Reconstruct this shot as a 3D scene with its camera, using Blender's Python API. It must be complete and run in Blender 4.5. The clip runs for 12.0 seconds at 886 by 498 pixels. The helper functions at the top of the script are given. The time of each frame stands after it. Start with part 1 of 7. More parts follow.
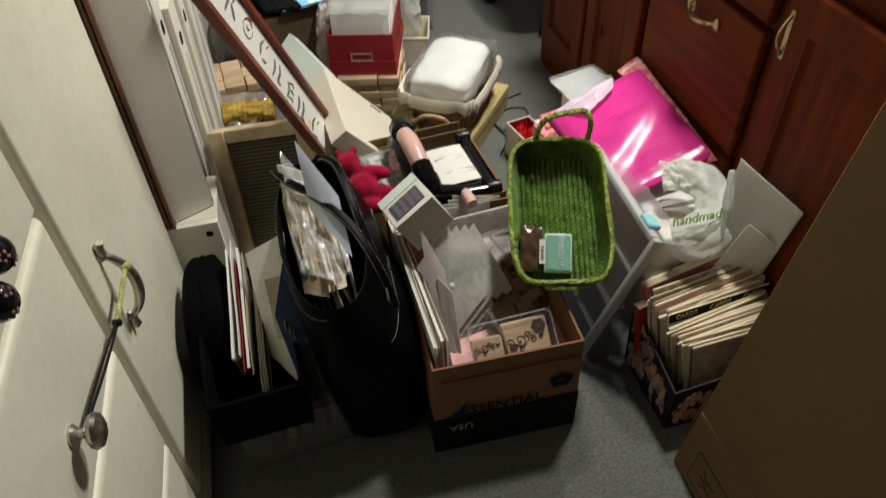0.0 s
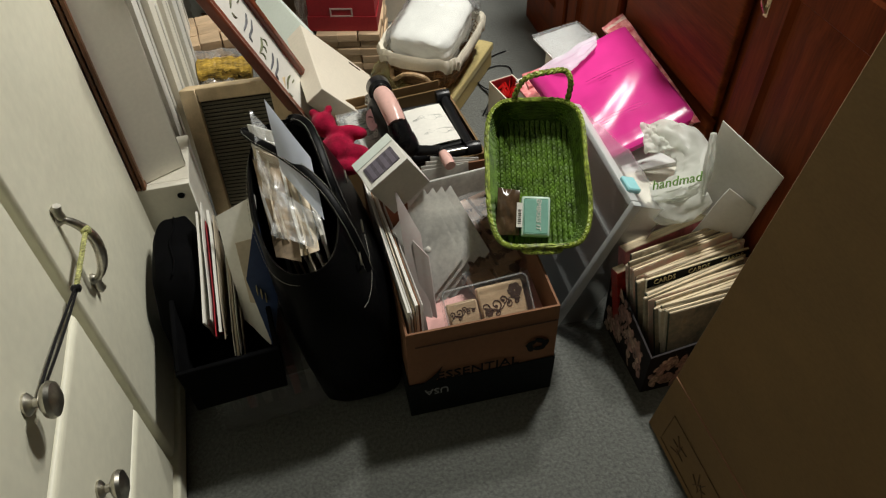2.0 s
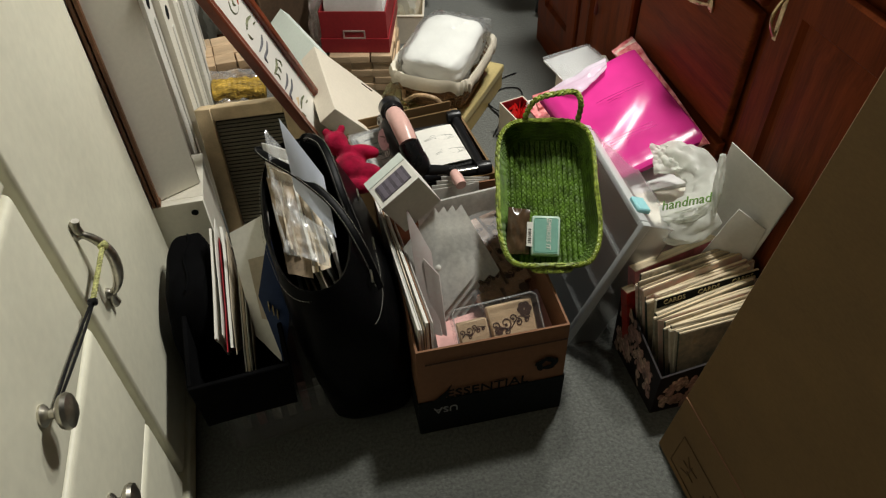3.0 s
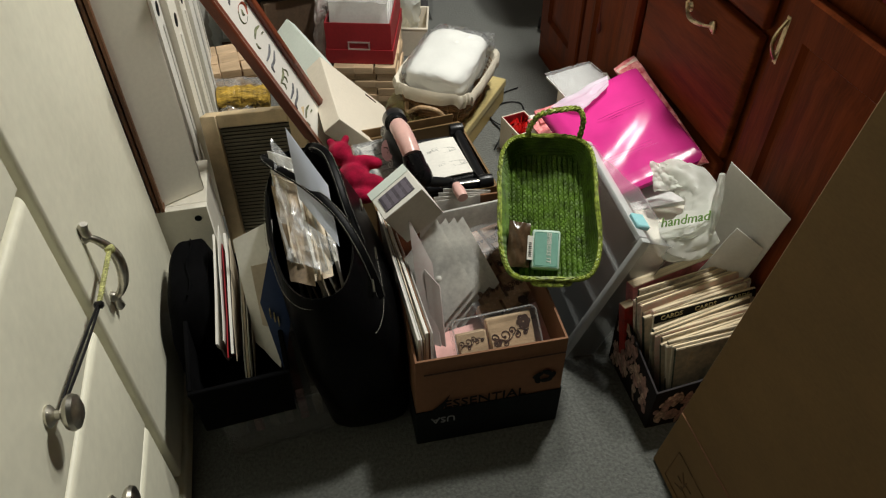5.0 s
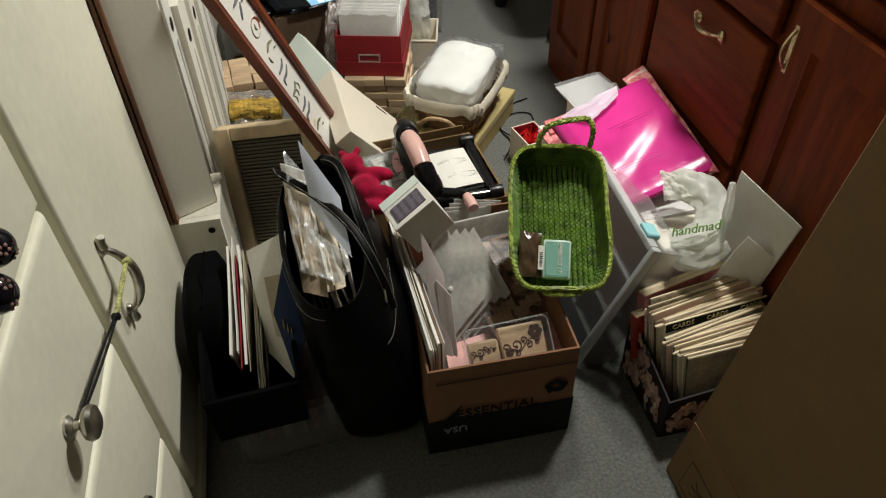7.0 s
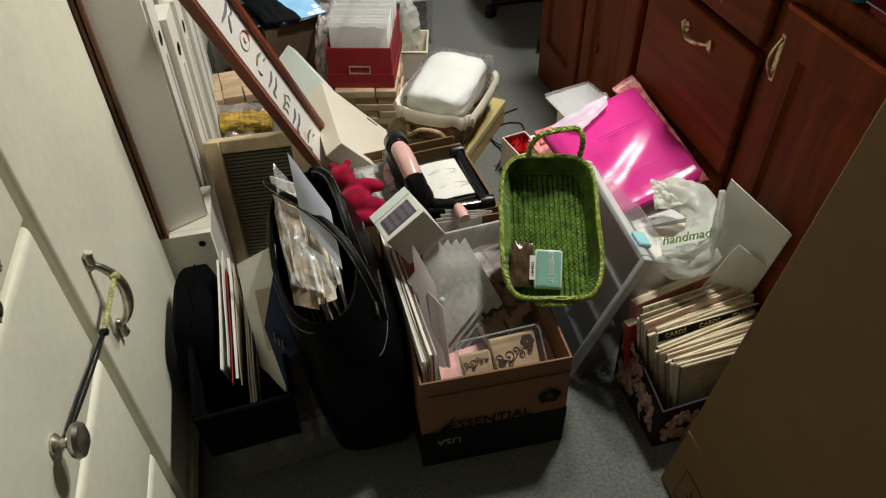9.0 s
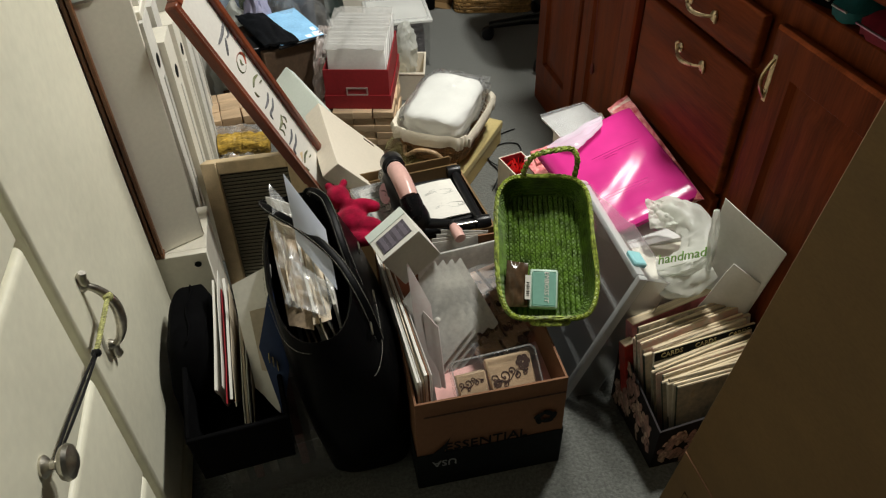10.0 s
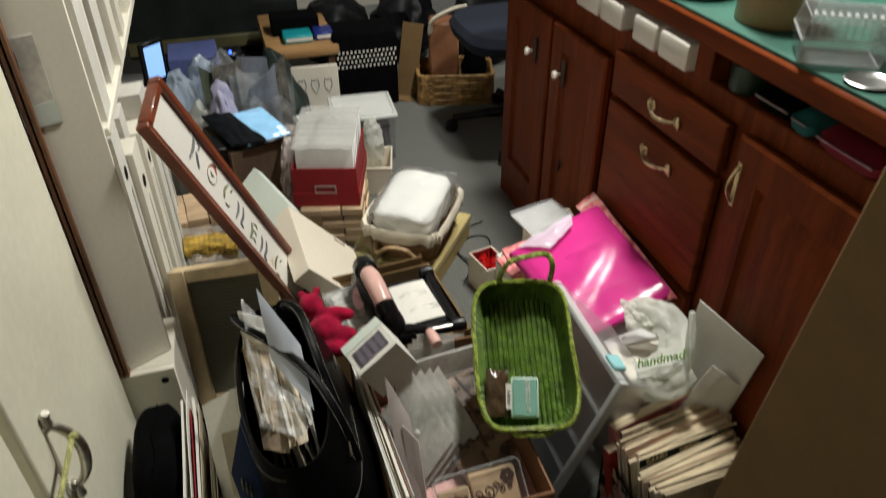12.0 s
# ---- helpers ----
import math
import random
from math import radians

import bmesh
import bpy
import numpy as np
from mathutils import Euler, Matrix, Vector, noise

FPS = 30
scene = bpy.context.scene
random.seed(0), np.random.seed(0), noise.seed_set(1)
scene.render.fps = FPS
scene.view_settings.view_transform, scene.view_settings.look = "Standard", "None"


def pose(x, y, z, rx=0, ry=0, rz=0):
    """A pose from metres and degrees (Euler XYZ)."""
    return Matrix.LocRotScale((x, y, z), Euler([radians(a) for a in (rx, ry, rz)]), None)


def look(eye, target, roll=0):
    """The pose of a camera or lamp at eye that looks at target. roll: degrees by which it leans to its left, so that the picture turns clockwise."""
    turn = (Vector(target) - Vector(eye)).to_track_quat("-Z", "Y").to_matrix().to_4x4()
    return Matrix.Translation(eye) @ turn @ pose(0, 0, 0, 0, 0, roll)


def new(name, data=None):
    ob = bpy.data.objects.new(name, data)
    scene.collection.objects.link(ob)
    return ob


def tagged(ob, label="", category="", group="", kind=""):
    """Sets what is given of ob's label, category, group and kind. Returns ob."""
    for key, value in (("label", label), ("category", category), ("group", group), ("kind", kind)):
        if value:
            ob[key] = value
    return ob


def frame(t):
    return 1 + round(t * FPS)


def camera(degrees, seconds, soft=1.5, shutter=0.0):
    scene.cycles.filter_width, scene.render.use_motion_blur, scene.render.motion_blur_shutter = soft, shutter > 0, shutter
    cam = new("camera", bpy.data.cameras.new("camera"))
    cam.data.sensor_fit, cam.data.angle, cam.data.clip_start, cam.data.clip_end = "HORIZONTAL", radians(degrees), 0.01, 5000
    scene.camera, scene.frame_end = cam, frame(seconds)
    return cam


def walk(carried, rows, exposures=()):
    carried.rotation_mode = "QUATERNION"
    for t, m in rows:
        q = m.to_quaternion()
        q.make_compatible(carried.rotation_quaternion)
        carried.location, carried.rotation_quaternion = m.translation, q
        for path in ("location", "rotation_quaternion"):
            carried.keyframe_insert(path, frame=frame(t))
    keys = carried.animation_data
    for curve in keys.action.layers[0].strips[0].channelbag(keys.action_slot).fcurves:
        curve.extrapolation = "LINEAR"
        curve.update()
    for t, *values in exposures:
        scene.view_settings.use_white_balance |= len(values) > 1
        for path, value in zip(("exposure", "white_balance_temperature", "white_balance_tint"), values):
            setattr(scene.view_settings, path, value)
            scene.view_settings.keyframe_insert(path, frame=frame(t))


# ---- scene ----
cam = camera(64.0, 12.0, soft=1.2, shutter=0.6)
PATH = [
    (0, (0.153, 0.329, 1.256), (0.468, 1.741, -0.125), -2.4),
    (0.5, (0.173, 0.346, 1.245), (0.424, 1.687, -0.218), -3.6),
    (1, (0.192, 0.35, 1.239), (0.452, 1.665, -0.245), -4.0),
    (1.5, (0.187, 0.344, 1.241), (0.493, 1.67, -0.224), -2.1),
    (2, (0.186, 0.343, 1.244), (0.503, 1.67, -0.218), -1.6),
    (2.5, (0.185, 0.342, 1.25), (0.496, 1.699, -0.186), -2.1),
    (3, (0.18, 0.334, 1.248), (0.485, 1.708, -0.173), -1.8),
    (5, (0.166, 0.328, 1.258), (0.491, 1.72, -0.141), -0.0),
    (5.5, (0.16, 0.327, 1.256), (0.488, 1.715, -0.146), 0.3),
    (6, (0.159, 0.324, 1.265), (0.463, 1.719, -0.135), -0.9),
    (6.5, (0.161, 0.324, 1.265), (0.461, 1.735, -0.121), -1.0),
    (8.5, (0.164, 0.321, 1.263), (0.476, 1.743, -0.108), -1.5),
    (9, (0.169, 0.325, 1.264), (0.491, 1.757, -0.094), -1.3),
    (9.5, (0.175, 0.325, 1.264), (0.504, 1.773, -0.076), -1.3),
    (10, (0.178, 0.322, 1.264), (0.509, 1.791, -0.052), -1.4),
    (10.5, (0.179, 0.325, 1.267), (0.575, 1.78, -0.047), -0.6),
    (11, (0.183, 0.32, 1.274), (0.586, 1.797, -0.013), -1.9),
    (11.5, (0.195, 0.339, 1.283), (0.605, 1.835, 0.02), -1.5),
    (12, (0.167, 0.382, 1.309), (0.635, 1.945, 0.152), -0.5),
]
walk(cam, [(t, look(eye, target, roll)) for t, eye, target, roll in PATH])

# ---- world and light ----
world = bpy.data.worlds.new("night_room")
scene.world = world
world.use_nodes = True
wb = world.node_tree.nodes["Background"]
wb.inputs["Color"].default_value = (0.05, 0.055, 0.07, 1)
wb.inputs["Strength"].default_value = 0.01

# both lamps are unseen, placed from the directions of the cast shadows
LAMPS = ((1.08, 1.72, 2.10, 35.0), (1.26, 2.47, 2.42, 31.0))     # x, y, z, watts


def lamp_area(name, at, target, size, watts, colour):
    data = bpy.data.lights.new(name, "AREA")
    data.shape, data.size, data.energy, data.color = "DISK", size, watts, colour
    ob = new(name, data)
    ob.matrix_world = look(at, target)
    return ob


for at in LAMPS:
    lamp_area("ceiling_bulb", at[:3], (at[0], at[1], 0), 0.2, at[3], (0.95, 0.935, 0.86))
scene.view_settings.exposure = 0.0

# ---- materials ----
MATS = {}


def mat(name, colour, rough=0.6, metal=0.0, vary=0.12, scale=6.0, bump=0.08, fine=120.0, second=None,
        stretch=(1, 1, 1), clear=0.0, alpha=1.0, ior=1.45, sheen=0.0, each=0.0, coat=0.0, spec=0.5, emit=0.0, thru=0.0):
    """A procedural surface: base colour with broad and fine variation, fine relief, uneven gloss."""
    if name in MATS:
        return MATS[name]
    m = bpy.data.materials.new(name)
    m.use_nodes = True
    nt = m.node_tree
    n, link = nt.nodes, nt.links.new
    b = n["Principled BSDF"]
    tc, mp = n.new("ShaderNodeTexCoord"), n.new("ShaderNodeMapping")
    mp.inputs["Scale"].default_value = stretch
    link(tc.outputs["Object"], mp.inputs["Vector"])
    big, small = n.new("ShaderNodeTexNoise"), n.new("ShaderNodeTexNoise")
    big.inputs["Scale"].default_value, big.inputs["Detail"].default_value = scale, 4
    small.inputs["Scale"].default_value, small.inputs["Detail"].default_value = fine, 3
    link(mp.outputs["Vector"], big.inputs["Vector"])
    link(mp.outputs["Vector"], small.inputs["Vector"])
    mixn = n.new("ShaderNodeMath")
    mixn.operation = "MULTIPLY_ADD"
    mixn.inputs[1].default_value = 0.35
    link(small.outputs["Fac"], mixn.inputs[0])
    sc = n.new("ShaderNodeMath")
    sc.operation = "MULTIPLY"
    sc.inputs[1].default_value = 0.65
    link(big.outputs["Fac"], sc.inputs[0])
    link(sc.outputs[0], mixn.inputs[2])
    ramp = n.new("ShaderNodeValToRGB")
    dark = second or tuple(c * (1 - 2.2 * vary) for c in colour)
    light = tuple(min(1, c * (1 + vary)) for c in colour)
    ramp.color_ramp.elements[0].position, ramp.color_ramp.elements[1].position = 0.34, 0.66
    ramp.color_ramp.elements[0].color = (*[max(0, c) for c in dark], 1)
    ramp.color_ramp.elements[1].color = (*light, 1)
    link(mixn.outputs[0], ramp.inputs["Fac"])
    out = ramp.outputs["Color"]
    if each:
        info, hsv, rng = n.new("ShaderNodeObjectInfo"), n.new("ShaderNodeHueSaturation"), n.new("ShaderNodeMapRange")
        rng.inputs["To Min"].default_value, rng.inputs["To Max"].default_value = 1 - each, 1 + each
        link(info.outputs["Random"], rng.inputs["Value"])
        link(rng.outputs["Result"], hsv.inputs["Value"])
        link(out, hsv.inputs["Color"])
        out = hsv.outputs["Color"]
    link(out, b.inputs["Base Color"])
    rr = n.new("ShaderNodeMapRange")
    rr.inputs["To Min"].default_value, rr.inputs["To Max"].default_value = max(0.03, rough - 0.1), min(1, rough + 0.1)
    link(big.outputs["Fac"], rr.inputs["Value"])
    link(rr.outputs["Result"], b.inputs["Roughness"])
    b.inputs["Metallic"].default_value = metal
    b.inputs["IOR"].default_value = ior
    b.inputs["Transmission Weight"].default_value = clear
    b.inputs["Alpha"].default_value = alpha
    b.inputs["Sheen Weight"].default_value = sheen
    b.inputs["Coat Weight"].default_value = coat
    b.inputs["Specular IOR Level"].default_value = spec
    if emit:
        b.inputs["Emission Color"].default_value = (*colour, 1)
        b.inputs["Emission Strength"].default_value = emit
    if bump:
        bp = n.new("ShaderNodeBump")
        bp.inputs["Strength"].default_value, bp.inputs["Distance"].default_value = bump, 0.004
        link(mixn.outputs[0], bp.inputs["Height"])
        link(bp.outputs["Normal"], b.inputs["Normal"])
    if thru:
        tl, mx = n.new("ShaderNodeBsdfTranslucent"), n.new("ShaderNodeMixShader")
        link(out, tl.inputs["Color"])
        mx.inputs[0].default_value = thru
        link(b.outputs[0], mx.inputs[1])
        link(tl.outputs[0], mx.inputs[2])
        link(mx.outputs[0], n["Material Output"].inputs["Surface"])
    MATS[name] = m
    return m


white_paint = mat("white_paint", (0.835, 0.81, 0.65), 0.42, vary=0.05, scale=3, bump=0.05, fine=60)
board_white = mat("board_white", (0.84, 0.80, 0.69), 0.5, vary=0.04, scale=4)
def film_mat(name, tint=(0.9, 0.92, 0.93), rough=0.1, haze=0.05, gloss=0.5, bump=0.4, scale=40.0):
    """Thin clear plastic: mostly transparent, with a gloss that follows its creases and a faint haze."""
    if name in MATS:
        return MATS[name]
    m = bpy.data.materials.new(name)
    m.use_nodes = True
    n, link = m.node_tree.nodes, m.node_tree.links.new
    n.remove(n["Principled BSDF"])
    tc, nz, bp = n.new("ShaderNodeTexCoord"), n.new("ShaderNodeTexNoise"), n.new("ShaderNodeBump")
    nz.inputs["Scale"].default_value, nz.inputs["Detail"].default_value = scale, 3
    link(tc.outputs["Object"], nz.inputs["Vector"])
    link(nz.outputs["Fac"], bp.inputs["Height"])
    bp.inputs["Strength"].default_value, bp.inputs["Distance"].default_value = bump, 0.004
    tr, gl, df = n.new("ShaderNodeBsdfTransparent"), n.new("ShaderNodeBsdfGlossy"), n.new("ShaderNodeBsdfDiffuse")
    df.inputs["Color"].default_value = (*tint, 1)
    gl.inputs["Roughness"].default_value = rough
    lw, fac = n.new("ShaderNodeLayerWeight"), n.new("ShaderNodeMath")
    lw.inputs["Blend"].default_value = 0.35
    fac.operation, fac.inputs[1].default_value = "MULTIPLY", gloss
    link(lw.outputs["Fresnel"], fac.inputs[0])
    for s in (gl, lw, df):
        link(bp.outputs["Normal"], s.inputs["Normal"])
    a, b = n.new("ShaderNodeMixShader"), n.new("ShaderNodeMixShader")
    a.inputs[0].default_value = haze
    link(tr.outputs[0], a.inputs[1])
    link(df.outputs[0], a.inputs[2])
    link(fac.outputs[0], b.inputs[0])
    link(a.outputs[0], b.inputs[1])
    link(gl.outputs[0], b.inputs[2])
    link(b.outputs[0], n["Material Output"].inputs["Surface"])
    MATS[name] = m
    return m


# tones chosen to control bounce light: near-black sides and ceiling, paler far wall
wall_low_bounce = mat("wall_low_bounce", (0.06, 0.055, 0.047), 0.85, vary=0.06, scale=2, fine=90)
wall_high_bounce = mat("wall_high_bounce", (0.62, 0.59, 0.52), 0.85, vary=0.04, scale=2)
ceiling_low_bounce = mat("ceiling_low_bounce", (0.11, 0.105, 0.10), 0.9, vary=0.04)
carpet = mat("carpet", (0.115, 0.120, 0.108), 0.95, vary=0.24, scale=150, bump=1.0, fine=420, sheen=0.6)
mahogany = mat("mahogany", (0.172, 0.037, 0.0095), 0.44, vary=0.2, scale=7, bump=0.1, fine=45, stretch=(6, 6, 0.5), spec=0.09)
mahogany_flat = mat("mahogany_flat", (0.172, 0.037, 0.0095), 0.44, vary=0.2, scale=7, bump=0.1, fine=45, stretch=(6, 0.5, 6), spec=0.09)
slot_shade = mat("slot_shade", (0.012, 0.006, 0.005), 0.8)
brass = mat("brass", (0.62, 0.50, 0.30), 0.3, metal=1.0, vary=0.2, scale=60)
nickel = mat("nickel", (0.58, 0.55, 0.48), 0.33, metal=1.0, vary=0.2, scale=40)
kraft = mat("kraft", (0.182, 0.109, 0.043), 0.8, vary=0.08, scale=5, bump=0.06, fine=90, stretch=(1, 1, 3))
kraft_dark = mat("kraft_dark", (0.205, 0.095, 0.045), 0.8, vary=0.08, scale=5, bump=0.06, fine=90)
ink_black = mat("ink_black", (0.010, 0.012, 0.012), 0.8, vary=0.2, spec=0.12)
ink_brown = mat("ink_brown", (0.06, 0.025, 0.015), 0.7)
black_leather = mat("black_leather", (0.003, 0.003, 0.0033), 0.36, vary=0.25, scale=12, bump=0.25, fine=260, spec=0.07)
black_cloth = mat("black_cloth", (0.003, 0.003, 0.0035), 0.95, vary=0.25, scale=20, bump=0.4, fine=500, spec=0.06)
black_plastic = mat("black_plastic", (0.009, 0.009, 0.010), 0.3, vary=0.15, spec=0.28)
stitch = mat("stitch", (0.5, 0.48, 0.42), 0.8)
paper = mat("paper", (0.74, 0.72, 0.66), 0.75, vary=0.05, scale=12, each=0.12)
paper_cream = mat("paper_cream", (0.66, 0.56, 0.42), 0.78, vary=0.08, scale=12, each=0.2)
paper_blue = mat("paper_blue", (0.02, 0.04, 0.11), 0.5, vary=0.1)
card_mint = mat("card_mint", (0.64, 0.70, 0.64), 0.6, vary=0.04)
cream_card = mat("cream_card", (0.76, 0.69, 0.57), 0.55, vary=0.05, scale=4)
clear_film = film_mat("clear_film", haze=0.10, bump=0.6, scale=25)
clear_hard = film_mat("clear_hard", rough=0.22, haze=0.012, gloss=0.25, bump=0.03, scale=12)
milky = film_mat("milky", (0.75, 0.78, 0.77), 0.3, 0.22, 0.3, 0.03, 12)
frosted = mat("frosted", (0.84, 0.83, 0.79), 0.35, vary=0.13, scale=13, alpha=0.88, bump=0.04, thru=0.5)
folder_white = mat("folder_white", (0.86, 0.85, 0.81), 0.6, vary=0.04, thru=0.3)
clear_dull = film_mat("clear_dull", rough=0.4, haze=0.01, gloss=0.06, bump=0.03)
semi_clear = film_mat("semi_clear", (0.8, 0.82, 0.82), 0.3, 0.10, 0.3, 0.03, 12)
bag_white = mat("bag_white", (0.86, 0.87, 0.82), 0.36, vary=0.04, alpha=0.80, bump=0.5, fine=35, thru=0.5, spec=0.45)
pine = mat("pine", (0.52, 0.35, 0.19), 0.6, vary=0.14, scale=4, bump=0.08, fine=30, stretch=(1, 8, 8), each=0.18)
maple = mat("maple", (0.6, 0.43, 0.27), 0.6, vary=0.12, scale=9, fine=60, stretch=(1, 6, 6), each=0.2)
frame_wood = mat("frame_wood", (0.62, 0.48, 0.29), 0.55, vary=0.12, scale=6, stretch=(4, 4, 1))
cherry = mat("cherry", (0.19, 0.045, 0.018), 0.35, vary=0.25, scale=7, stretch=(1, 5, 5), coat=0.2)
walnut = mat("walnut", (0.16, 0.08, 0.04), 0.5, vary=0.2, scale=7)
felt_black = mat("felt_black", (0.022, 0.021, 0.016), 0.75, vary=0.15)
red_plush = mat("red_plush", (0.33, 0.004, 0.035), 0.95, vary=0.25, scale=40, bump=0.9, fine=500, sheen=0.08, spec=0.15)
red_card = mat("red_card", (0.30, 0.016, 0.022), 0.5, vary=0.1)
red_shine = mat("red_shine", (0.5, 0.01, 0.01), 0.2, vary=0.1)
green_straw = mat("green_straw", (0.085, 0.168, 0.011), 0.62, vary=0.3, scale=40, bump=0.6, fine=400)
green_straw_light = mat("green_straw_light", (0.26, 0.33, 0.045), 0.45, vary=0.38, scale=110, bump=0.5, fine=300)
teal_card = mat("teal_card", (0.22, 0.44, 0.36), 0.35, vary=0.06)
teal_mat = mat("teal_mat", (0.018, 0.100, 0.070), 0.6, vary=0.16, scale=14)
pink_vinyl = mat("pink_vinyl", (0.62, 0.035, 0.25), 0.20, vary=0.08, scale=3, bump=0.06, fine=18, spec=0.22)
pink_pale = mat("pink_pale", (0.68, 0.36, 0.33), 0.4, vary=0.08)
pink_glaze = mat("pink_glaze", (0.70, 0.43, 0.38), 0.3, vary=0.06)
pattern_red = mat("pattern_red", (0.66, 0.3, 0.28), 0.7, vary=0.3, scale=55, second=(0.45, 0.03, 0.06))
wicker = mat("wicker", (0.32, 0.17, 0.07), 0.55, vary=0.3, scale=30, each=0.2)
linen = mat("linen", (0.72, 0.66, 0.54), 0.85, vary=0.07, scale=14, bump=0.5, fine=300)
batting = mat("batting", (0.70, 0.70, 0.67), 0.7, vary=0.04, scale=18, bump=0.5, fine=60)
gold_card = mat("gold_card", (0.52, 0.42, 0.19), 0.32, vary=0.1)
gold_side = mat("gold_side", (0.42, 0.3, 0.1), 0.4, vary=0.15)
yellow_foil = mat("yellow_foil", (0.52, 0.33, 0.05), 0.5, vary=0.4, scale=60, bump=1.0, fine=300, stretch=(0.3, 1, 1))
flower_black = mat("flower_black", (0.016, 0.012, 0.012), 0.6, vary=0.15, spec=0.15)
flower_pink = mat("flower_pink", (0.40, 0.23, 0.19), 0.5, vary=0.4, scale=50)
navy_cloth = mat("navy_cloth", (0.008, 0.012, 0.024), 0.9, vary=0.2, bump=0.4, fine=400)
blue_soft = mat("blue_soft", (0.10, 0.13, 0.33), 0.6, vary=0.15)
glass = film_mat("glass", rough=0.08, haze=0.05, gloss=0.8, bump=0.05, scale=30)
tin_metal = mat("tin_metal", (0.6, 0.6, 0.58), 0.3, metal=1.0, vary=0.1)
oak = mat("oak", (0.42, 0.24, 0.1), 0.45, vary=0.15, scale=5, stretch=(1, 6, 6))
olive_text = mat("olive_text", (0.22, 0.42, 0.10), 0.6)
grey_print = mat("grey_print", (0.2, 0.19, 0.2), 0.7, vary=0.3, scale=80)
grey_ink = mat("grey_ink", (0.28, 0.29, 0.29), 0.7)
cord_yellow = mat("cord_yellow", (0.55, 0.55, 0.22), 0.8, vary=0.35, scale=400)

# ---- mesh helpers ----


def part(name, bm, material, parent=None, label="", smooth=True, at=None):
    """Links a bmesh as one mesh object, under a thing or a part."""
    me = bpy.data.meshes.new(name)
    bmesh.ops.recalc_face_normals(bm, faces=bm.faces[:])
    bm.to_mesh(me)
    bm.free()
    me.materials.append(material)
    if smooth:
        me.polygons.foreach_set("use_smooth", [True] * len(me.polygons))
        me.set_sharp_from_angle(angle=radians(38))
    ob = new(name, me)
    if parent:
        ob.parent = parent
    if at:
        ob.matrix_basis = at
    if label:
        ob["label"] = label
    return ob


def thing(name, m, label, category, group="", kind=""):
    ob = new(name)
    ob.matrix_basis = m
    ob.empty_display_size = 0.05
    return tagged(ob, label, category, group, kind)


def shared(name, source, parent, m, label=""):
    """One more object on the mesh of another."""
    ob = new(name, source.data)
    ob.parent, ob.matrix_basis = parent, m
    if label:
        ob["label"] = label
    return ob


def B():
    return bmesh.new()


def box(bm, c, s, bev=0.0, m=None, seg=1):
    got = bmesh.ops.create_cube(bm, size=1.0, matrix=Matrix.Translation(c) @ Matrix.Diagonal((*s, 1)))
    vs = got["verts"]
    if bev:
        es = list({e for v in vs for e in v.link_edges})
        got = bmesh.ops.bevel(bm, geom=es, offset=bev, segments=seg, affect="EDGES", profile=0.5)
        vs = got["verts"]
    if m is not None:
        bmesh.ops.transform(bm, matrix=m, verts=vs)
    return bm


def boxm(c, s, bev=0.0, m=None, seg=1):
    return box(B(), c, s, bev, m, seg)


def tube(bm, pts, r, seg=8, closed=False, flat=1.0, up=None):
    """A round or flat tube along points; r may be a list."""
    pts = [Vector(p) for p in pts]
    n = len(pts)
    rings = []
    side = None
    for i, p in enumerate(pts):
        a, b = pts[(i - 1) % n if closed else max(i - 1, 0)], pts[(i + 1) % n if closed else min(i + 1, n - 1)]
        d = (b - a).normalized()
        if up is not None:
            side = d.cross(Vector(up)).normalized()
        elif side is None:
            side = d.orthogonal().normalized()
        else:
            side = (side - d * side.dot(d)).normalized()
        other = d.cross(side)
        rad = r[i] if isinstance(r, (list, tuple)) else r
        rings.append([bm.verts.new(p + rad * (math.cos(k) * side + flat * math.sin(k) * other))
                      for k in (2 * math.pi * j / seg for j in range(seg))])
    for i in range(n if closed else n - 1):
        x, y = rings[i], rings[(i + 1) % n]
        for j in range(seg):
            bm.faces.new((x[j], x[(j + 1) % seg], y[(j + 1) % seg], y[j]))
    if not closed:
        bm.faces.new(rings[0][::-1])
        bm.faces.new(rings[-1])
    return bm


def lathe(bm, profile, seg=20, m=None):
    """Turns (radius, height) pairs about z."""
    rings = []
    for r, z in profile:
        rings.append([bm.verts.new((r * math.cos(a), r * math.sin(a), z)) for a in (2 * math.pi * k / seg for k in range(seg))])
    for x, y in zip(rings, rings[1:]):
        for j in range(seg):
            bm.faces.new((x[j], x[(j + 1) % seg], y[(j + 1) % seg], y[j]))
    bm.faces.new(rings[0][::-1])
    bm.faces.new(rings[-1])
    if m is not None:
        bmesh.ops.transform(bm, matrix=m, verts=[v for ring in rings for v in ring])
    return bm


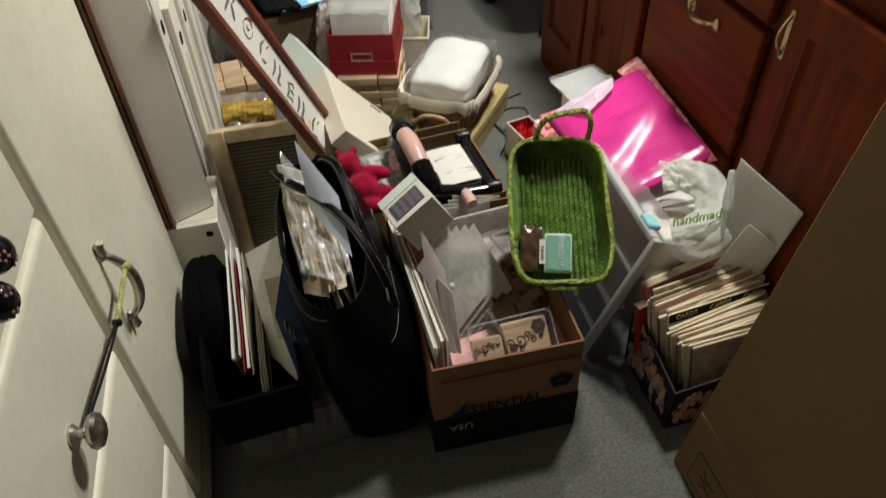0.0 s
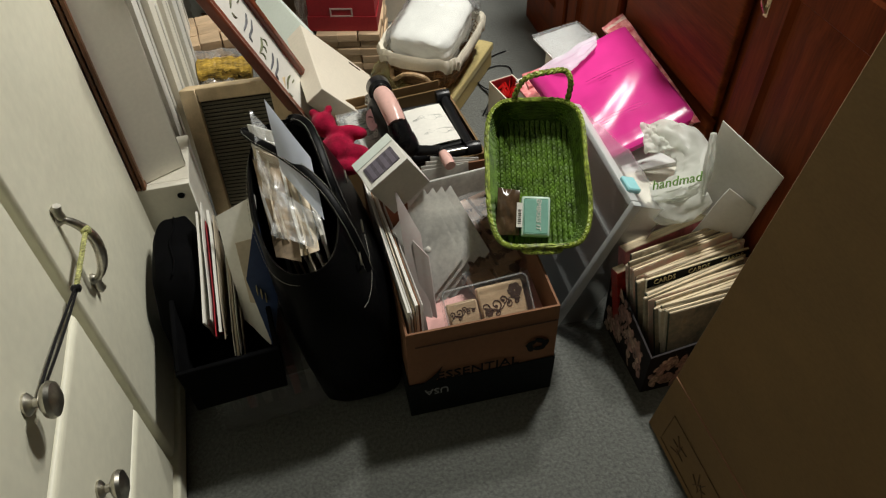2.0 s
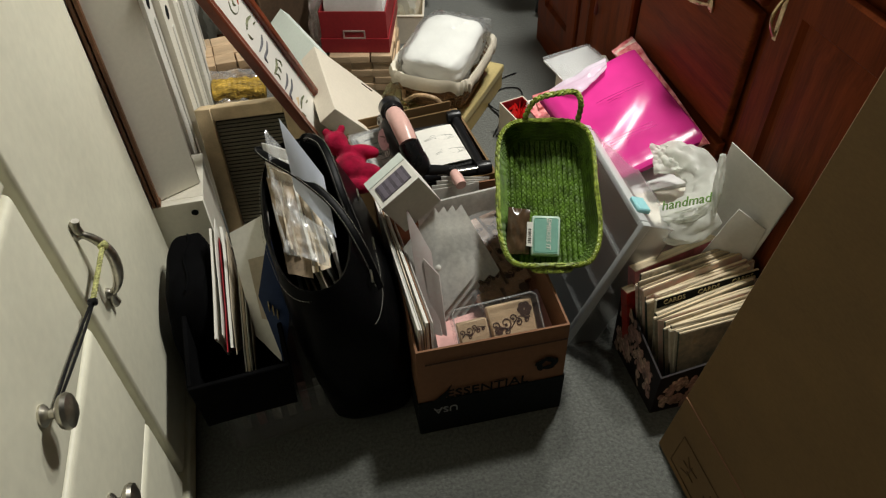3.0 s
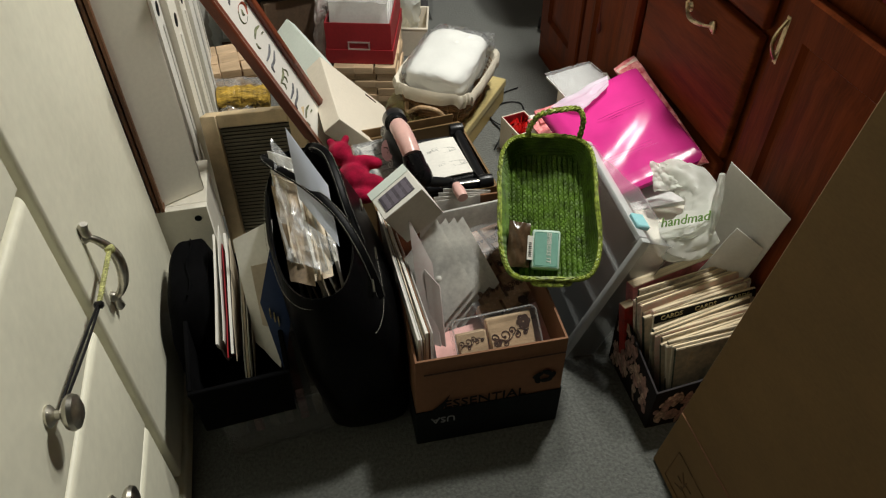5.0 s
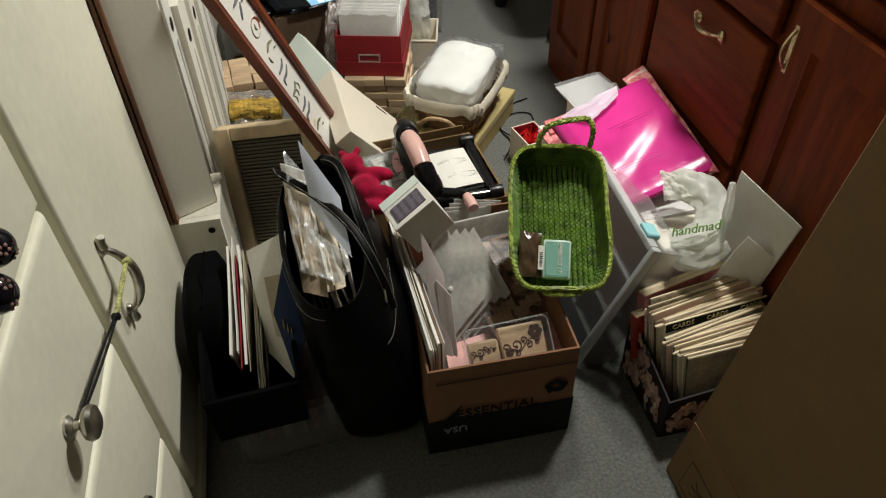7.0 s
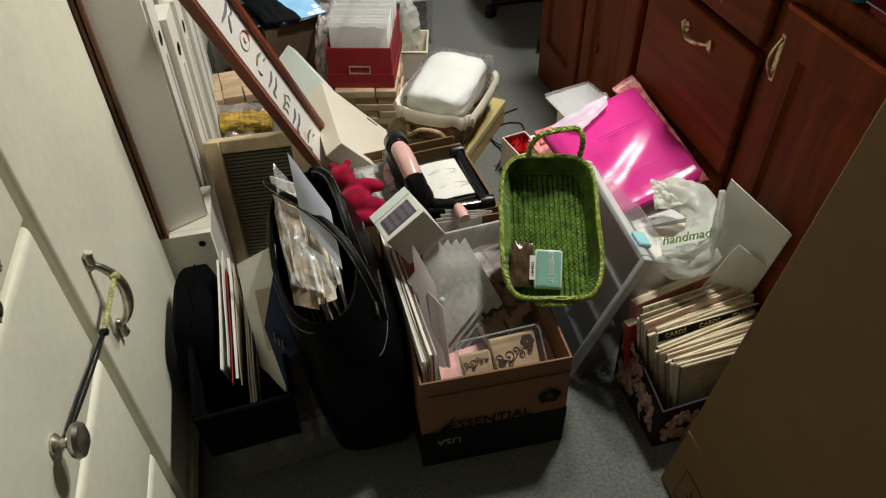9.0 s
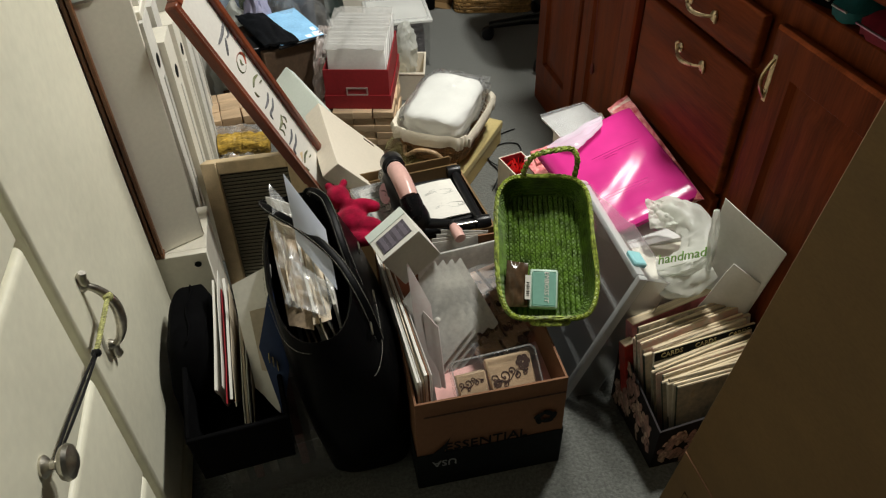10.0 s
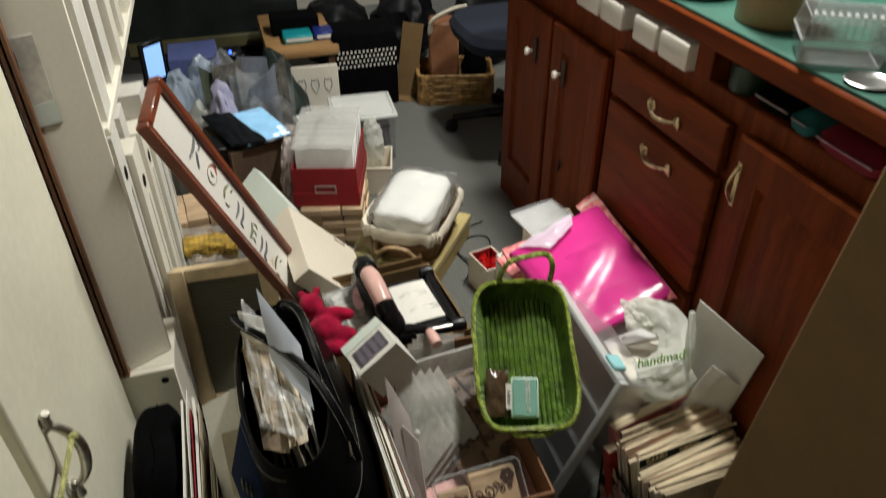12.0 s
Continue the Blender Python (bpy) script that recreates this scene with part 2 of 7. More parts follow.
def sheet(bm, quad, thick=0.001, nu=1, nv=1, bulge=None):
    """A thin slab over four corners, in order round it; bulge(u, v) lifts it along its normal."""
    a, b, c, d = (Vector(p) for p in quad)
    nrm = (b - a).cross(d - a).normalized()
    top, low = [], []
    for j in range(nv + 1):
        for i in range(nu + 1):
            u, v = i / nu, j / nv
            p = (a * (1 - u) + b * u) * (1 - v) + (d * (1 - u) + c * u) * v
            if bulge:
                p = p + nrm * bulge(u, v)
            top.append(bm.verts.new(p + nrm * thick / 2))
            low.append(bm.verts.new(p - nrm * thick / 2))
    w = nu + 1
    for j in range(nv):
        for i in range(nu):
            k = j * w + i
            bm.faces.new((top[k], top[k + 1], top[k + 1 + w], top[k + w]))
            bm.faces.new((low[k], low[k + w], low[k + 1 + w], low[k + 1]))
    rim = [i for i in range(w)] + [j * w + nu for j in range(1, nv + 1)] + [nv * w + i for i in range(nu - 1, -1, -1)] + [j * w for j in range(nv - 1, 0, -1)]
    for p, q in zip(rim, rim[1:] + rim[:1]):
        bm.faces.new((top[p], low[p], low[q], top[q]))
    return bm


def tray(bm, sx, sy, h, th, flare=0.0, floor=True):
    """An open box with thick walls, its base centred on the origin."""
    def ring(w, d, z):
        return [bm.verts.new((x * w / 2, y * d / 2, z)) for x, y in ((-1, -1), (1, -1), (1, 1), (-1, 1))]
    o0, o1 = ring(sx, sy, 0), ring(sx + 2 * flare, sy + 2 * flare, h)
    i1, i0 = ring(sx + 2 * flare - 2 * th, sy + 2 * flare - 2 * th, h), ring(sx - 2 * th, sy - 2 * th, th)
    for x, y in ((o0, o1), (o1, i1), (i1, i0)):
        for j in range(4):
            bm.faces.new((x[j], x[(j + 1) % 4], y[(j + 1) % 4], y[j]))
    bm.faces.new(o0[::-1])
    bm.faces.new(i0)
    return bm


def loft(bm, rings, cap_low=True, cap_high=False):
    made = [[bm.verts.new(p) for p in ring] for ring in rings]
    k = len(made[0])
    for x, y in zip(made, made[1:]):
        for j in range(k):
            bm.faces.new((x[j], x[(j + 1) % k], y[(j + 1) % k], y[j]))
    if cap_low:
        bm.faces.new(made[0][::-1])
    if cap_high:
        bm.faces.new(made[-1])
    return bm


def superring(cx, cy, z, rx, ry, k=32, power=0.5, tilt=(0, 0)):
    """A rounded rectangle; power 1 is an ellipse, smaller is squarer."""
    out = []
    for j in range(k):
        a = 2 * math.pi * j / k
        c, s = math.cos(a), math.sin(a)
        x = rx * math.copysign(abs(c) ** power, c)
        y = ry * math.copysign(abs(s) ** power, s)
        out.append((cx + x, cy + y, z + tilt[0] * x + tilt[1] * y))
    return out


def basis(origin, xdir, ydir):
    """A pose from an origin and two directions, the second made square to the first."""
    x = Vector(xdir).normalized()
    z = x.cross(Vector(ydir)).normalized()
    y = z.cross(x)
    return Matrix.Translation(origin) @ Matrix((x, y, z)).transposed().to_4x4()


def lettering(text, size, material, parent, m, name="lettering", depth=0.0006, shear=0.0):
    cu = bpy.data.curves.new(name, "FONT")
    cu.body, cu.size, cu.extrude, cu.align_x, cu.shear, cu.resolution_u = text, size, depth, "CENTER", shear, 2
    tmp = new("tmp_text", cu)
    bpy.context.view_layer.update()
    me = bpy.data.meshes.new_from_object(tmp)
    bpy.data.objects.remove(tmp)
    me.materials.clear()
    me.materials.append(material)
    ob = new(name, me)
    ob.parent, ob.matrix_basis = parent, m
    return ob


def wob(u, v, amp, freq=3.0, seed=0.0):
    return amp * noise.noise(Vector((u * freq + seed, v * freq - seed, seed * 1.7)))


def foil(bm, quad, amp, nu=14, nv=14, thick=0.0008, freq=4.0, seed=0.0, dome=0.0):
    """A crumpled film over four corners."""
    return sheet(bm, quad, thick, nu, nv, lambda u, v: wob(u, v, amp, freq, seed) + wob(u, v, amp * 0.5, freq * 2.7, seed + 5)
                 + dome * math.sin(math.pi * u) * math.sin(math.pi * v))


# ---- the room ----
part("floor", boxm((0.5, 1.7, -0.05), (4.2, 6.4, 0.1)), carpet).update_tag()
tagged(bpy.data.objects["floor"], "grey-green low pile carpet covering the whole floor", "carpet", kind="structure")
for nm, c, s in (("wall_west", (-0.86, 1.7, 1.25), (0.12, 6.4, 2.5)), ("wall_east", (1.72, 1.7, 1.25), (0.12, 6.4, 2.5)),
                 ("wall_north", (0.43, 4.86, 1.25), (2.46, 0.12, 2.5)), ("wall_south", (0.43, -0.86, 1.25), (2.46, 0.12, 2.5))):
    tagged(part(nm, boxm(c, s), wall_high_bounce if nm == "wall_north" else wall_low_bounce), "plain room wall, its tone set to control bounce light", "wall", kind="structure")
tagged(part("ceiling", boxm((0.43, 1.7, 2.55), (2.7, 6.4, 0.1)), ceiling_low_bounce), "plain ceiling out of view, toned dark to cut bounce light", "ceiling", kind="structure")

# unseen fixtures, added to give each lamp a body
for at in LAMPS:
    fixture = thing("pendant_lamp", pose(at[0], at[1], 2.5), "brass pendant lamp, unseen and assumed, hanging over the counter", "pendant lamp", "pendant lamps")
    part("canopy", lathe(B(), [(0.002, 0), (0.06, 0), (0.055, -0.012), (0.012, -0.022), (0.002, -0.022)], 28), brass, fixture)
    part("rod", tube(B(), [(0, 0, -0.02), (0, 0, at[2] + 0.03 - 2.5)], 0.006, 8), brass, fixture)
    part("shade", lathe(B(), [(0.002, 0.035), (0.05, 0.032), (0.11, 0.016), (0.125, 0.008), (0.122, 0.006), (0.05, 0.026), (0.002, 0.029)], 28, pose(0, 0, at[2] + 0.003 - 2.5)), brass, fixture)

# ---- tall white cabinet with drawers and a door ----
FX = -0.177          # its carcass plane; fronts stand 22 mm proud
cabinet = thing("white_cabinet", pose(FX, 0, 0), "tall cream-white painted cabinet with drawers, a door and nickel hardware", "cabinet")
part("carcass", boxm((-0.322, 0.66, 0.96), (0.60, 1.70, 1.92), 0.004), white_paint, cabinet)
LEV = (0.052, 0.262, 0.506, 0.744, 0.985, 1.25, 1.52, 1.90)
bm = boxm((0.004, 0.66, 0.026), (0.05, 1.69, 0.045), 0.004)
part("plinth", bm, white_paint, cabinet)


def rounded_front(y0, y1, z0, z1, thick=0.022, r=0.012):
    bm = B()
    ring = []
    steps = [(0.0, 0.0), (thick - r, 0.0)] + [(thick - r + r * math.sin(a), r - r * math.cos(a)) for a in (0.3, 0.6, 0.9, 1.2, 1.57)]
    rings = [[(d, y0 + i, z0 + i), (d, y1 - i, z0 + i), (d, y1 - i, z1 - i), (d, y0 + i, z1 - i)] for d, i in steps]
    return loft(bm, rings, True, True)


for z0, z1 in zip(LEV, LEV[1:]):
    front = part("drawer_front", rounded_front(0.50, 1.036, z0 + 0.004, z1 - 0.004), white_paint, cabinet)
    if z0 < 1.0:
        zk = (z0 + z1) / 2 if z0 != LEV[2] else 0.592
        k = lathe(B(), [(0.0125, 0), (0.0130, 0.003), (0.010, 0.006), (0.0055, 0.009), (0.0055, 0.014), (0.012, 0.017), (0.0185, 0.021), (0.0208, 0.026), (0.0190, 0.031), (0.011, 0.035), (0.003, 0.0362)], 28,
                  pose(0.022, 0.835, zk, 0, 90, 0))
        part("knob", k, nickel, front, "round brushed nickel knob")
    front2 = part("drawer_front", rounded_front(-0.16, 0.47, z0 + 0.004, z1 - 0.004), white_paint, cabinet)
door = part("door", rounded_front(1.058, 1.508, 0.052, 1.90, 0.022, 0.008), white_paint, cabinet, "plain white door with a curved nickel pull")
pull = B()
pts = []
for k in range(17):
    u = k / 16
    pts.append((0.030 + 0.024 * math.sin(math.pi * u) ** 0.75, 1.127 + 0.004 * math.sin(2 * math.pi * u), 0.588 - 0.120 * u))
tube(pull, pts, [0.0050 + 0.0032 * math.sin(math.pi * k / 16) for k in range(17)], 12)
for zz, sgn in ((0.588, 1), (0.468, -1)):      # flared feet with a turned-out tip
    lathe(pull, [(0.0085, 0), (0.0085, 0.003), (0.006, 0.007), (0.0045, 0.012)], 14, pose(0.022, 1.127, zz, 0, 90, 0))
    tube(pull, [(0.031, 1.127, zz - sgn * 0.004), (0.029, 1.127, zz + sgn * 0.004), (0.027, 1.127, zz + sgn * 0.012), (0.028, 1.127, zz + sgn * 0.020), (0.031, 1.127, zz + sgn * 0.025)], [0.0052, 0.0064, 0.0070, 0.0078, 0.0060], 12, flat=0.75)
part("pull_handle", pull, nickel, door, "curved brushed nickel pull")

# cord and elastic band that tie the door to the knob
tie = thing("tied_cord", pose(FX, 1.108, 0.57), "pale green braided cord with a black elastic loop on the knob", "cord")
P0, P1, P2 = Vector((0.049, 0.019, -0.008)), Vector((0.045, -0.085, -0.010)), Vector((0.034, -0.273, 0.022))
cordbm = B()
for ph in (0, 2.1, 4.2):
    tube(cordbm, [P0.lerp(P1, k / 30) + Vector((0.0018 * math.cos(ph + k * 1.3), 0, 0.0018 * math.sin(ph + k * 1.3))) for k in range(31)], 0.0022, 6)
lathe(cordbm, [(0.002, -0.007), (0.0065, -0.004), (0.0075, 0), (0.006, 0.005), (0.002, 0.007)], 10, Matrix.Translation(P0))
part("cord", cordbm, cord_yellow, tie)
el = B()
for off in (0.0055, -0.0055):
    tube(el, [P1.lerp(P2, k / 8) + Vector((0, 0, off * (0.4 + 0.6 * math.sin(math.pi * k / 8)))) for k in range(9)], 0.0018, 8)
lathe(el, [(0.003, -0.006), (0.0055, -0.004), (0.0055, 0.004), (0.003, 0.006)], 10, basis(P1, (0, 0, 1), (1, 0, 0)) @ pose(0, 0, 0, 90, 0, 0))
part("elastic_loop", el, black_plastic, tie, "black elastic loop")

# bead string on the drawer above
beads = thing("bead_string", pose(FX, 0.80, 0.88), "string of glossy black beads painted with pink flowers", "beads")
bead_black = mat("bead_black", (0.008, 0.008, 0.012), 0.08, vary=0.2, scale=30, bump=0.0, coat=0.6)
bead_pos = [(0.055, 0.02, 0.085), (0.055, 0.008, 0.047), (0.055, 0.028, 0.014), (0.055, 0.04, -0.028), (0.055, 0.005, -0.05), (0.055, -0.03, -0.02), (0.055, -0.035, 0.02), (0.055, -0.02, 0.06)]
proto = None
for i, p in enumerate(bead_pos):
    if proto is None:
        bmb = B()
        bmesh.ops.create_uvsphere(bmb, u_segments=20, v_segments=14, radius=0.0185)
        proto = bead = part("bead", bmb, bead_black, beads, at=Matrix.Translation(p))
    else:
        bead = shared("bead", proto, beads, Matrix.Translation(p))
    fl = B()
    for c in range(2):
        d = Vector((1, 0.9 * math.sin(c * 2.1 + i), 0.9 * math.cos(c * 2.1 + i))).normalized()
        t1 = d.orthogonal().normalized()
        t2 = d.cross(t1)
        for q in range(5):
            a = q * 2 * math.pi / 5
            pet = d * 0.0174 + 0.0042 * (math.cos(a) * t1 + math.sin(a) * t2)
            bmesh.ops.create_icosphere(fl, subdivisions=1, radius=0.0022, matrix=Matrix.Translation(pet))
    part("painted_flower", fl, flower_pink, bead)

# ---- mahogany counter cabinet ----
CX = 1.01
counter = thing("counter_cabinet", pose(CX, 0, 0), "dark mahogany base cabinet with panelled doors, drawers and brass pulls", "cabinet")
part("carcass", boxm((0.31, 1.15, 0.395), (0.60, 2.62, 0.79), 0.003), mahogany, counter)
# near-black block fills the slot's back to stand for its inner shade
part("back_panel", boxm((0.42, 1.15, 0.82), (0.38, 2.60, 0.06)), slot_shade, counter, "near-black block standing for the shade inside the open slot")
for y in (2.452, 2.03, 1.475, 0.9, 0.1):
    part("slot_post", boxm((0.03, y, 0.8215), (0.06, 0.035 if y != 1.475 else 0.05, 0.061), 0.002), mahogany, counter)
part("plinth", boxm((0.004, 1.15, 0.05), (0.012, 2.62, 0.1), 0.003), mahogany_flat, counter)


def slab(y0, y1, z0, z1, th=0.018, r=0.008):
    bm = B()
    steps = [(0.0, 0.0), (-(th - r), 0.0)] + [(-(th - r) - r * math.sin(a), r - r * math.cos(a)) for a in (0.5, 1.0, 1.57)]
    return loft(bm, [[(d, y0 + i, z0 + i), (d, y1 - i, z0 + i), (d, y1 - i, z1 - i), (d, y0 + i, z1 - i)] for d, i in steps], True, True)


def panel_door(y0, y1, z0, z1, st=0.062):
    """A frame-and-panel door: frame, sunk moulding, raised field."""
    frame_ob = part("door", loft(B(), [[(d, y0 + i, z0 + i), (d, y1 - i, z0 + i), (d, y1 - i, z1 - i), (d, y0 + i, z1 - i)]
                                       for d, i in ((0, 0), (-0.014, 0), (-0.019, 0.005), (-0.019, st), (-0.008, st + 0.008), (-0.008, st + 0.016), (-0.015, st + 0.045))], True, True), mahogany, counter)
    return frame_ob


def bail_pull(parent, y, z):
    bm = B()
    tube(bm, [(-0.022 - 0.018 * math.sin(math.pi * k / 10) ** 0.6, y - 0.045 + 0.09 * k / 10, z - 0.005 * math.sin(math.pi * k / 10)) for k in range(11)],
         [0.0028 + 0.0018 * math.sin(math.pi * k / 10) for k in range(11)], 8)
    for s in (-1, 1):
        lathe(bm, [(0.011, 0), (0.011, 0.003), (0.005, 0.006)], 12, pose(-0.017, y + s * 0.045, z, 0, -90, 0))
        tube(bm, [(-0.02, y + s * 0.05, z + 0.012), (-0.022, y + s * 0.058, z + 0.004), (-0.02, y + s * 0.055, z - 0.01)], 0.0035, 6)
    part("bail_pull", bm, brass, parent, "ornate brass drawer pull")


def side_pull(parent, y, z):
    bm = B()
    tube(bm, [(-0.02 - 0.016 * math.sin(math.pi * k / 8), y, z - 0.036 + 0.072 * k / 8) for k in range(9)], 0.0032, 8)
    box(bm, (-0.0185, y, z), (0.003, 0.011, 0.088), 0.001)
    part("plate_pull", bm, brass, parent, "brass door pull")


porcelain = mat("porcelain", (0.8, 0.76, 0.7), 0.15, vary=0.03)


def porcelain_drop(parent, y, z):
    bm = B()
    box(bm, (-0.021, y, z), (0.004, 0.02, 0.075), 0.0015)
    part("pull_plate", bm, ink_brown, parent, "dark pull plate")
    bm = lathe(B(), [(0.004, 0), (0.005, 0.008), (0.010, 0.013), (0.0115, 0.019), (0.008, 0.024), (0.002, 0.0255)], 16, pose(-0.021, y + 0.012, z - 0.005, 0, -90, 0))
    part("knob", bm, porcelain, parent, "white porcelain knob")


dA = panel_door(2.115, 2.425, 0.11, 0.715)
dB = panel_door(1.80, 2.095, 0.11, 0.715)
porcelain_drop(dA, 2.20, 0.60)
porcelain_drop(dB, 2.01, 0.60)
drop = B()
tube(drop, [(-0.03, 1.99, 0.57), (-0.026, 1.985, 0.45), (-0.024, 1.98, 0.36)], 0.0013, 6)
lathe(drop, [(0.002, 0), (0.006, 0.008), (0.0045, 0.026), (0.002, 0.034)], 10, pose(-0.024, 1.98, 0.325))
part("hanging_tassel", drop, mat("tassel_red", (0.16, 0.03, 0.025), 0.7, vary=0.2), dB, "thin dark string with a red tassel")
for z0, z1 in ((0.648, 0.748), (0.362, 0.634), (0.112, 0.348)):
    d = part("drawer", slab(1.352, 1.768, z0, z1), mahogany_flat, counter)
    if z0 > 0.3:
        bail_pull(d, 1.54, 0.69 if z0 > 0.6 else 0.585)
dC = panel_door(0.86, 1.312, 0.11, 0.75, 0.07)
side_pull(dC, 1.292, 0.66)
panel_door(0.38, 0.84, 0.11, 0.75, 0.07)
# worktop
top = thing("worktop", pose(1.0, 0, 0.852), "mahogany counter top inlaid with a worn teal green mat", "countertop")
part("board", boxm((0.325, 1.15, 0.022), (0.65, 2.66, 0.044), 0.006), mahogany_flat, top)
part("inlay", boxm((0.336, 1.30, 0.0475), (0.66, 2.30, 0.006), 0.001), teal_mat, top, "teal green cutting mat surface")

# ---- large flat carton leaning on the counter ----
lean = 8.2
flat_box = thing("tall_flat_carton", pose(0.722, 0.92, 0.0, 0, lean, 0), "tall brown cardboard carton leaning against the counter", "cardboard box")
part("panel", boxm((0.06, -0.52, 0.627), (0.12, 1.04, 1.25), 0.004), kraft, flat_box)
part("flap_seam", boxm((-0.0012, -0.52, 0.16), (0.0024, 1.03, 0.0015)), kraft_dark, flat_box)
pic = B()
for c in range(3):
    y = -0.09 - 0.075 * c
    for a in range(7):
        r = 0.02 + 0.006 * math.sin(a * 2.3 + c)
        p = [(-0.001, y + r * math.cos(a * 0.9 + c), 0.055 + r * math.sin(a * 0.9 + c)), (-0.001, y + 0.2 * r * math.cos(a * 1.7), 0.055 + 0.4 * r * math.sin(a * 2.9))]
        tube(pic, p, 0.0011, 4)
tube(pic, [(-0.001, -0.045, 0.02), (-0.001, -0.285, 0.02), (-0.001, -0.29, 0.095), (-0.001, -0.045, 0.095)], 0.0009, 4, closed=True)
part("handling_mark", pic, mat("faded_ink", (0.13, 0.075, 0.035), 0.8, vary=0.3, scale=40), flat_box, "printed dark handling pictograms")

# ---- printed paper carton ----
carton = thing("paper_carton", pose(0.431, 1.262, 0, 0, 0, -1.5), "brown printed paper carton, open, filled with envelopes and stamps", "cardboard box")
part("body", tray(B(), 0.284, 0.425, 0.26, 0.004, -0.003), kraft_dark, carton)
part("printed_band", boxm((0, -0.2135, 0.056), (0.2842, 0.0012, 0.108)), ink_black, carton, "black printed lower band")
part("printed_band", boxm((0.1427, 0, 0.056), (0.0012, 0.425, 0.108)), ink_black, carton, "black printed lower band")
part("printed_band", boxm((-0.1427, 0, 0.056), (0.0012, 0.425, 0.108)), ink_black, carton, "black printed lower band")
part("crease", boxm((0.006, -0.2142, 0.226), (0.262, 0.0012, 0.0028)), ink_brown, carton)
front_m = pose(0, -0.2148, 0, 90, 0, 0)
lettering("ESSENTIAL", 0.034, ink_black, carton, front_m @ Matrix.Translation((-0.01, 0.114, 0)))
lettering("USA", 0.026, grey_ink, carton, front_m @ pose(-0.09, 0.085, 0, 0, 0, 180))
sw = B()
sheet(sw, [(-0.118, -0.215, 0.105), (-0.092, -0.215, 0.108), (-0.078, -0.215, 0.155), (-0.09, -0.215, 0.135)], 0.001, 3, 3)
part("printed_tick", sw, ink_black, carton)
ros = B()
for a in range(5):
    t = a * 2 * math.pi / 5
    lathe(ros, [(0.001, 0), (0.0095, 0.0002), (0.0095, 0.001), (0.001, 0.0012)], 12, front_m @ pose(0.102 + 0.0155 * math.cos(t), 0.162 + 0.0125 * math.sin(t), 0) @ pose(0, 0, 0, 0, 0, math.degrees(t) + 70) @ Matrix.Diagonal((1.25, 0.62, 1, 1)))
part("printed_flower", ros, ink_black, carton)

# contents of the front carton
def slip(name, label, quad, material, thick=0.0025, cat="envelope", wobble=0.0015, seed=1.0, grp=""):
    """A single sheet, card or envelope standing or lying, as its own thing."""
    c = sum((Vector(p) for p in quad), Vector()) / 4
    t = thing(name, Matrix.Translation(c), label, cat, grp)
    q = [Vector(p) - c for p in quad]
    part("sheet", sheet(B(), q, thick, 6, 6, lambda u, v: wob(u, v, wobble, 2.5, seed)), material, t)
    return t


for k in range(4):      # frosted envelopes fanned out on their corners
    o = Vector((0.0185 * k, 0.004 * k, -0.005 * k))
    t = slip("frosted_envelope", "frosted vellum envelope with a snap button", [Vector(p) + o for p in ((0.347, 1.182, 0.165), (0.440, 1.232, 0.232), (0.388, 1.332, 0.333), (0.296, 1.282, 0.268))], frosted, 0.003, seed=k, grp="frosted envelopes")
    part("snap_button", lathe(B(), [(0.0055, 0), (0.0055, 0.002), (0.002, 0.003)], 12, basis((-0.012, -0.005, 0.002), (0.09, 0.05, 0.065), (-0.05, 0.1, 0.1)) @ pose(0, 0, 0.002)), paper, t)
for k in range(6):      # cards along the side wall
    x = 0.297 + 0.0055 * k
    slip("standing_card", "thin folded card standing on edge against the carton wall", [(x, 1.062 + 0.003 * k, 0.03), (x + 0.004, 1.36, 0.03), (x - 0.012, 1.42 - 0.01 * k, 0.30 - 0.004 * k), (x + 0.003, 1.085 + 0.004 * k, 0.285 - 0.006 * (k % 3))], (paper, frosted, paper_cream, paper, kraft_dark, frosted)[k], (0.004, 0.002, 0.002, 0.005, 0.002, 0.002)[k], "card", seed=k, grp="cards in the carton")
mauve_card = mat("mauve_card", (0.30, 0.235, 0.225), 0.3, vary=0.35, scale=22, second=(0.42, 0.40, 0.38))
slip("pointed_card", "grey translucent card with pink print leaning upright", [(0.325, 1.11, 0.08), (0.352, 1.09, 0.10), (0.362, 1.262, 0.285), (0.329, 1.31, 0.362)], mauve_card, 0.003, "card")
slip("folded_leaflet", "pink and white leaflet tucked among envelopes", [(0.338, 1.115, 0.09), (0.362, 1.105, 0.11), (0.368, 1.222, 0.262), (0.345, 1.25, 0.285)], mauve_card, 0.003, "leaflet")
slip("back_sleeve", "wide grey vellum sleeve standing across the carton", [(0.365, 1.385, 0.10), (0.562, 1.40, 0.10), (0.562, 1.415, 0.285), (0.365, 1.395, 0.288)], frosted, 0.005, "sleeve")
slip("pink_folder", "pale pink card lying tilted under the stamp box", [(0.335, 1.06, 0.165), (0.565, 1.065, 0.170), (0.565, 1.21, 0.178), (0.345, 1.18, 0.165)], pink_pale, 0.004, "card")

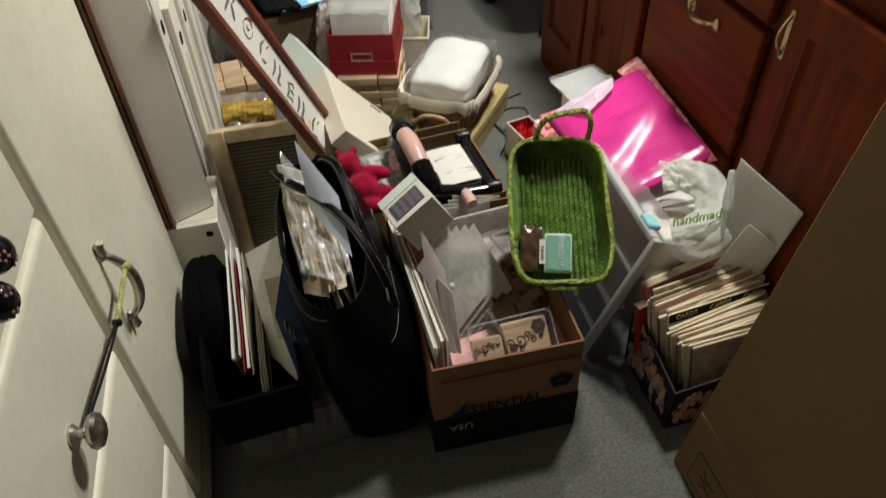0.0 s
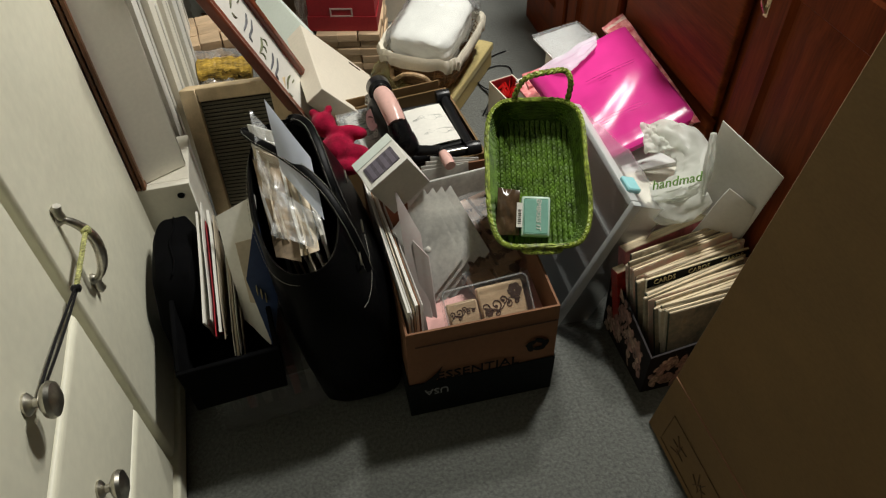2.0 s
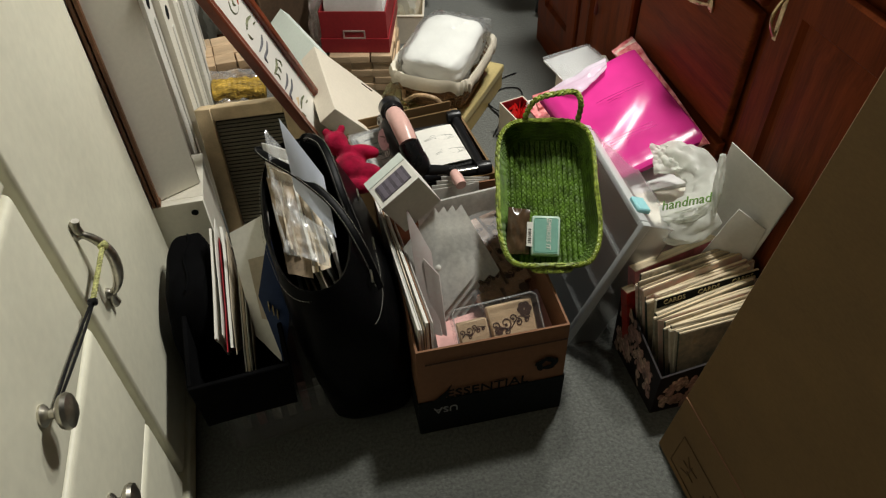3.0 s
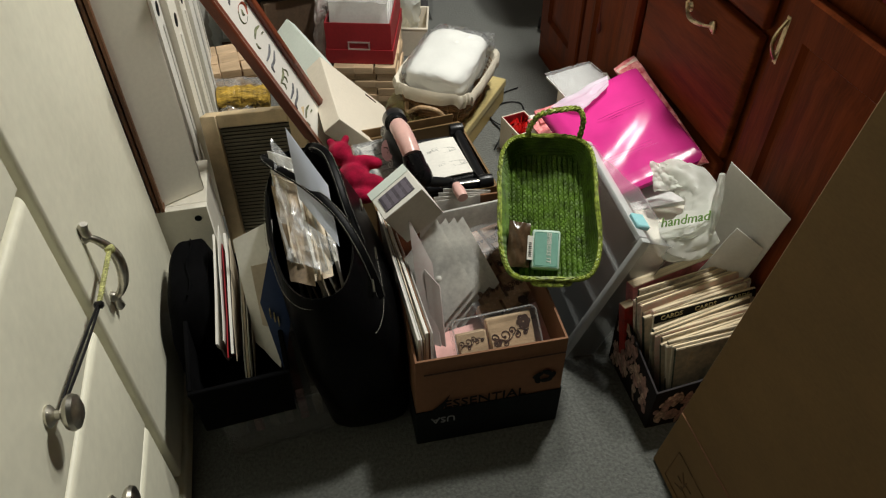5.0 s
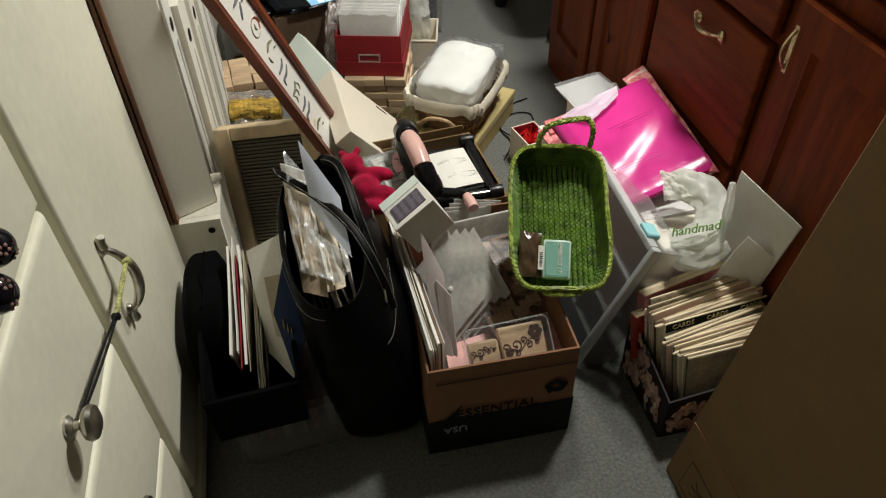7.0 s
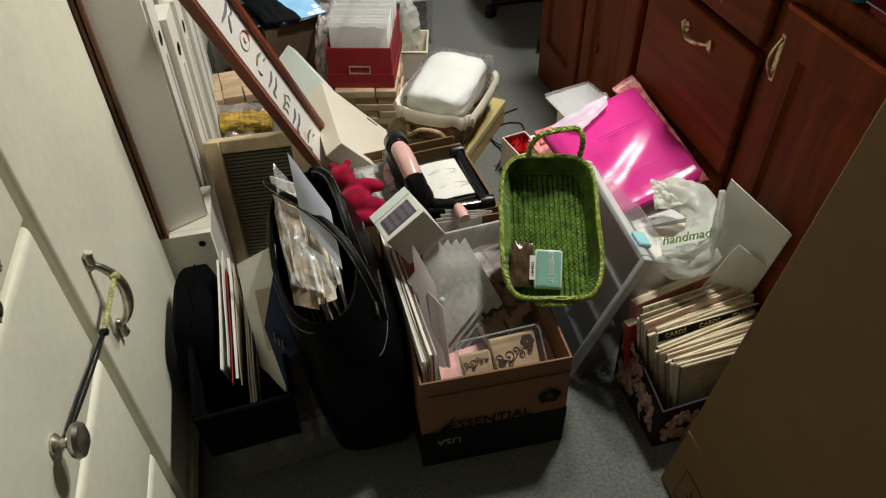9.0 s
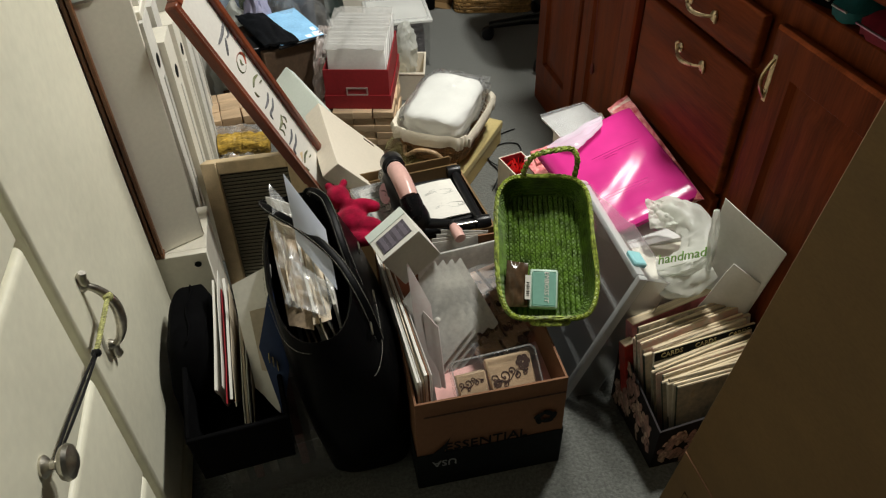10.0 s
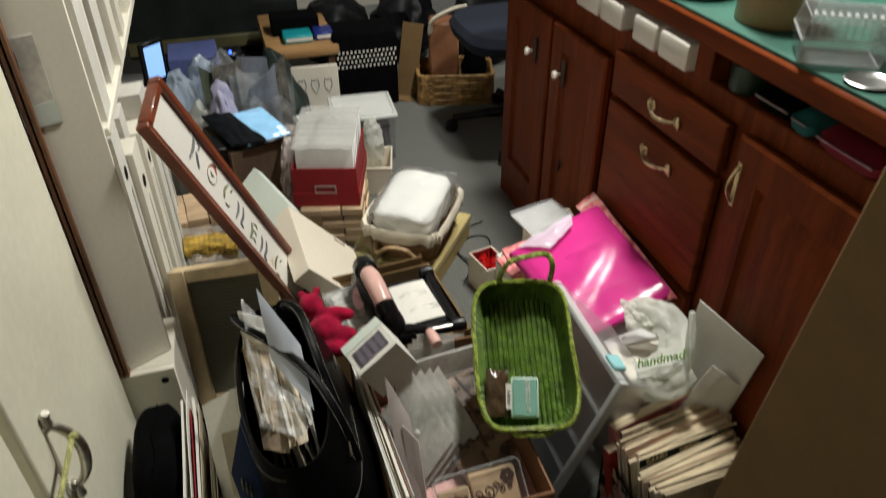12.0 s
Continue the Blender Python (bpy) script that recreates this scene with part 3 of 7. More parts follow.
stamp_brown = mat("stamp_brown", (0.33, 0.19, 0.11), 0.6, vary=0.2, scale=12, each=0.2)
stampbox = thing("stamp_box", basis((0.45, 1.109, 0.228), (1, 0.02, 0.02), (-0.01, 0.76, 0.65)), "clear plastic case holding two carved wooden flower stamps", "stamp set")
for c, s in (((0, 0.040, -0.012), (0.158, 0.002, 0.05)), ((-0.079, 0.002, -0.012), (0.002, 0.074, 0.05)), ((0.079, 0.002, -0.012), (0.002, 0.074, 0.05)), ((0, 0.002, 0.014), (0.158, 0.074, 0.0012)), ((0, 0.002, -0.038), (0.158, 0.074, 0.002))):
    part("case_wall", boxm(c, s, 0.0005), clear_dull if s[2] < 0.0015 else clear_hard, stampbox)
part("case_rim", tube(B(), [(-0.08, -0.034, 0.012), (-0.08, 0.034, 0.012), (-0.073, 0.042, 0.012), (0.073, 0.042, 0.012), (0.08, 0.034, 0.012), (0.08, -0.034, 0.012)], 0.0016, 6), milky, stampbox, "rounded clear rim")


def flower_print(parent, z, scale=1.0, dx=0.0, blossom=True):
    """A scrolling stem with curls, leaves and a blossom, as raised dark print."""
    bm = B()
    stem = [(dx + (-0.036 + 0.0046 * k) * scale, (-0.018 + 0.0016 * k + 0.005 * math.sin(k * 0.8)) * scale, z) for k in range(15)]
    tube(bm, stem, [(0.0012 + 0.0006 * math.sin(k * 0.5)) * max(scale, 0.8) for k in range(15)], 5)
    for k, sg, big in ((1, 1, 1.0), (4, -1, 0.7), (5, 1, 1.25), (8, 1, 0.9), (9, -1, 0.8), (12, -1, 0.6)):
        x, y, _ = stem[k]
        curl = []
        for q in range(13):
            a, r = q * 0.52, 0.0085 * big * scale * (1 - q / 17)
            curl.append((x - sg * 0.002 * scale + r * math.sin(a), y + sg * (0.0085 * big * scale - r * math.cos(a)), z))
        tube(bm, curl, [(0.0014 - 0.00004 * q) * max(scale, 0.8) for q in range(13)], 5)
        lathe(bm, [(0.0002, 0), (0.0028, 0.0001), (0.0028, 0.0006), (0.0002, 0.0007)], 8, pose(curl[-1][0], curl[-1][1], z) @ Matrix.Diagonal((scale, scale, 1, 1)))
    tagged(part("flower_print", bm, ink_brown, parent, "dark brown floral print"), kind="stuff")
    if blossom:
        bm = B()
        for bx, by, br in ((0.022, 0.0135, 1.25), (-0.029, -0.013, 0.75)):
            for q in range(6):
                a = q * 1.0472
                lathe(bm, [(0.0005, 0), (0.0052 * br, 0.0002), (0.0052 * br, 0.0007), (0.0005, 0.0008)], 9, pose(dx + (bx + 0.0058 * br * math.cos(a)) * scale, (by + 0.0058 * br * math.sin(a)) * scale, z))
        part("blossom_print", bm, ink_brown, parent, "dark brown blossom print")


blk = part("wood_stamp", boxm((0.029, 0.000, -0.012), (0.086, 0.066, 0.026), 0.003), maple, stampbox, "pale wooden stamp with a dark flower print")
flower_print(blk, 0.0012, 1.08, 0.031)
blk = part("wood_stamp", boxm((-0.046, -0.009, -0.014), (0.056, 0.050, 0.026), 0.003), maple, stampbox, "pale wooden stamp with a dark flower print")
flower_print(blk, -0.0008, 0.72, -0.044, False)
for k, (x, y, z, r) in enumerate(((0.500, 1.305, 0.195, 16), (0.498, 1.245, 0.186, 12), (0.497, 1.365, 0.205, 20), (0.492, 1.188, 0.178, 14))):
    s = thing("stamp_case", pose(x, y, z, 10, 4, r), "clear case of brown wooden stamps lying in the carton", "stamp set", "stamp cases")
    part("case", tray(B(), 0.12, 0.075, 0.02, 0.002), clear_dull, s)
    for q in (-1, 1):
        b2 = part("wood_stamp", boxm((q * 0.028, 0, 0.013), (0.05, 0.06, 0.02), 0.002), stamp_brown, s)
        flower_print(b2, 0.0234, 0.7, q * 0.028, q > 0)
    part("case_lid", boxm((0, 0, 0.026), (0.12, 0.075, 0.0015)), clear_dull, s)
part_fill = thing("paper_pad", pose(0.43, 1.26, 0.006), "stack of pink and cream papers filling the carton", "paper stack")
part("sheets", boxm((0, 0, 0.055), (0.262, 0.395, 0.11), 0.004), pink_pale, part_fill)

# ---- carton behind, with the embossing machine ----
carton2 = thing("open_carton", pose(0.416, 1.628, 0, 0, 0, 5), "plain brown cardboard carton holding a craft machine", "cardboard box")
part("body", tray(B(), 0.278, 0.262, 0.245, 0.005, 0.002), kraft, carton2)
part("flap", boxm((0.085, -0.1345, 0.230), (0.105, 0.004, 0.034), 0.001), kraft, carton2)
part("flap", boxm((0.0, 0.137, 0.245), (0.25, 0.004, 0.045), 0.001), kraft, carton2)
MO = Vector((0.43, 1.62, 0.12))
machine = thing("die_cut_machine", Matrix.Translation(MO), "black craft machine with pink grip, crank and instruction card", "craft machine")


def loc(*pts):
    return [Vector(p) - MO for p in pts]


part("base", sheet(B(), loc((0.405, 1.53, 0.21), (0.55, 1.535, 0.21), (0.535, 1.73, 0.205), (0.40, 1.73, 0.205)), 0.06), black_plastic, machine)
part("instruction_card", sheet(B(), loc((0.428, 1.548, 0.252), (0.524, 1.558, 0.252), (0.512, 1.706, 0.247), (0.423, 1.698, 0.247)), 0.003, 4, 4, lambda u, v: 0.002 * math.sin(3 * u)), paper, machine, "white instruction card with line drawings")
part("card_sleeve", sheet(B(), loc((0.423, 1.54, 0.2475), (0.535, 1.552, 0.2475), (0.52, 1.722, 0.243), (0.416, 1.712, 0.243)), 0.002), clear_hard, machine)
for cx, cy in ((0.470, 1.655), (0.484, 1.598)):      # thin line art
    for pts, closed in (([(0.027 * math.cos(q * 0.63) * (0.7 + 0.3 * math.sin(q * 1.9)) + 0.012, 0.010 * math.sin(q * 0.63)) for q in range(10)], True), ([(-0.034, -0.006), (-0.024, -0.002), (-0.012, 0.002), (0.0, 0.003)], False),
                        ([(-0.034, -0.002), (-0.022, 0.003), (-0.010, 0.007), (0.004, 0.008)], False), ([(0.018, 0.010), (0.034, 0.006), (0.036, -0.004), (0.022, -0.008)], True), ([(-0.02, 0.009), (-0.012, 0.014), (-0.004, 0.012)], False)):
        part("line_drawing", tube(B(), loc(*[(cx + x, cy + y, 0.2552 - 0.033 * (cy + y - 1.548)) for x, y in pts]), 0.00042, 4, closed=closed), grey_ink, machine, "thin printed line drawing")
part("rail", tube(B(), loc((0.528, 1.722, 0.25), (0.531, 1.65, 0.25), (0.538, 1.53, 0.25)), 0.011, 12), black_plastic, machine)
for y, x in ((1.728, 0.526), (1.52, 0.542)):
    part("foot", lathe(B(), [(0.004, -0.018), (0.015, -0.016), (0.017, 0), (0.015, 0.016), (0.004, 0.018)], 18, Matrix.Translation(loc((x, y, 0.252))[0]) @ pose(0, 0, 0, 0, 90, 0)), black_plastic, machine)
part("press_bar", tube(B(), loc((0.40, 1.528, 0.245), (0.47, 1.527, 0.247), (0.545, 1.522, 0.247)), 0.012, 12, flat=0.8), black_plastic, machine)
part("press_rod", tube(B(), loc((0.435, 1.512, 0.262), (0.535, 1.512, 0.262)), 0.0022, 8), nickel, machine, "thin steel rod")
part("drive_housing", tube(B(), loc((0.357, 1.708, 0.288), (0.356, 1.685, 0.298), (0.358, 1.645, 0.303), (0.362, 1.605, 0.296), (0.368, 1.575, 0.282), (0.374, 1.560, 0.270)), [0.012, 0.029, 0.034, 0.034, 0.027, 0.012], 24, flat=0.62, up=(1, 0, 0)), black_plastic, machine, "rounded black housing")
bdg = basis(loc((0.3385, 1.616, 0.302))[0], (0.08, -0.93, -0.30), (0.45, 0.30, 0.84))
if (bdg.to_3x3() @ Vector((0, 0, 1))).x > 0:
    bdg = bdg @ pose(0, 0, 0, 180, 0, 0)
badge_ob = part("badge", lathe(B(), [(0.001, -0.004), (0.0255, -0.004), (0.0255, 0.0012), (0.023, 0.002), (0.001, 0.0024)], 28, bdg @ Matrix.Diagonal((1.05, 0.78, 1, 1))), mat("badge_pink", (0.62, 0.33, 0.36), 0.4, vary=0.1), machine, "round pink badge")
for kx, ky in ((-0.047, 0.004), (0.036, -0.004)):
    part("scroll_print", tube(B(), [bdg @ Vector((kx + (0.0015 + 0.0009 * k) * math.cos(k * 0.9), ky + (0.0015 + 0.0009 * k) * math.sin(k * 0.9), 0.0015)) for k in range(11)], 0.0011, 5), paper, machine, "white scroll ornament")
part("badge_print", tube(B(), [bdg @ Vector((0.010 * math.cos(q * 0.7) - 0.002, 0.007 * math.sin(q * 1.1), 0.003)) for q in range(8)], 0.0006, 4), ink_brown, badge_ob)
part("grip", tube(B(), loc((0.3688, 1.640, 0.346), (0.371, 1.615, 0.352), (0.3745, 1.580, 0.352), (0.378, 1.553, 0.346), (0.380, 1.538, 0.339)), [0.0196, 0.0208, 0.0212, 0.0208, 0.0198], 20), pink_glaze, machine, "pale pink grip")
part("top_collar", tube(B(), loc((0.3688, 1.644, 0.345), (0.3682, 1.655, 0.342), (0.3682, 1.660, 0.341), (0.3682, 1.688, 0.334), (0.3682, 1.697, 0.331), (0.3682, 1.700, 0.330)), [0.0210, 0.0200, 0.0262, 0.0272, 0.024, 0.014], 24), black_plastic, machine)
part("side_flange", tube(B(), loc((0.352, 1.718, 0.288), (0.346, 1.700, 0.294), (0.345, 1.672, 0.296)), [0.011, 0.016, 0.012], 14, flat=0.6, up=(1, 0, 0)), black_plastic, machine)
part("lower_collar", tube(B(), loc((0.380, 1.541, 0.340), (0.383, 1.531, 0.328), (0.387, 1.523, 0.312), (0.388, 1.522, 0.309), (0.394, 1.520, 0.295), (0.401, 1.524, 0.278), (0.403, 1.525, 0.270)), [0.0215, 0.0236, 0.0242, 0.0262, 0.0262, 0.023, 0.015], 24), black_plastic, machine)
part("crank_arm", tube(B(), loc((0.396, 1.53, 0.275), (0.42, 1.51, 0.28), (0.462, 1.494, 0.285)), [0.014, 0.012, 0.009], 12, flat=0.7), black_plastic, machine)
part("crank_pin", tube(B(), loc((0.459, 1.497, 0.283), (0.461, 1.482, 0.29), (0.463, 1.47, 0.292)), [0.006, 0.0075, 0.006], 12), black_plastic, machine)
part("crank_handle", tube(B(), loc((0.462, 1.473, 0.292), (0.464, 1.455, 0.292), (0.467, 1.432, 0.29)), [0.010, 0.0125, 0.0115], 16), pink_glaze, machine, "pale pink crank knob")
for k in range(2):
    t = thing("clear_stamp_case", pose(0.318 + 0.012 * k, 1.655 - 0.02 * k, 0.246 + 0.013 * k, 4, 0, 8 + 6 * k), "clear case with white printed card in the carton", "plastic case", "clear cases")
    part("case", boxm((0, 0, -0.003), (0.09, 0.135, 0.006), 0.003), milky, t)
    part("insert", boxm((0.004, 0, 0.003), (0.078, 0.12, 0.005)), paper, t)
    part("lid_film", boxm((0, 0, 0.0075), (0.088, 0.132, 0.001)), clear_film, t)
    for q in range(5):
        part("print_bar", boxm((-0.012 + 0.006 * (q % 3), 0.04 - 0.019 * q, 0.0058), (0.022 + 0.006 * (q % 2), 0.0035, 0.0006)), grey_ink, t)
    part("label", boxm((0.022, -0.012, 0.0058), (0.02, 0.030, 0.0006)), grey_ink, t)
part_fill2 = thing("packed_sheets", pose(0.416, 1.628, 0.006, 0, 0, 5), "white packets packed under the machine", "paper stack")
part("sheet_block", boxm((0, 0, 0.09), (0.258, 0.242, 0.17), 0.004), paper, part_fill2)
for k in range(4):
    slip("small_sleeve", "small grey translucent sleeve behind the carton wall", [(0.405 + 0.012 * k, 1.42 + 0.012 * k, 0.12), (0.50 + 0.012 * k, 1.43 + 0.01 * k, 0.12), (0.50 + 0.014 * k, 1.455 + 0.008 * k, 0.27 - 0.004 * k), (0.40 + 0.012 * k, 1.46 + 0.008 * k, 0.268 + 0.004 * k)], frosted, 0.002, "sleeve", 0.001, k, "small sleeves")

# small white device box on top
devbox = thing("white_gift_box", basis((0.263, 1.388, 0.373), (0.836, 0.221, 0.502), (0.211, -0.974, 0.077)), "white carton with a dark window and mint edge, tipped over", "box")
part("body", boxm((0.0455, 0.045, 0.041), (0.091, 0.09, 0.082), 0.0012), paper, devbox)
part("window", boxm((0.046, 0.056, -0.0008), (0.068, 0.044, 0.0016), 0.0), mat("window_mauve", (0.085, 0.075, 0.095), 0.35, vary=0.2, scale=60), devbox, "dark window with mauve stripes")
for k in range(4):
    part("window_stripe", boxm((0.023 + 0.0155 * k, 0.056, -0.0018), (0.009, 0.042, 0.0008)), mat("stripe_mauve", (0.15, 0.13, 0.165), 0.5), devbox)
part("mint_edge", boxm((0.0455, 0.012, -0.0008), (0.0905, 0.024, 0.0016)), card_mint, devbox, "mint green edge strip")

# ---- white low shelf and tall board behind the cabinet ----
shelf = thing("low_white_shelf", pose(-0.33, 1.70, 0), "low white laminate shelf end with a dark cam screw", "shelf")
part("end_panel", boxm((0.0, -0.172, 0.148), (0.545, 0.016, 0.296), 0.0015), board_white, shelf)
part("top_board", boxm((0.0, -0.09, 0.288), (0.545, 0.146, 0.016), 0.0015), board_white, shelf)
part("front_board", boxm((0.262, -0.092, 0.139), (0.016, 0.14, 0.278), 0.0015), board_white, shelf)
part("cam_screw", lathe(B(), [(0.001, 0), (0.0072, 0.0005), (0.0072, 0.002), (0.0045, 0.0022), (0.0045, 0.0008), (0.001, 0.0008)], 18, pose(0.249, -0.1802, 0.268, 90, 0, 0)), ink_black, shelf, "dark cam screw")

tall = thing("tall_white_box", pose(-0.061, 1.576, 0.2965, 0, 0, 26), "tall off-white box with a printed label standing on the shelf", "box")
part("body", boxm((-0.23, 0.085, 0.42), (0.46, 0.17, 0.84), 0.003), board_white, tall)
lab = part("label", boxm((-0.10, -0.0015, 0.60), (0.085, 0.003, 0.145), 0.001), frosted, tall, "hanging pale mint printed label")
part("label_print", boxm((-0.105, -0.0036, 0.64), (0.03, 0.0012, 0.025)), grey_print, lab)
part("label_foot", boxm((-0.10, -0.0036, 0.55), (0.084, 0.0012, 0.035)), card_mint, lab)

strip_brown = mat("strip_brown", (0.20, 0.085, 0.036), 0.45, vary=0.25, scale=8, stretch=(4, 4, 0.6))
for k, (x, h) in enumerate(((-0.163, 0.80), (-0.1535, 0.77), (-0.144, 0.75))):
    f = thing("slim_frame", pose(x, 1.536, 0.2965, 0, 0, 0), "slim brown wooden picture frame stored on edge", "picture frame", "stored frames")
    bmf = B()
    for zc, sz in ((0.006, 0.012), (h - 0.006, 0.012)):
        box(bmf, (0, 0, zc), (0.007, 0.036, sz), 0.001)
    for yc in (-0.0125, 0.0125):
        box(bmf, (0, yc, h / 2), (0.007, 0.011, h - 0.026), 0.001)
    part("wood_edge", bmf, (cherry, strip_brown, strip_brown)[k], f)
    part("backing", boxm((0.0, 0.0, h / 2), (0.002, 0.014, h - 0.03)), walnut, f)

# white magazine files standing in a row
for k in range(7):
    y = 1.79 + 0.093 * k
    h = (0.70, 0.62, 0.66, 0.58, 0.64, 0.52, 0.55)[k]
    xo = (-0.012, 0.004, -0.02, 0.0, 0.012, -0.005, 0.0)[k]
    mf = thing("magazine_file", pose(-0.205 + xo, y, 0.0, 0, 0, (0, -2, 1.5, 0, -3, 2, 0)[k]), "white card magazine file with a finger hole, standing upright", "magazine file", "white magazine files")
    body = B()
    ring = [(-0.13, 0), (0.13, 0), (0.13, h), (-0.13, h * 0.97)]
    loft(body, [[(x, -0.043, z) for x, z in ring], [(x, 0.043, z) for x, z in ring]], True, True)
    part("body", body, board_white if k % 2 else paper, mf)
    part("finger_hole", lathe(B(), [(0.001, 0), (0.015, 0.0002), (0.015, 0.0012), (0.001, 0.0014)], 18, pose(0.13, 0, h * 0.86, 0, 90, 0)), ink_black, mf)
    part("spine_strip", boxm((0.1312, 0.012, h * 0.45), (0.0018, 0.012, h * 0.7)), paper if k % 2 else frosted, mf)

# upper shelf board with a second row of files
ush = thing("shelf_board", pose(-0.215, 2.21, 0.716), "white laminate shelf board above the magazine files", "shelf")
part("board", boxm((0, 0, 0.009), (0.27, 0.98, 0.018), 0.002), board_white, ush)
for yy in (-0.482, 0.482):
    part("upright", boxm((-0.05, yy, -0.356), (0.16, 0.016, 0.712), 0.002), board_white, ush)
for k in range(9):
    h = (0.33, 0.35, 0.34, 0.36, 0.33, 0.35, 0.32, 0.35, 0.34)[k]
    mf = thing("magazine_file", pose(-0.20 + (0.006, -0.01, 0.0, 0.012, -0.006, 0.004, -0.012, 0.006, 0.0)[k], 1.79 + 0.102 * k, 0.7345, 0, 0, (1, -2, 0, 2, -1, 1.5, 0, -2, 1)[k]), "white card magazine file with a finger hole, standing upright", "magazine file", "white magazine files")
    ring = [(-0.11, 0), (0.11, 0), (0.11, h), (-0.11, h * 0.97)]
    part("body", loft(B(), [[(x, -0.044, z) for x, z in ring], [(x, 0.044, z) for x, z in ring]], True, True), board_white if k % 2 else paper, mf)
    part("finger_hole", lathe(B(), [(0.001, 0), (0.016, 0.0002), (0.016, 0.0012), (0.001, 0.0014)], 18, pose(0.11, 0, h * 0.8, 0, 90, 0)), ink_black, mf)

# ---- letter board ----
lb = thing("letter_board", basis((-0.055, 1.690, 0.0), (1, -0.25, 0.13), (-0.029, 0.12, 0.295)), "grooved black letter board in a pale wooden frame", "letter board")
W, Hh, fw = 0.245, 0.348, 0.038
for nm, c, s in (("frame_side", (fw / 2, Hh / 2, -0.010), (fw, Hh, 0.044)), ("frame_side", (W - fw / 2, Hh / 2, -0.010), (fw, Hh, 0.044))):
    part(nm, boxm(c, s, 0.002), frame_wood, lb)
for yc in (fw * 0.4, Hh - fw * 0.4):
    part("frame_rail", boxm((W / 2, yc, -0.0105), (W - 2 * fw - 0.001, fw * 0.8, 0.043), 0.002), frame_wood, lb)
part("felt_panel", boxm((W / 2, Hh / 2, -0.006), (W - 2 * fw + 0.004, Hh - 1.6 * fw + 0.004, 0.008)), felt_black, lb)
slat = None
for k in range(40):
    z = fw * 0.8 + 0.006 + k * 0.0088
    if z > Hh - fw * 0.8 - 0.004:
        break
    mm = Matrix.Translation((W / 2, z, -0.0005))
    if slat is None:
        slat = part("slat", tube(B(), [(-(W / 2 - fw), 0, 0), (W / 2 - fw, 0, 0)], 0.0031, 8), mat("slat_felt", (0.17, 0.155, 0.11), 0.8, vary=0.15, fine=400), lb, at=mm)
    else:
        shared("slat", slat, lb, mm)

def smooth_path(pts, n=8):
    """Catmull-Rom through the points."""
    pts = [Vector(p) for p in pts]
    out = []
    for i in range(len(pts) - 1):
        a, b, c, d = pts[max(i - 1, 0)], pts[i], pts[i + 1], pts[min(i + 2, len(pts) - 1)]
        for k in range(n):
            t = k / n
            out.append(0.5 * ((2 * b) + (c - a) * t + (2 * a - 5 * b + 4 * c - d) * t * t + (3 * b - a - 3 * c + d) * t ** 3))
    return out + [pts[-1]]


def crinkle(bm, amp, freq, seed):
    """Sharp creases: ridged noise pushed along the normals."""
    bm.normal_update()
    for v in bm.verts:
        p = v.co * freq + Vector((seed, seed * 0.7, 2.0))
        r = 1 - 2 * abs(noise.noise(p)) + 0.5 * (1 - 2 * abs(noise.noise(p * 2.3)))
        v.co += v.normal * amp * (r - 0.6)
    return bm


# ---- long framed sign ----
sg = thing("long_framed_sign", basis((-0.0058, 1.5768, 0.7872), (0.327, 0.256, -0.910), (0.212, 0.909, 0.354)), "long cherry wood frame with painted lettering on cream", "framed sign")
Ls, Ws = 0.690, 0.131
for yc in (0.0085, Ws - 0.0085):
    part("frame_rail", boxm((Ls / 2, yc, 0), (Ls, 0.017, 0.024), 0.003), cherry, sg)
for xc in (0.0085, Ls - 0.0085):
    part("frame_end", boxm((xc, Ws / 2, 0), (0.017, Ws - 0.0345, 0.024), 0.003), cherry, sg)
part("mat_board", boxm((Ls / 2, Ws / 2, -0.003), (Ls - 0.032, Ws - 0.032, 0.006)), mat("sign_cream", (0.74, 0.72, 0.66), 0.5, vary=0.04), sg)
bd = B()
for k in range(150):
    box(bd, (0.012 + k * (Ls - 0.024) / 149, 0.0045, 0.0121), (0.0018, 0.0012, 0.001))
tagged(part("bead_trim", bd, stitch, sg, "fine dotted pale inlay"), kind="stuff")
inks = (mat("ink_grey", (0.10, 0.10, 0.11), 0.6, vary=0.3, scale=90), mat("ink_olive", (0.15, 0.16, 0.08), 0.6, vary=0.3, scale=90), mat("ink_rust", (0.5, 0.10, 0.05), 0.6, vary=0.3, scale=90))
def brush(bm, pts, thick):
    """One painted stroke that swells in the middle."""
    path = smooth_path([(x, y, 0.0006) for x, y in pts], 6)
    n = len(path)
    tube(bm, path, [0.0008 + thick * math.sin(math.pi * (i + 1) / (n + 1)) for i in range(n)], 6, flat=0.22)


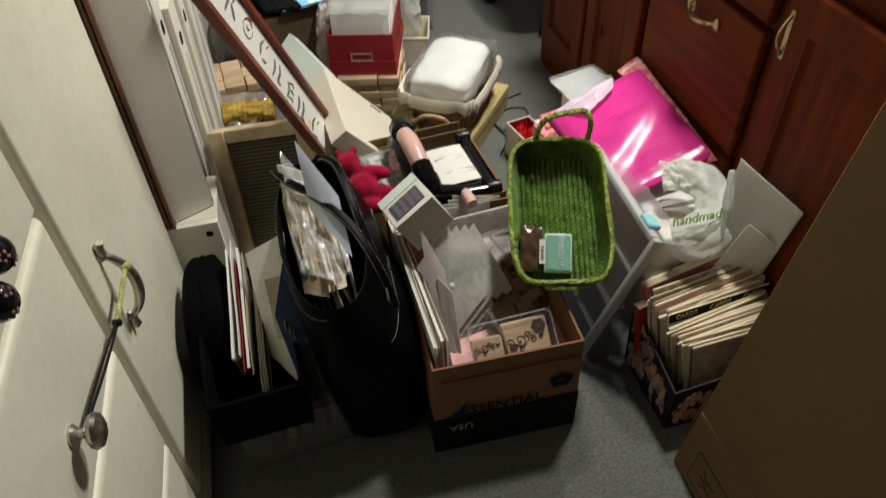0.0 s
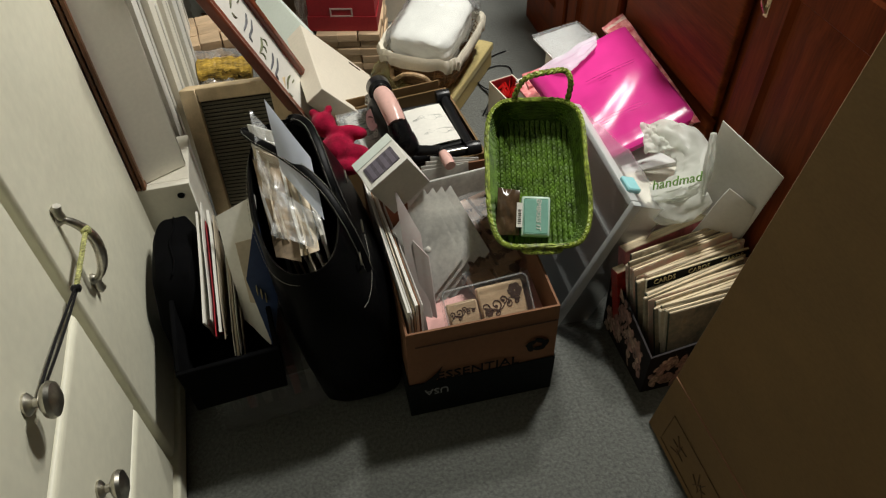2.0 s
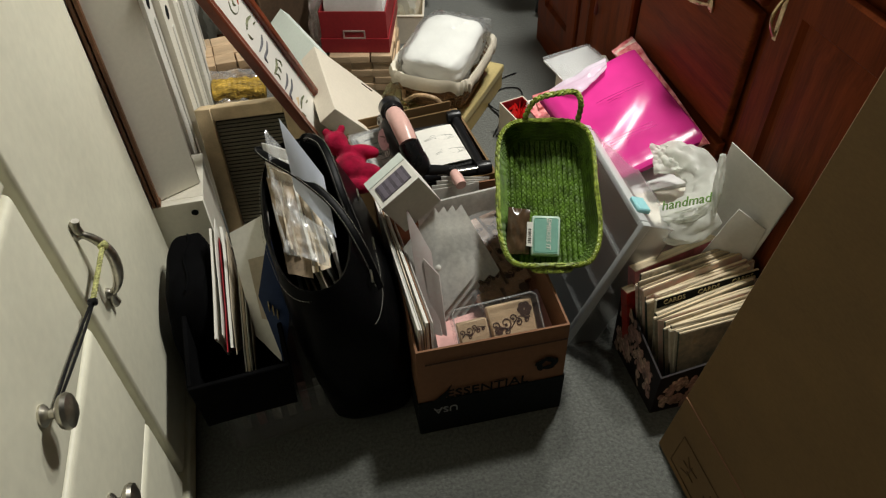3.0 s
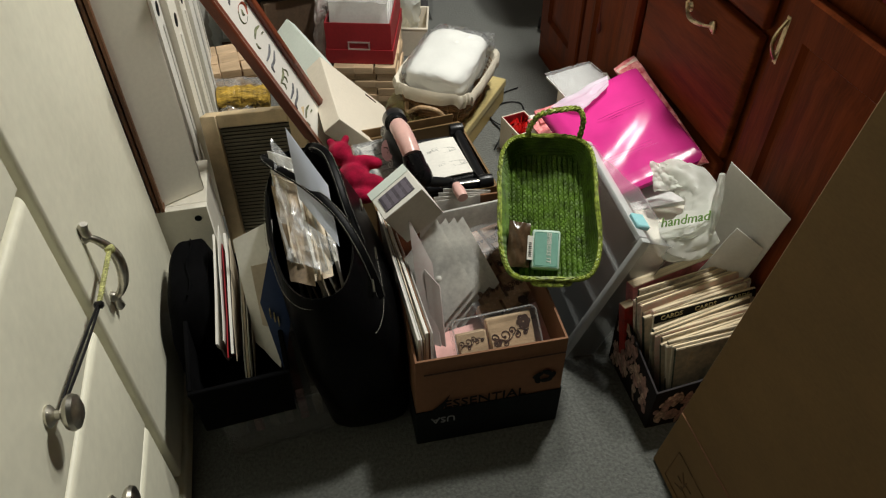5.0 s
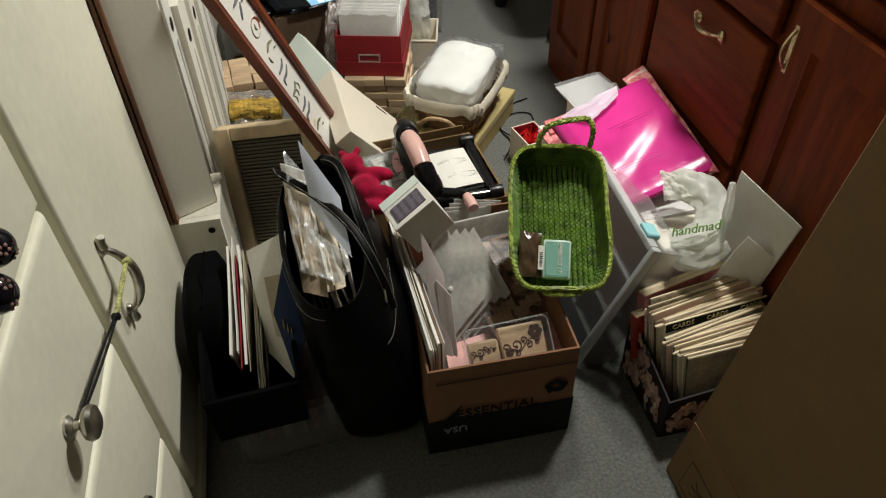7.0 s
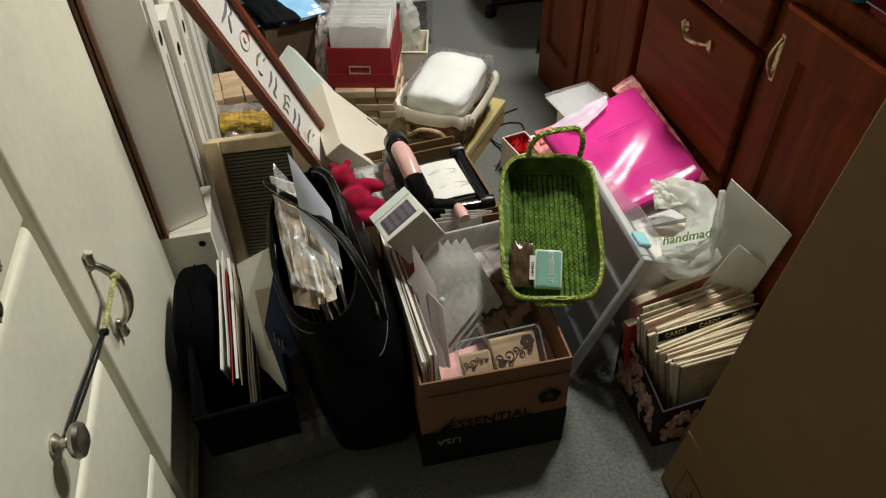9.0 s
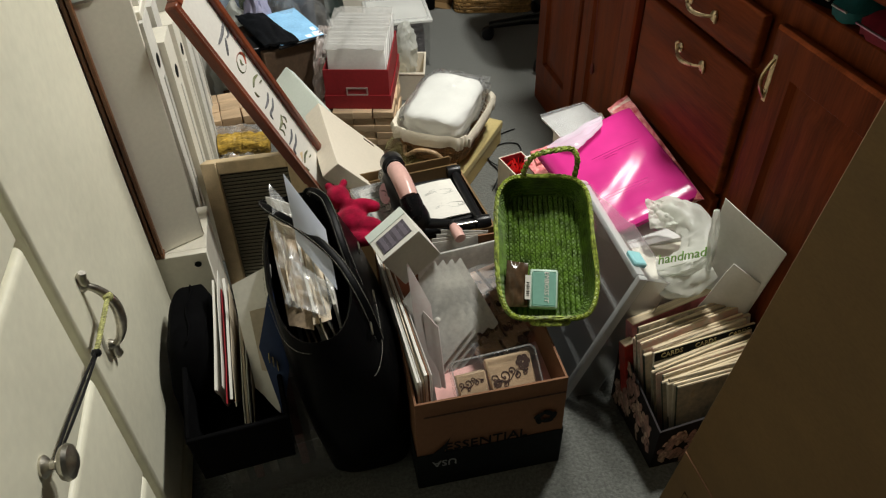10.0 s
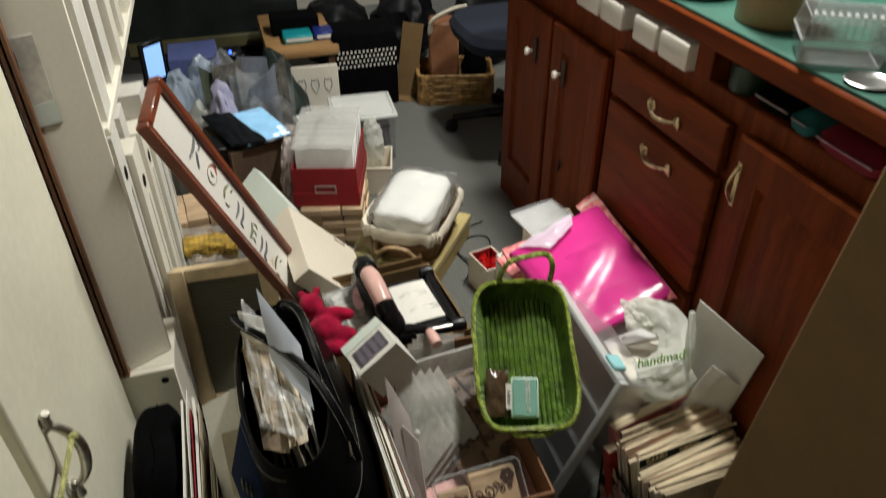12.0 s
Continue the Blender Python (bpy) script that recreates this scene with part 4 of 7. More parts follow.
MARKS = ((0.155, 0.081, 0), (0.280, 0.074, 2), (0.342, 0.070, 1), (0.402, 0.062, 3), (0.456, 0.058, 1), (0.525, 0.054, 2))
for k, (x, y, form) in enumerate(MARKS):      # painted bars and curves
    st = B()
    if form == 0:
        brush(st, [(x - 0.016, y + 0.028), (x - 0.013, y), (x - 0.015, y - 0.028)], 0.0036)
        brush(st, [(x - 0.004, y + 0.027), (x + 0.006, y + 0.020), (x + 0.004, y + 0.008)], 0.0022)
        brush(st, [(x, y + 0.003), (x + 0.009, y - 0.014), (x + 0.019, y - 0.026)], 0.0028)
    elif form == 1:
        brush(st, [(x - 0.018, y + 0.020), (x - 0.014, y), (x - 0.017, y - 0.024)], 0.0030)
        brush(st, [(x + 0.004, y + 0.022), (x + 0.008, y), (x + 0.004, y - 0.022), (x + 0.018, y - 0.026)], 0.0032)
    elif form == 3:
        brush(st, [(x - 0.014, y + 0.018), (x - 0.009, y - 0.002), (x - 0.012, y - 0.022)], 0.0034)
        for dy in (0.018, 0.000, -0.019):
            brush(st, [(x - 0.008, y + dy), (x + 0.004, y + dy + 0.004), (x + 0.014, y + dy - 0.001)], 0.0018)
    else:
        brush(st, [(x - 0.002, y + 0.026), (x - 0.013, y + 0.004), (x - 0.008, y - 0.016)], 0.0030)
        brush(st, [(x - 0.002, y - 0.022), (x + 0.010, y - 0.024), (x + 0.018, y - 0.018)], 0.0024)
        brush(st, [(x + 0.010, y + 0.014), (x + 0.016, y + 0.026)], 0.0014)
    part("painted_mark", st, inks[k % 2], sg)
ring = B()
brush(ring, [(0.219 + 0.018 * math.cos(a), 0.077 + 0.021 * math.sin(a)) for a in (0.6, 1.4, 2.2, 3.0, 3.7)], 0.0030)
part("painted_ring", ring, inks[2], sg, "rust red half ring")
ring = B()
brush(ring, [(0.219 + 0.018 * math.cos(a), 0.077 + 0.021 * math.sin(a)) for a in (3.6, 4.4, 5.2, 6.0, 6.7)], 0.0014)
brush(ring, [(0.214, 0.101), (0.221, 0.107), (0.229, 0.102)], 0.0022)
brush(ring, [(0.212, 0.081), (0.219, 0.074), (0.226, 0.079)], 0.0024)
part("painted_mark", ring, inks[1], sg)
part("painted_line", boxm((0.35, 0.108, 0.0003), (0.46, 0.0009, 0.0006)), grey_ink, sg)

# ---- black tote bag ----
tote = thing("black_tote_bag", pose(0, 0, 0), "black leather tote bag with white stitching, stuffed with papers", "bag")
rings = [superring(0.208, 1.275, 0.004, 0.076, 0.155, 44, 0.45), superring(0.207, 1.268, 0.03, 0.086, 0.168, 44, 0.45), superring(0.200, 1.264, 0.14, 0.095, 0.176, 44, 0.48),
         superring(0.186, 1.272, 0.25, 0.098, 0.182, 44, 0.54, (0, 0.04)), superring(0.166, 1.292, 0.34, 0.088, 0.183, 44, 0.68, (0, 0.1)), superring(0.148, 1.308, 0.402, 0.076, 0.177, 44, 0.82, (0, 0.16)),
         superring(0.148, 1.308, 0.408, 0.0735, 0.1745, 44, 0.82, (0, 0.16)), superring(0.148, 1.308, 0.403, 0.069, 0.170, 44, 0.82, (0, 0.16)), superring(0.15, 1.305, 0.37, 0.072, 0.172, 44, 0.82, (0, 0.14)), superring(0.17, 1.29, 0.28, 0.082, 0.17, 44, 0.8)]
for i, ring in enumerate(rings[1:6]):
    for j, p in enumerate(ring):
        d = wob(j * 0.19, i * 0.6, 0.008, 1.4, 3.1)
        ring[j] = (p[0] + d, p[1] + d * 0.6, p[2])
part("body", loft(B(), rings, True, True), black_leather, tote)


def strap(pts, width=0.0092):
    return tube(B(), pts, width, 10, flat=0.22, up=(0.25, -0.5, 0.8))


s1 = smooth_path([(0.105, 1.475, 0.405), (0.082, 1.462, 0.438), (0.098, 1.415, 0.452), (0.15, 1.345, 0.452), (0.2, 1.275, 0.43), (0.232, 1.205, 0.385), (0.25, 1.165, 0.32)])
s2 = smooth_path([(0.158, 1.478, 0.41), (0.172, 1.474, 0.442), (0.196, 1.435, 0.452), (0.208, 1.375, 0.443), (0.217, 1.315, 0.415), (0.232, 1.262, 0.365)])
for path in (s1, s2):
    st_ob = part("strap", strap(path), black_leather, tote, "black strap with pale stitching")
    sb = B()
    for k in range(0, len(path) - 1):
        d = (path[k + 1] - path[k]).normalized()
        side = d.cross(Vector((0.25, -0.5, 0.8))).normalized()
        up = side.cross(d)
        if up.z < 0:
            up = -up
        for w in (-0.007, 0.007):
            p = path[k] + side * w + up * 0.0026
            for h0 in (0.0, 0.5):
                q0 = p + d * (path[k + 1] - path[k]).length * h0
                tube(sb, [q0, q0 + d * (path[k + 1] - path[k]).length * 0.3], 0.00032, 4)
    tagged(part("stitching", sb, stitch, st_ob), kind="stuff")
sb = B()
NB = 44
for j in range(NB):      # along the rim
    a, b = Vector(rings[5][j]), Vector(rings[5][(j + 1) % NB])
    for h0 in (0.05, 0.38, 0.7):
        p, q2 = a.lerp(b, h0), a.lerp(b, h0 + 0.2)
        o = Vector((p.x - 0.16, (p.y - 1.30) * 0.3, 0)).normalized() * 0.004 + Vector((0, 0, -0.012))
        tube(sb, [p + o, q2 + o], 0.00055, 4)
for j in range(36, 43):      # round the lower edge of the front panel
    def panel_seam(k):
        lift = 0.62 + 0.38 * max(0.0, (k - 36) / 7) ** 1.4
        p = Vector(rings[3][k % NB]).lerp(Vector(rings[4][k % NB]), lift)
        return p + Vector((p.x - 0.18, p.y - 1.28, 0)).normalized() * 0.0022
    a, b = panel_seam(j), panel_seam(j + 1)
    for h0 in (0.05, 0.3, 0.55, 0.8):
        tube(sb, [a.lerp(b, h0), a.lerp(b, h0 + 0.14)], 0.00045, 4)
tagged(part("seam_stitching", sb, stitch, tote, "pale seam stitching"), kind="stuff")
for p in ((0.252, 1.235, 0.362), (0.243, 1.335, 0.395), (0.236, 1.168, 0.352)):
    part("ring", tube(B(), [Vector(p) + Vector((0.002, 0.009 * math.cos(a), 0.012 * math.sin(a))) for a in (0, 0.9, 1.8, 2.7, 3.6, 4.5, 5.4)], 0.0018, 6, closed=True), nickel, tote, "small steel ring")

slip("plastic_sleeve", "pale blue-white plastic sleeve sticking out of the bag", [(0.192, 1.232, 0.396), (0.190, 1.335, 0.452), (0.132, 1.418, 0.530), (0.136, 1.335, 0.432)], mat("sleeve_blue", (0.76, 0.80, 0.88), 0.2, vary=0.05, bump=0.2, fine=20, thru=0.6), 0.002, "plastic sleeve", 0.004)
random.seed(12)
bag_papers = (("manila_envelope", "worn cream envelope inside the bag", paper_cream), ("folded_paper", "folded white paper tucked into the bag", paper), ("clear_envelope", "clear sleeve of papers inside the bag", frosted))
for k in range(7):      # broad packets leaning lengthwise, faces turned up to the opening
    nm, lb_, mt = (bag_papers[2], bag_papers[0], bag_papers[0], bag_papers[1], bag_papers[0], bag_papers[2], bag_papers[1])[k]
    x0, f = 0.082 + 0.013 * k, random.uniform(-0.010, 0.014)
    y0 = 1.190 + abs(k - 4) * 0.010 + f
    lean = 0.012 + 0.004 * (k % 3)
    slip(nm, lb_, [(x0 + 0.034, y0, 0.270), (x0 + 0.020, 1.415, 0.300), (x0 + 0.020 - lean, 1.435 + f, 0.425 + 0.006 * (k % 3)), (x0 + 0.034 - lean, y0 + 0.016, 0.372 + 0.007 * (k % 2))], mt, 0.003 + 0.002 * (k % 3 == 0), "envelope" if "env" in nm else "paper", 0.007, 2.0 + k, "papers in the bag")
slip("brown_packet", "creased brown paper packet lying in the bag opening", [(0.098, 1.215, 0.350), (0.140, 1.190, 0.352), (0.150, 1.37, 0.415), (0.088, 1.40, 0.418)], mat("paper_tan", (0.40, 0.30, 0.20), 0.75, vary=0.25, scale=14), 0.003, "packet", 0.012, 8.0, "papers in the bag")
slip("manila_envelope", "worn cream envelope inside the bag", [(0.140, 1.195, 0.358), (0.172, 1.205, 0.352), (0.176, 1.36, 0.412), (0.148, 1.35, 0.420)], paper_cream, 0.003, "envelope", 0.008, 14.0, "papers in the bag")
for k in range(3):      # a few crosswise at the back
    nm, lb_, mt = bag_papers[k]
    y0 = 1.36 + 0.022 * k
    slip(nm, lb_, [(0.095, y0 + 0.02, 0.30), (0.170, y0 - 0.01, 0.30), (0.165, y0 + 0.01, 0.425 + 0.01 * k), (0.092, y0 + 0.045, 0.44 + 0.012 * k)], mt, 0.003, "envelope" if "env" in nm else "paper", 0.008, 20.0 + k, "papers in the bag")
wrinkled = film_mat("wrinkled_film", haze=0.12, gloss=0.10, bump=0.25, scale=20, rough=0.2)
crumple = thing("plastic_wrap", pose(0, 0, 0), "crumpled clear plastic wrapping in the bag opening", "plastic bag")
for quad, sd in (([(0.096, 1.31, 0.405), (0.138, 1.27, 0.402), (0.136, 1.40, 0.455), (0.102, 1.455, 0.485)], 2.0), ([(0.100, 1.235, 0.385), (0.170, 1.182, 0.382), (0.188, 1.232, 0.408), (0.122, 1.31, 0.415)], 4.0)):
    part("film", crinkle(foil(B(), quad, 0.010, 28, 28, 0.0006, 3, sd), 0.0025, 9, sd), wrinkled, crumple)

# ---- red plush toy ----
toy = B()
for c, sz, rz in (((0.216, 1.560, 0.350), (0.031, 0.034, 0.030), 0), ((0.200, 1.586, 0.364), (0.011, 0.012, 0.010), 0), ((0.233, 1.588, 0.366), (0.011, 0.011, 0.010), 0), ((0.232, 1.536, 0.350), (0.016, 0.015, 0.014), 0), ((0.236, 1.505, 0.325), (0.038, 0.046, 0.036), 0),
                  ((0.262, 1.528, 0.345), (0.040, 0.018, 0.017), -12), ((0.282, 1.520, 0.343), (0.022, 0.016, 0.015), -12), ((0.204, 1.507, 0.330), (0.026, 0.018, 0.016), 40), ((0.262, 1.478, 0.330), (0.036, 0.022, 0.020), -8), ((0.278, 1.47, 0.33), (0.021, 0.019, 0.018), 0),
                  ((0.245, 1.450, 0.318), (0.038, 0.021, 0.019), -14)):
    bmesh.ops.create_uvsphere(toy, u_segments=18, v_segments=12, radius=1.0, matrix=Matrix.Translation((c[0] + 0.014, c[1], c[2] + 0.002)) @ pose(0, 0, 0, 0, 0, rz) @ Matrix.Diagonal((sz[0] * 0.86, sz[1] * 0.86, sz[2] * 0.86, 1)))
tb = part("plush_toy", toy, red_plush)
rm = tb.modifiers.new("skin", "REMESH")
rm.mode, rm.voxel_size, rm.use_smooth_shade = "VOXEL", 0.0045, True
sm = tb.modifiers.new("soften", "SMOOTH")
sm.factor, sm.iterations = 0.5, 3
tagged(tb, "small red plush toy slumped between the bag and carton", "plush toy")

# ---- clear bin under the bag, black bin and papers ----
# paper colours darkened to carry the shade inside the low bin
dim_grey = mat("dim_grey", (0.13, 0.12, 0.105), 0.7, vary=0.3, scale=30)
dim_rose = mat("dim_rose", (0.15, 0.07, 0.07), 0.7, vary=0.3, scale=30)
cb = thing("clear_low_bin", pose(0.030, 1.296, 0, 0, 0, 6), "low clear plastic bin full of papers under the black bin", "storage bin")
part("bin_wall", tray(B(), 0.232, 0.352, 0.122, 0.003, 0.004), film_mat("bin_haze", (0.8, 0.82, 0.8), 0.35, 0.045, 0.1, 0.03), cb)
part("lid", boxm((0, 0, 0.130), (0.24, 0.355, 0.008), 0.003), semi_clear, cb)
for k in range(7):
    part("paper_edge", boxm((-0.09 + 0.03 * k, 0.01, 0.056), (0.016, 0.30, 0.1), 0.001), (dim_grey, dim_rose, dim_grey)[k % 3], cb)
bb = thing("black_fabric_bin", pose(-0.022, 1.245, 0.137, 0, 0, 4), "black fabric bin with papers standing in it", "storage bin")
part("wall", tray(B(), 0.16, 0.31, 0.118, 0.006, 0.004), black_cloth, bb)
for yy in (-0.1565, 0.1565):
    part("rim_band", boxm((0, yy, 0.117), (0.17, 0.009, 0.008), 0.002), black_cloth, bb, "bound black rim")
for xx in (-0.0815, 0.0815):
    part("rim_band", boxm((xx, 0, 0.117), (0.009, 0.304, 0.008), 0.002), black_cloth, bb, "bound black rim")
cush = B()
cr = [superring(-0.095, 1.32, 0.002, 0.042, 0.085, 28, 0.55), superring(-0.094, 1.315, 0.06, 0.048, 0.10, 28, 0.55), superring(-0.093, 1.325, 0.2, 0.048, 0.108, 28, 0.5), superring(-0.092, 1.345, 0.268, 0.044, 0.096, 28, 0.5), superring(-0.091, 1.355, 0.288, 0.034, 0.08, 28, 0.6), superring(-0.091, 1.36, 0.294, 0.014, 0.04, 28, 0.8)]
for i, ring in enumerate(cr[1:5]):
    for j, q in enumerate(ring):
        d = wob(j * 0.3, i * 0.7, 0.008, 1.3, 6.2)
        ring[j] = (q[0] + d * 0.5, q[1] + d, q[2] + d * 0.5)
pouch = thing("black_pouch", pose(0, 0, 0), "soft black fabric pouch standing beside the white cabinet", "pouch")
part("body", loft(cush, cr, True, True), black_cloth, pouch)
part("zip", tube(B(), [(-0.091 + 0.004 * math.sin(k), 1.275 + 0.017 * k, 0.293 + 0.004 * math.sin(math.pi * k / 9)) for k in range(10)], 0.0018, 6), black_cloth, pouch, "black zip along the top")
red_paper = mat("red_paper", (0.34, 0.01, 0.02), 0.6)
random.seed(31)
for k, (nm, mt, lbl, cat, th) in enumerate((("notepad", paper, "white ruled pad standing in the black bin", "notepad", 0.004), ("white_sheet", paper, "white sheet standing in the black bin", "paper", 0.0015), ("red_folder", red_paper, "thin red folder standing in the black bin", "folder", 0.0016), ("booklet", paper, "white booklet standing in the black bin", "booklet", 0.005),
                                           ("cream_sheet", paper_cream, "cream sheet standing in the black bin", "paper", 0.0015), ("white_sheet", paper, "white sheet standing in the black bin", "paper", 0.002), ("booklet", paper_cream, "cream booklet standing in the black bin", "booklet", 0.004), ("white_sheet", paper, "white sheet standing in the black bin", "paper", 0.0015), ("cream_sheet", paper_cream, "cream sheet standing in the black bin", "paper", 0.002))):
    x, a, b2 = -0.044 + 0.0062 * k, random.uniform(-0.006, 0.006), random.uniform(-0.02, 0.012)
    slip(nm, lbl, [(x - 0.004, 1.225 + 0.004 * k, 0.15), (x + 0.006, 1.39, 0.15), (x + 0.014 + a, 1.40 - 0.006 * k + b2, 0.352 - 0.008 * k + b2), (x + 0.002 + a, 1.192 - 0.008 * k + b2 * 0.7, 0.268 - 0.012 * k + b2 * 0.7)], mt, th, cat, 0.004, k * 1.7)
slip("tilted_sheet", "white letter sheet leaning against the bag", [(0.012, 1.225, 0.19), (0.052, 1.170, 0.17), (0.080, 1.335, 0.392), (0.004, 1.335, 0.358)], paper, 0.0015, "paper", 0.003)
slip("cream_envelope", "cream envelope leaning on the white sheet", [(0.032, 1.225, 0.235), (0.05, 1.215, 0.235), (0.066, 1.285, 0.335), (0.03, 1.285, 0.332)], paper_cream, 0.002, "envelope", 0.001)
nb = slip("navy_booklet", "navy blue booklet with small gold print", [(0.038, 1.222, 0.300), (0.060, 1.138, 0.195), (0.084, 1.196, 0.262), (0.078, 1.290, 0.392)], paper_blue, 0.003, "booklet", 0.001)
for k in range(3):
    part("print_bar", boxm((-0.012 + 0.006 * k, -0.01 - 0.004 * k, 0.0025 - 0.008 * k), (0.0012, 0.014, 0.012)), gold_card, nb)

# ---- green straw basket ----
GM = basis((0.594, 1.272, 0.378), (0.178, -0.045, 0.0), (0.095, 0.245, 0.14))
gb = thing("green_straw_basket", GM, "bright green braided straw basket with a loop handle", "basket")


def braid(bm, pts, r, closed=True, waves=0.9, amp=0.55, shift=0.0):
    """Three strands twisting along a path."""
    n = len(pts)
    pv = [Vector(p) for p in pts]
    for s in range(3):
        out = []
        for i, p in enumerate(pv):
            d = (pv[(i + 1) % n] - pv[i - 1]) if closed or 0 < i < n - 1 else (pv[min(i + 1, n - 1)] - pv[max(i - 1, 0)])
            d.normalize()
            a = d.cross(Vector((0.13, 0.2, 0.97))).normalized()
            b = d.cross(a)
            ph = i * waves + s * 2.094 + shift
            out.append(p + a * r * amp * math.sin(ph) + b * r * amp * math.sin(2 * ph) * 0.6)
        tube(bm, out, r * 0.62, 5, closed)


DEPTH, NR = 0.058, 8
for i in range(NR):
    u = i / (NR - 1)
    rx, ry = 0.0915 - 0.014 * u ** 1.5, 0.145 - 0.016 * u ** 1.5
    ring = superring(0, 0, -DEPTH * u, rx, ry, 190, 0.42)
    ring = [(x + wob(j * 0.03, u, 0.004, 1.2, 8), y + wob(j * 0.03, u, 0.0035, 1.2, 9), z) for j, (x, y, z) in enumerate(ring)]
    bmr = B()
    braid(bmr, ring, 0.0050 if i else 0.0046, True, 0.8, 0.5, 2.4 * i)
    part("rim_braid" if i == 0 else "wall_braid", bmr, green_straw_light if i == 0 else green_straw, gb)
part("lining", loft(B(), [superring(0, 0, -DEPTH - 0.003, 0.080, 0.132, 40, 0.42), superring(0, 0, -0.002, 0.094, 0.1475, 40, 0.42)], True), green_straw, gb)
for k in range(15):
    x = -0.0721 + 0.0103 * k
    hy = 0.127 * (1 - (abs(x) / 0.098) ** 5)
    bmr = B()
    braid(bmr, [(x + wob(j * 0.05, k, 0.0012, 2, 3), -hy + 2 * hy * j / 110, -DEPTH + 0.003 + wob(j * 0.06, k, 0.002, 2, 7)) for j in range(111)], 0.0058, False, 0.5, 0.34, 2.4 * k)
    part("base_braid", bmr, green_straw, gb)
hb = smooth_path([(-0.038, 0.146, -0.018), (-0.036, 0.156, 0.010), (-0.020, 0.168, 0.042), (0.02, 0.178, 0.046), (0.054, 0.183, 0.040), (0.066, 0.166, 0.026), (0.064, 0.148, -0.018)], 16)
bmr = B()
braid(bmr, hb, 0.0052, False, 0.5, 0.6)
part("handle", bmr, green_straw_light, gb, "braided straw loop handle")
hb2 = smooth_path([(-0.035, -0.143, -0.012), (-0.03, -0.151, -0.008), (0.0, -0.153, -0.006), (0.03, -0.151, -0.008), (0.035, -0.143, -0.012)], 12)
bmr = B()
braid(bmr, hb2, 0.0048, False, 0.8)
part("handle", bmr, green_straw_light, gb, "braided straw loop handle")
tin = thing("ink_pad_tin", GM @ pose(-0.006, -0.078, -0.034, 10, 0, -3), "small mint green ink pad case with white lettering", "ink pad")
part("case", boxm((0, 0, 0), (0.054, 0.076, 0.020), 0.005, None, 2), mat("mint_clear", (0.52, 0.68, 0.58), 0.22, vary=0.05), tin)
part("pad_face", boxm((0.0, 0, 0.0105), (0.045, 0.066, 0.002), 0.002), teal_card, tin, "teal pad face")
lettering("EMBOSS IT", 0.0125, paper, tin, pose(0.001, 0.004, 0.0122, 0, 0, -90), depth=0.0004, shear=0.2)
pk = thing("foil_packet", GM @ pose(-0.058, -0.070, -0.032, 10, 6, -2), "dark brown glossy packet with a white barcode label", "packet")
part("pouch", sheet(B(), [(-0.022, -0.043, 0), (0.022, -0.041, 0.002), (0.021, 0.043, 0.002), (-0.019, 0.047, 0)], 0.010, 14, 14, lambda u, v: 0.008 * math.sin(math.pi * u) * math.sin(math.pi * v) ** 0.5 + wob(u, v, 0.005, 4, 6)), mat("brown_foil", (0.09, 0.055, 0.03), 0.22, vary=0.2), pk)
bl = part("barcode_label", boxm((0.0185, -0.004, 0.0155), (0.011, 0.046, 0.0012), 0, pose(0, 0, 0, 0, 8, 0)), paper, pk)
for k in range(8):
    part("bar", boxm((0.0185, -0.02 + 0.0036 * k, 0.0164), (0.006, 0.0007 + 0.0005 * (k % 3), 0.0008), 0, pose(0, 0, 0, 0, 8, 0)), ink_black, bl)

# ---- clear organiser case leaning beside the carton ----
case_haze = film_mat("case_haze", (0.72, 0.75, 0.74), 0.3, 0.05, 0.3, 0.04, 12)
flange_haze = film_mat("flange_haze", (0.80, 0.83, 0.82), 0.3, 0.48, 0.3, 0.03, 12)
OM = basis((0.624, 1.18, 0.002), (0.035, 1.0, 0.0), (0.36, 0.0, 0.93))
org = thing("clear_organiser", OM, "frosted clear organiser case with a teal latch, leaning on its edge", "storage case")
Lo, Ho, To = 0.33, 0.36, 0.085     # length, height, thickness (local x, y, z)
case = B()
tray(case, Ho - 0.012, Lo - 0.012, To - 0.01, 0.0025, 0.004)
bmesh.ops.transform(case, matrix=Matrix.Translation((Lo / 2, Ho / 2, 0)) @ pose(0, 0, 0, 0, 0, 90), verts=case.verts[:])
part("case_body", case, case_haze, org)
part("lid", boxm((Lo / 2, Ho / 2, -0.004), (Lo, Ho, 0.008), 0.003), clear_hard, org)
for c, s in (((0.007, Ho / 2, 0.004), (0.014, Ho, 0.02)), ((Lo - 0.007, Ho / 2, 0.004), (0.014, Ho, 0.02)), ((Lo / 2, Ho - 0.007, 0.004), (Lo - 0.03, 0.014, 0.02)), ((Lo / 2, 0.007, 0.004), (Lo - 0.03, 0.014, 0.02))):
    part("lid_flange", boxm(c, s, 0.004, None, 2), flange_haze, org)
part("divider", boxm((0.115, Ho * 0.36, To * 0.3), (0.002, Ho * 0.66, To * 0.5)), milky, org)
for yd in (0.09, 0.165):
    part("divider", boxm((Lo / 2, yd, To * 0.3), (Lo - 0.03, 0.002, To * 0.5)), milky, org)
part("top_rail", boxm((Lo / 2, Ho * 0.73, 0.008), (Lo - 0.03, 0.008, 0.016), 0.002), flange_haze, org, "frosted rail under the top tray")
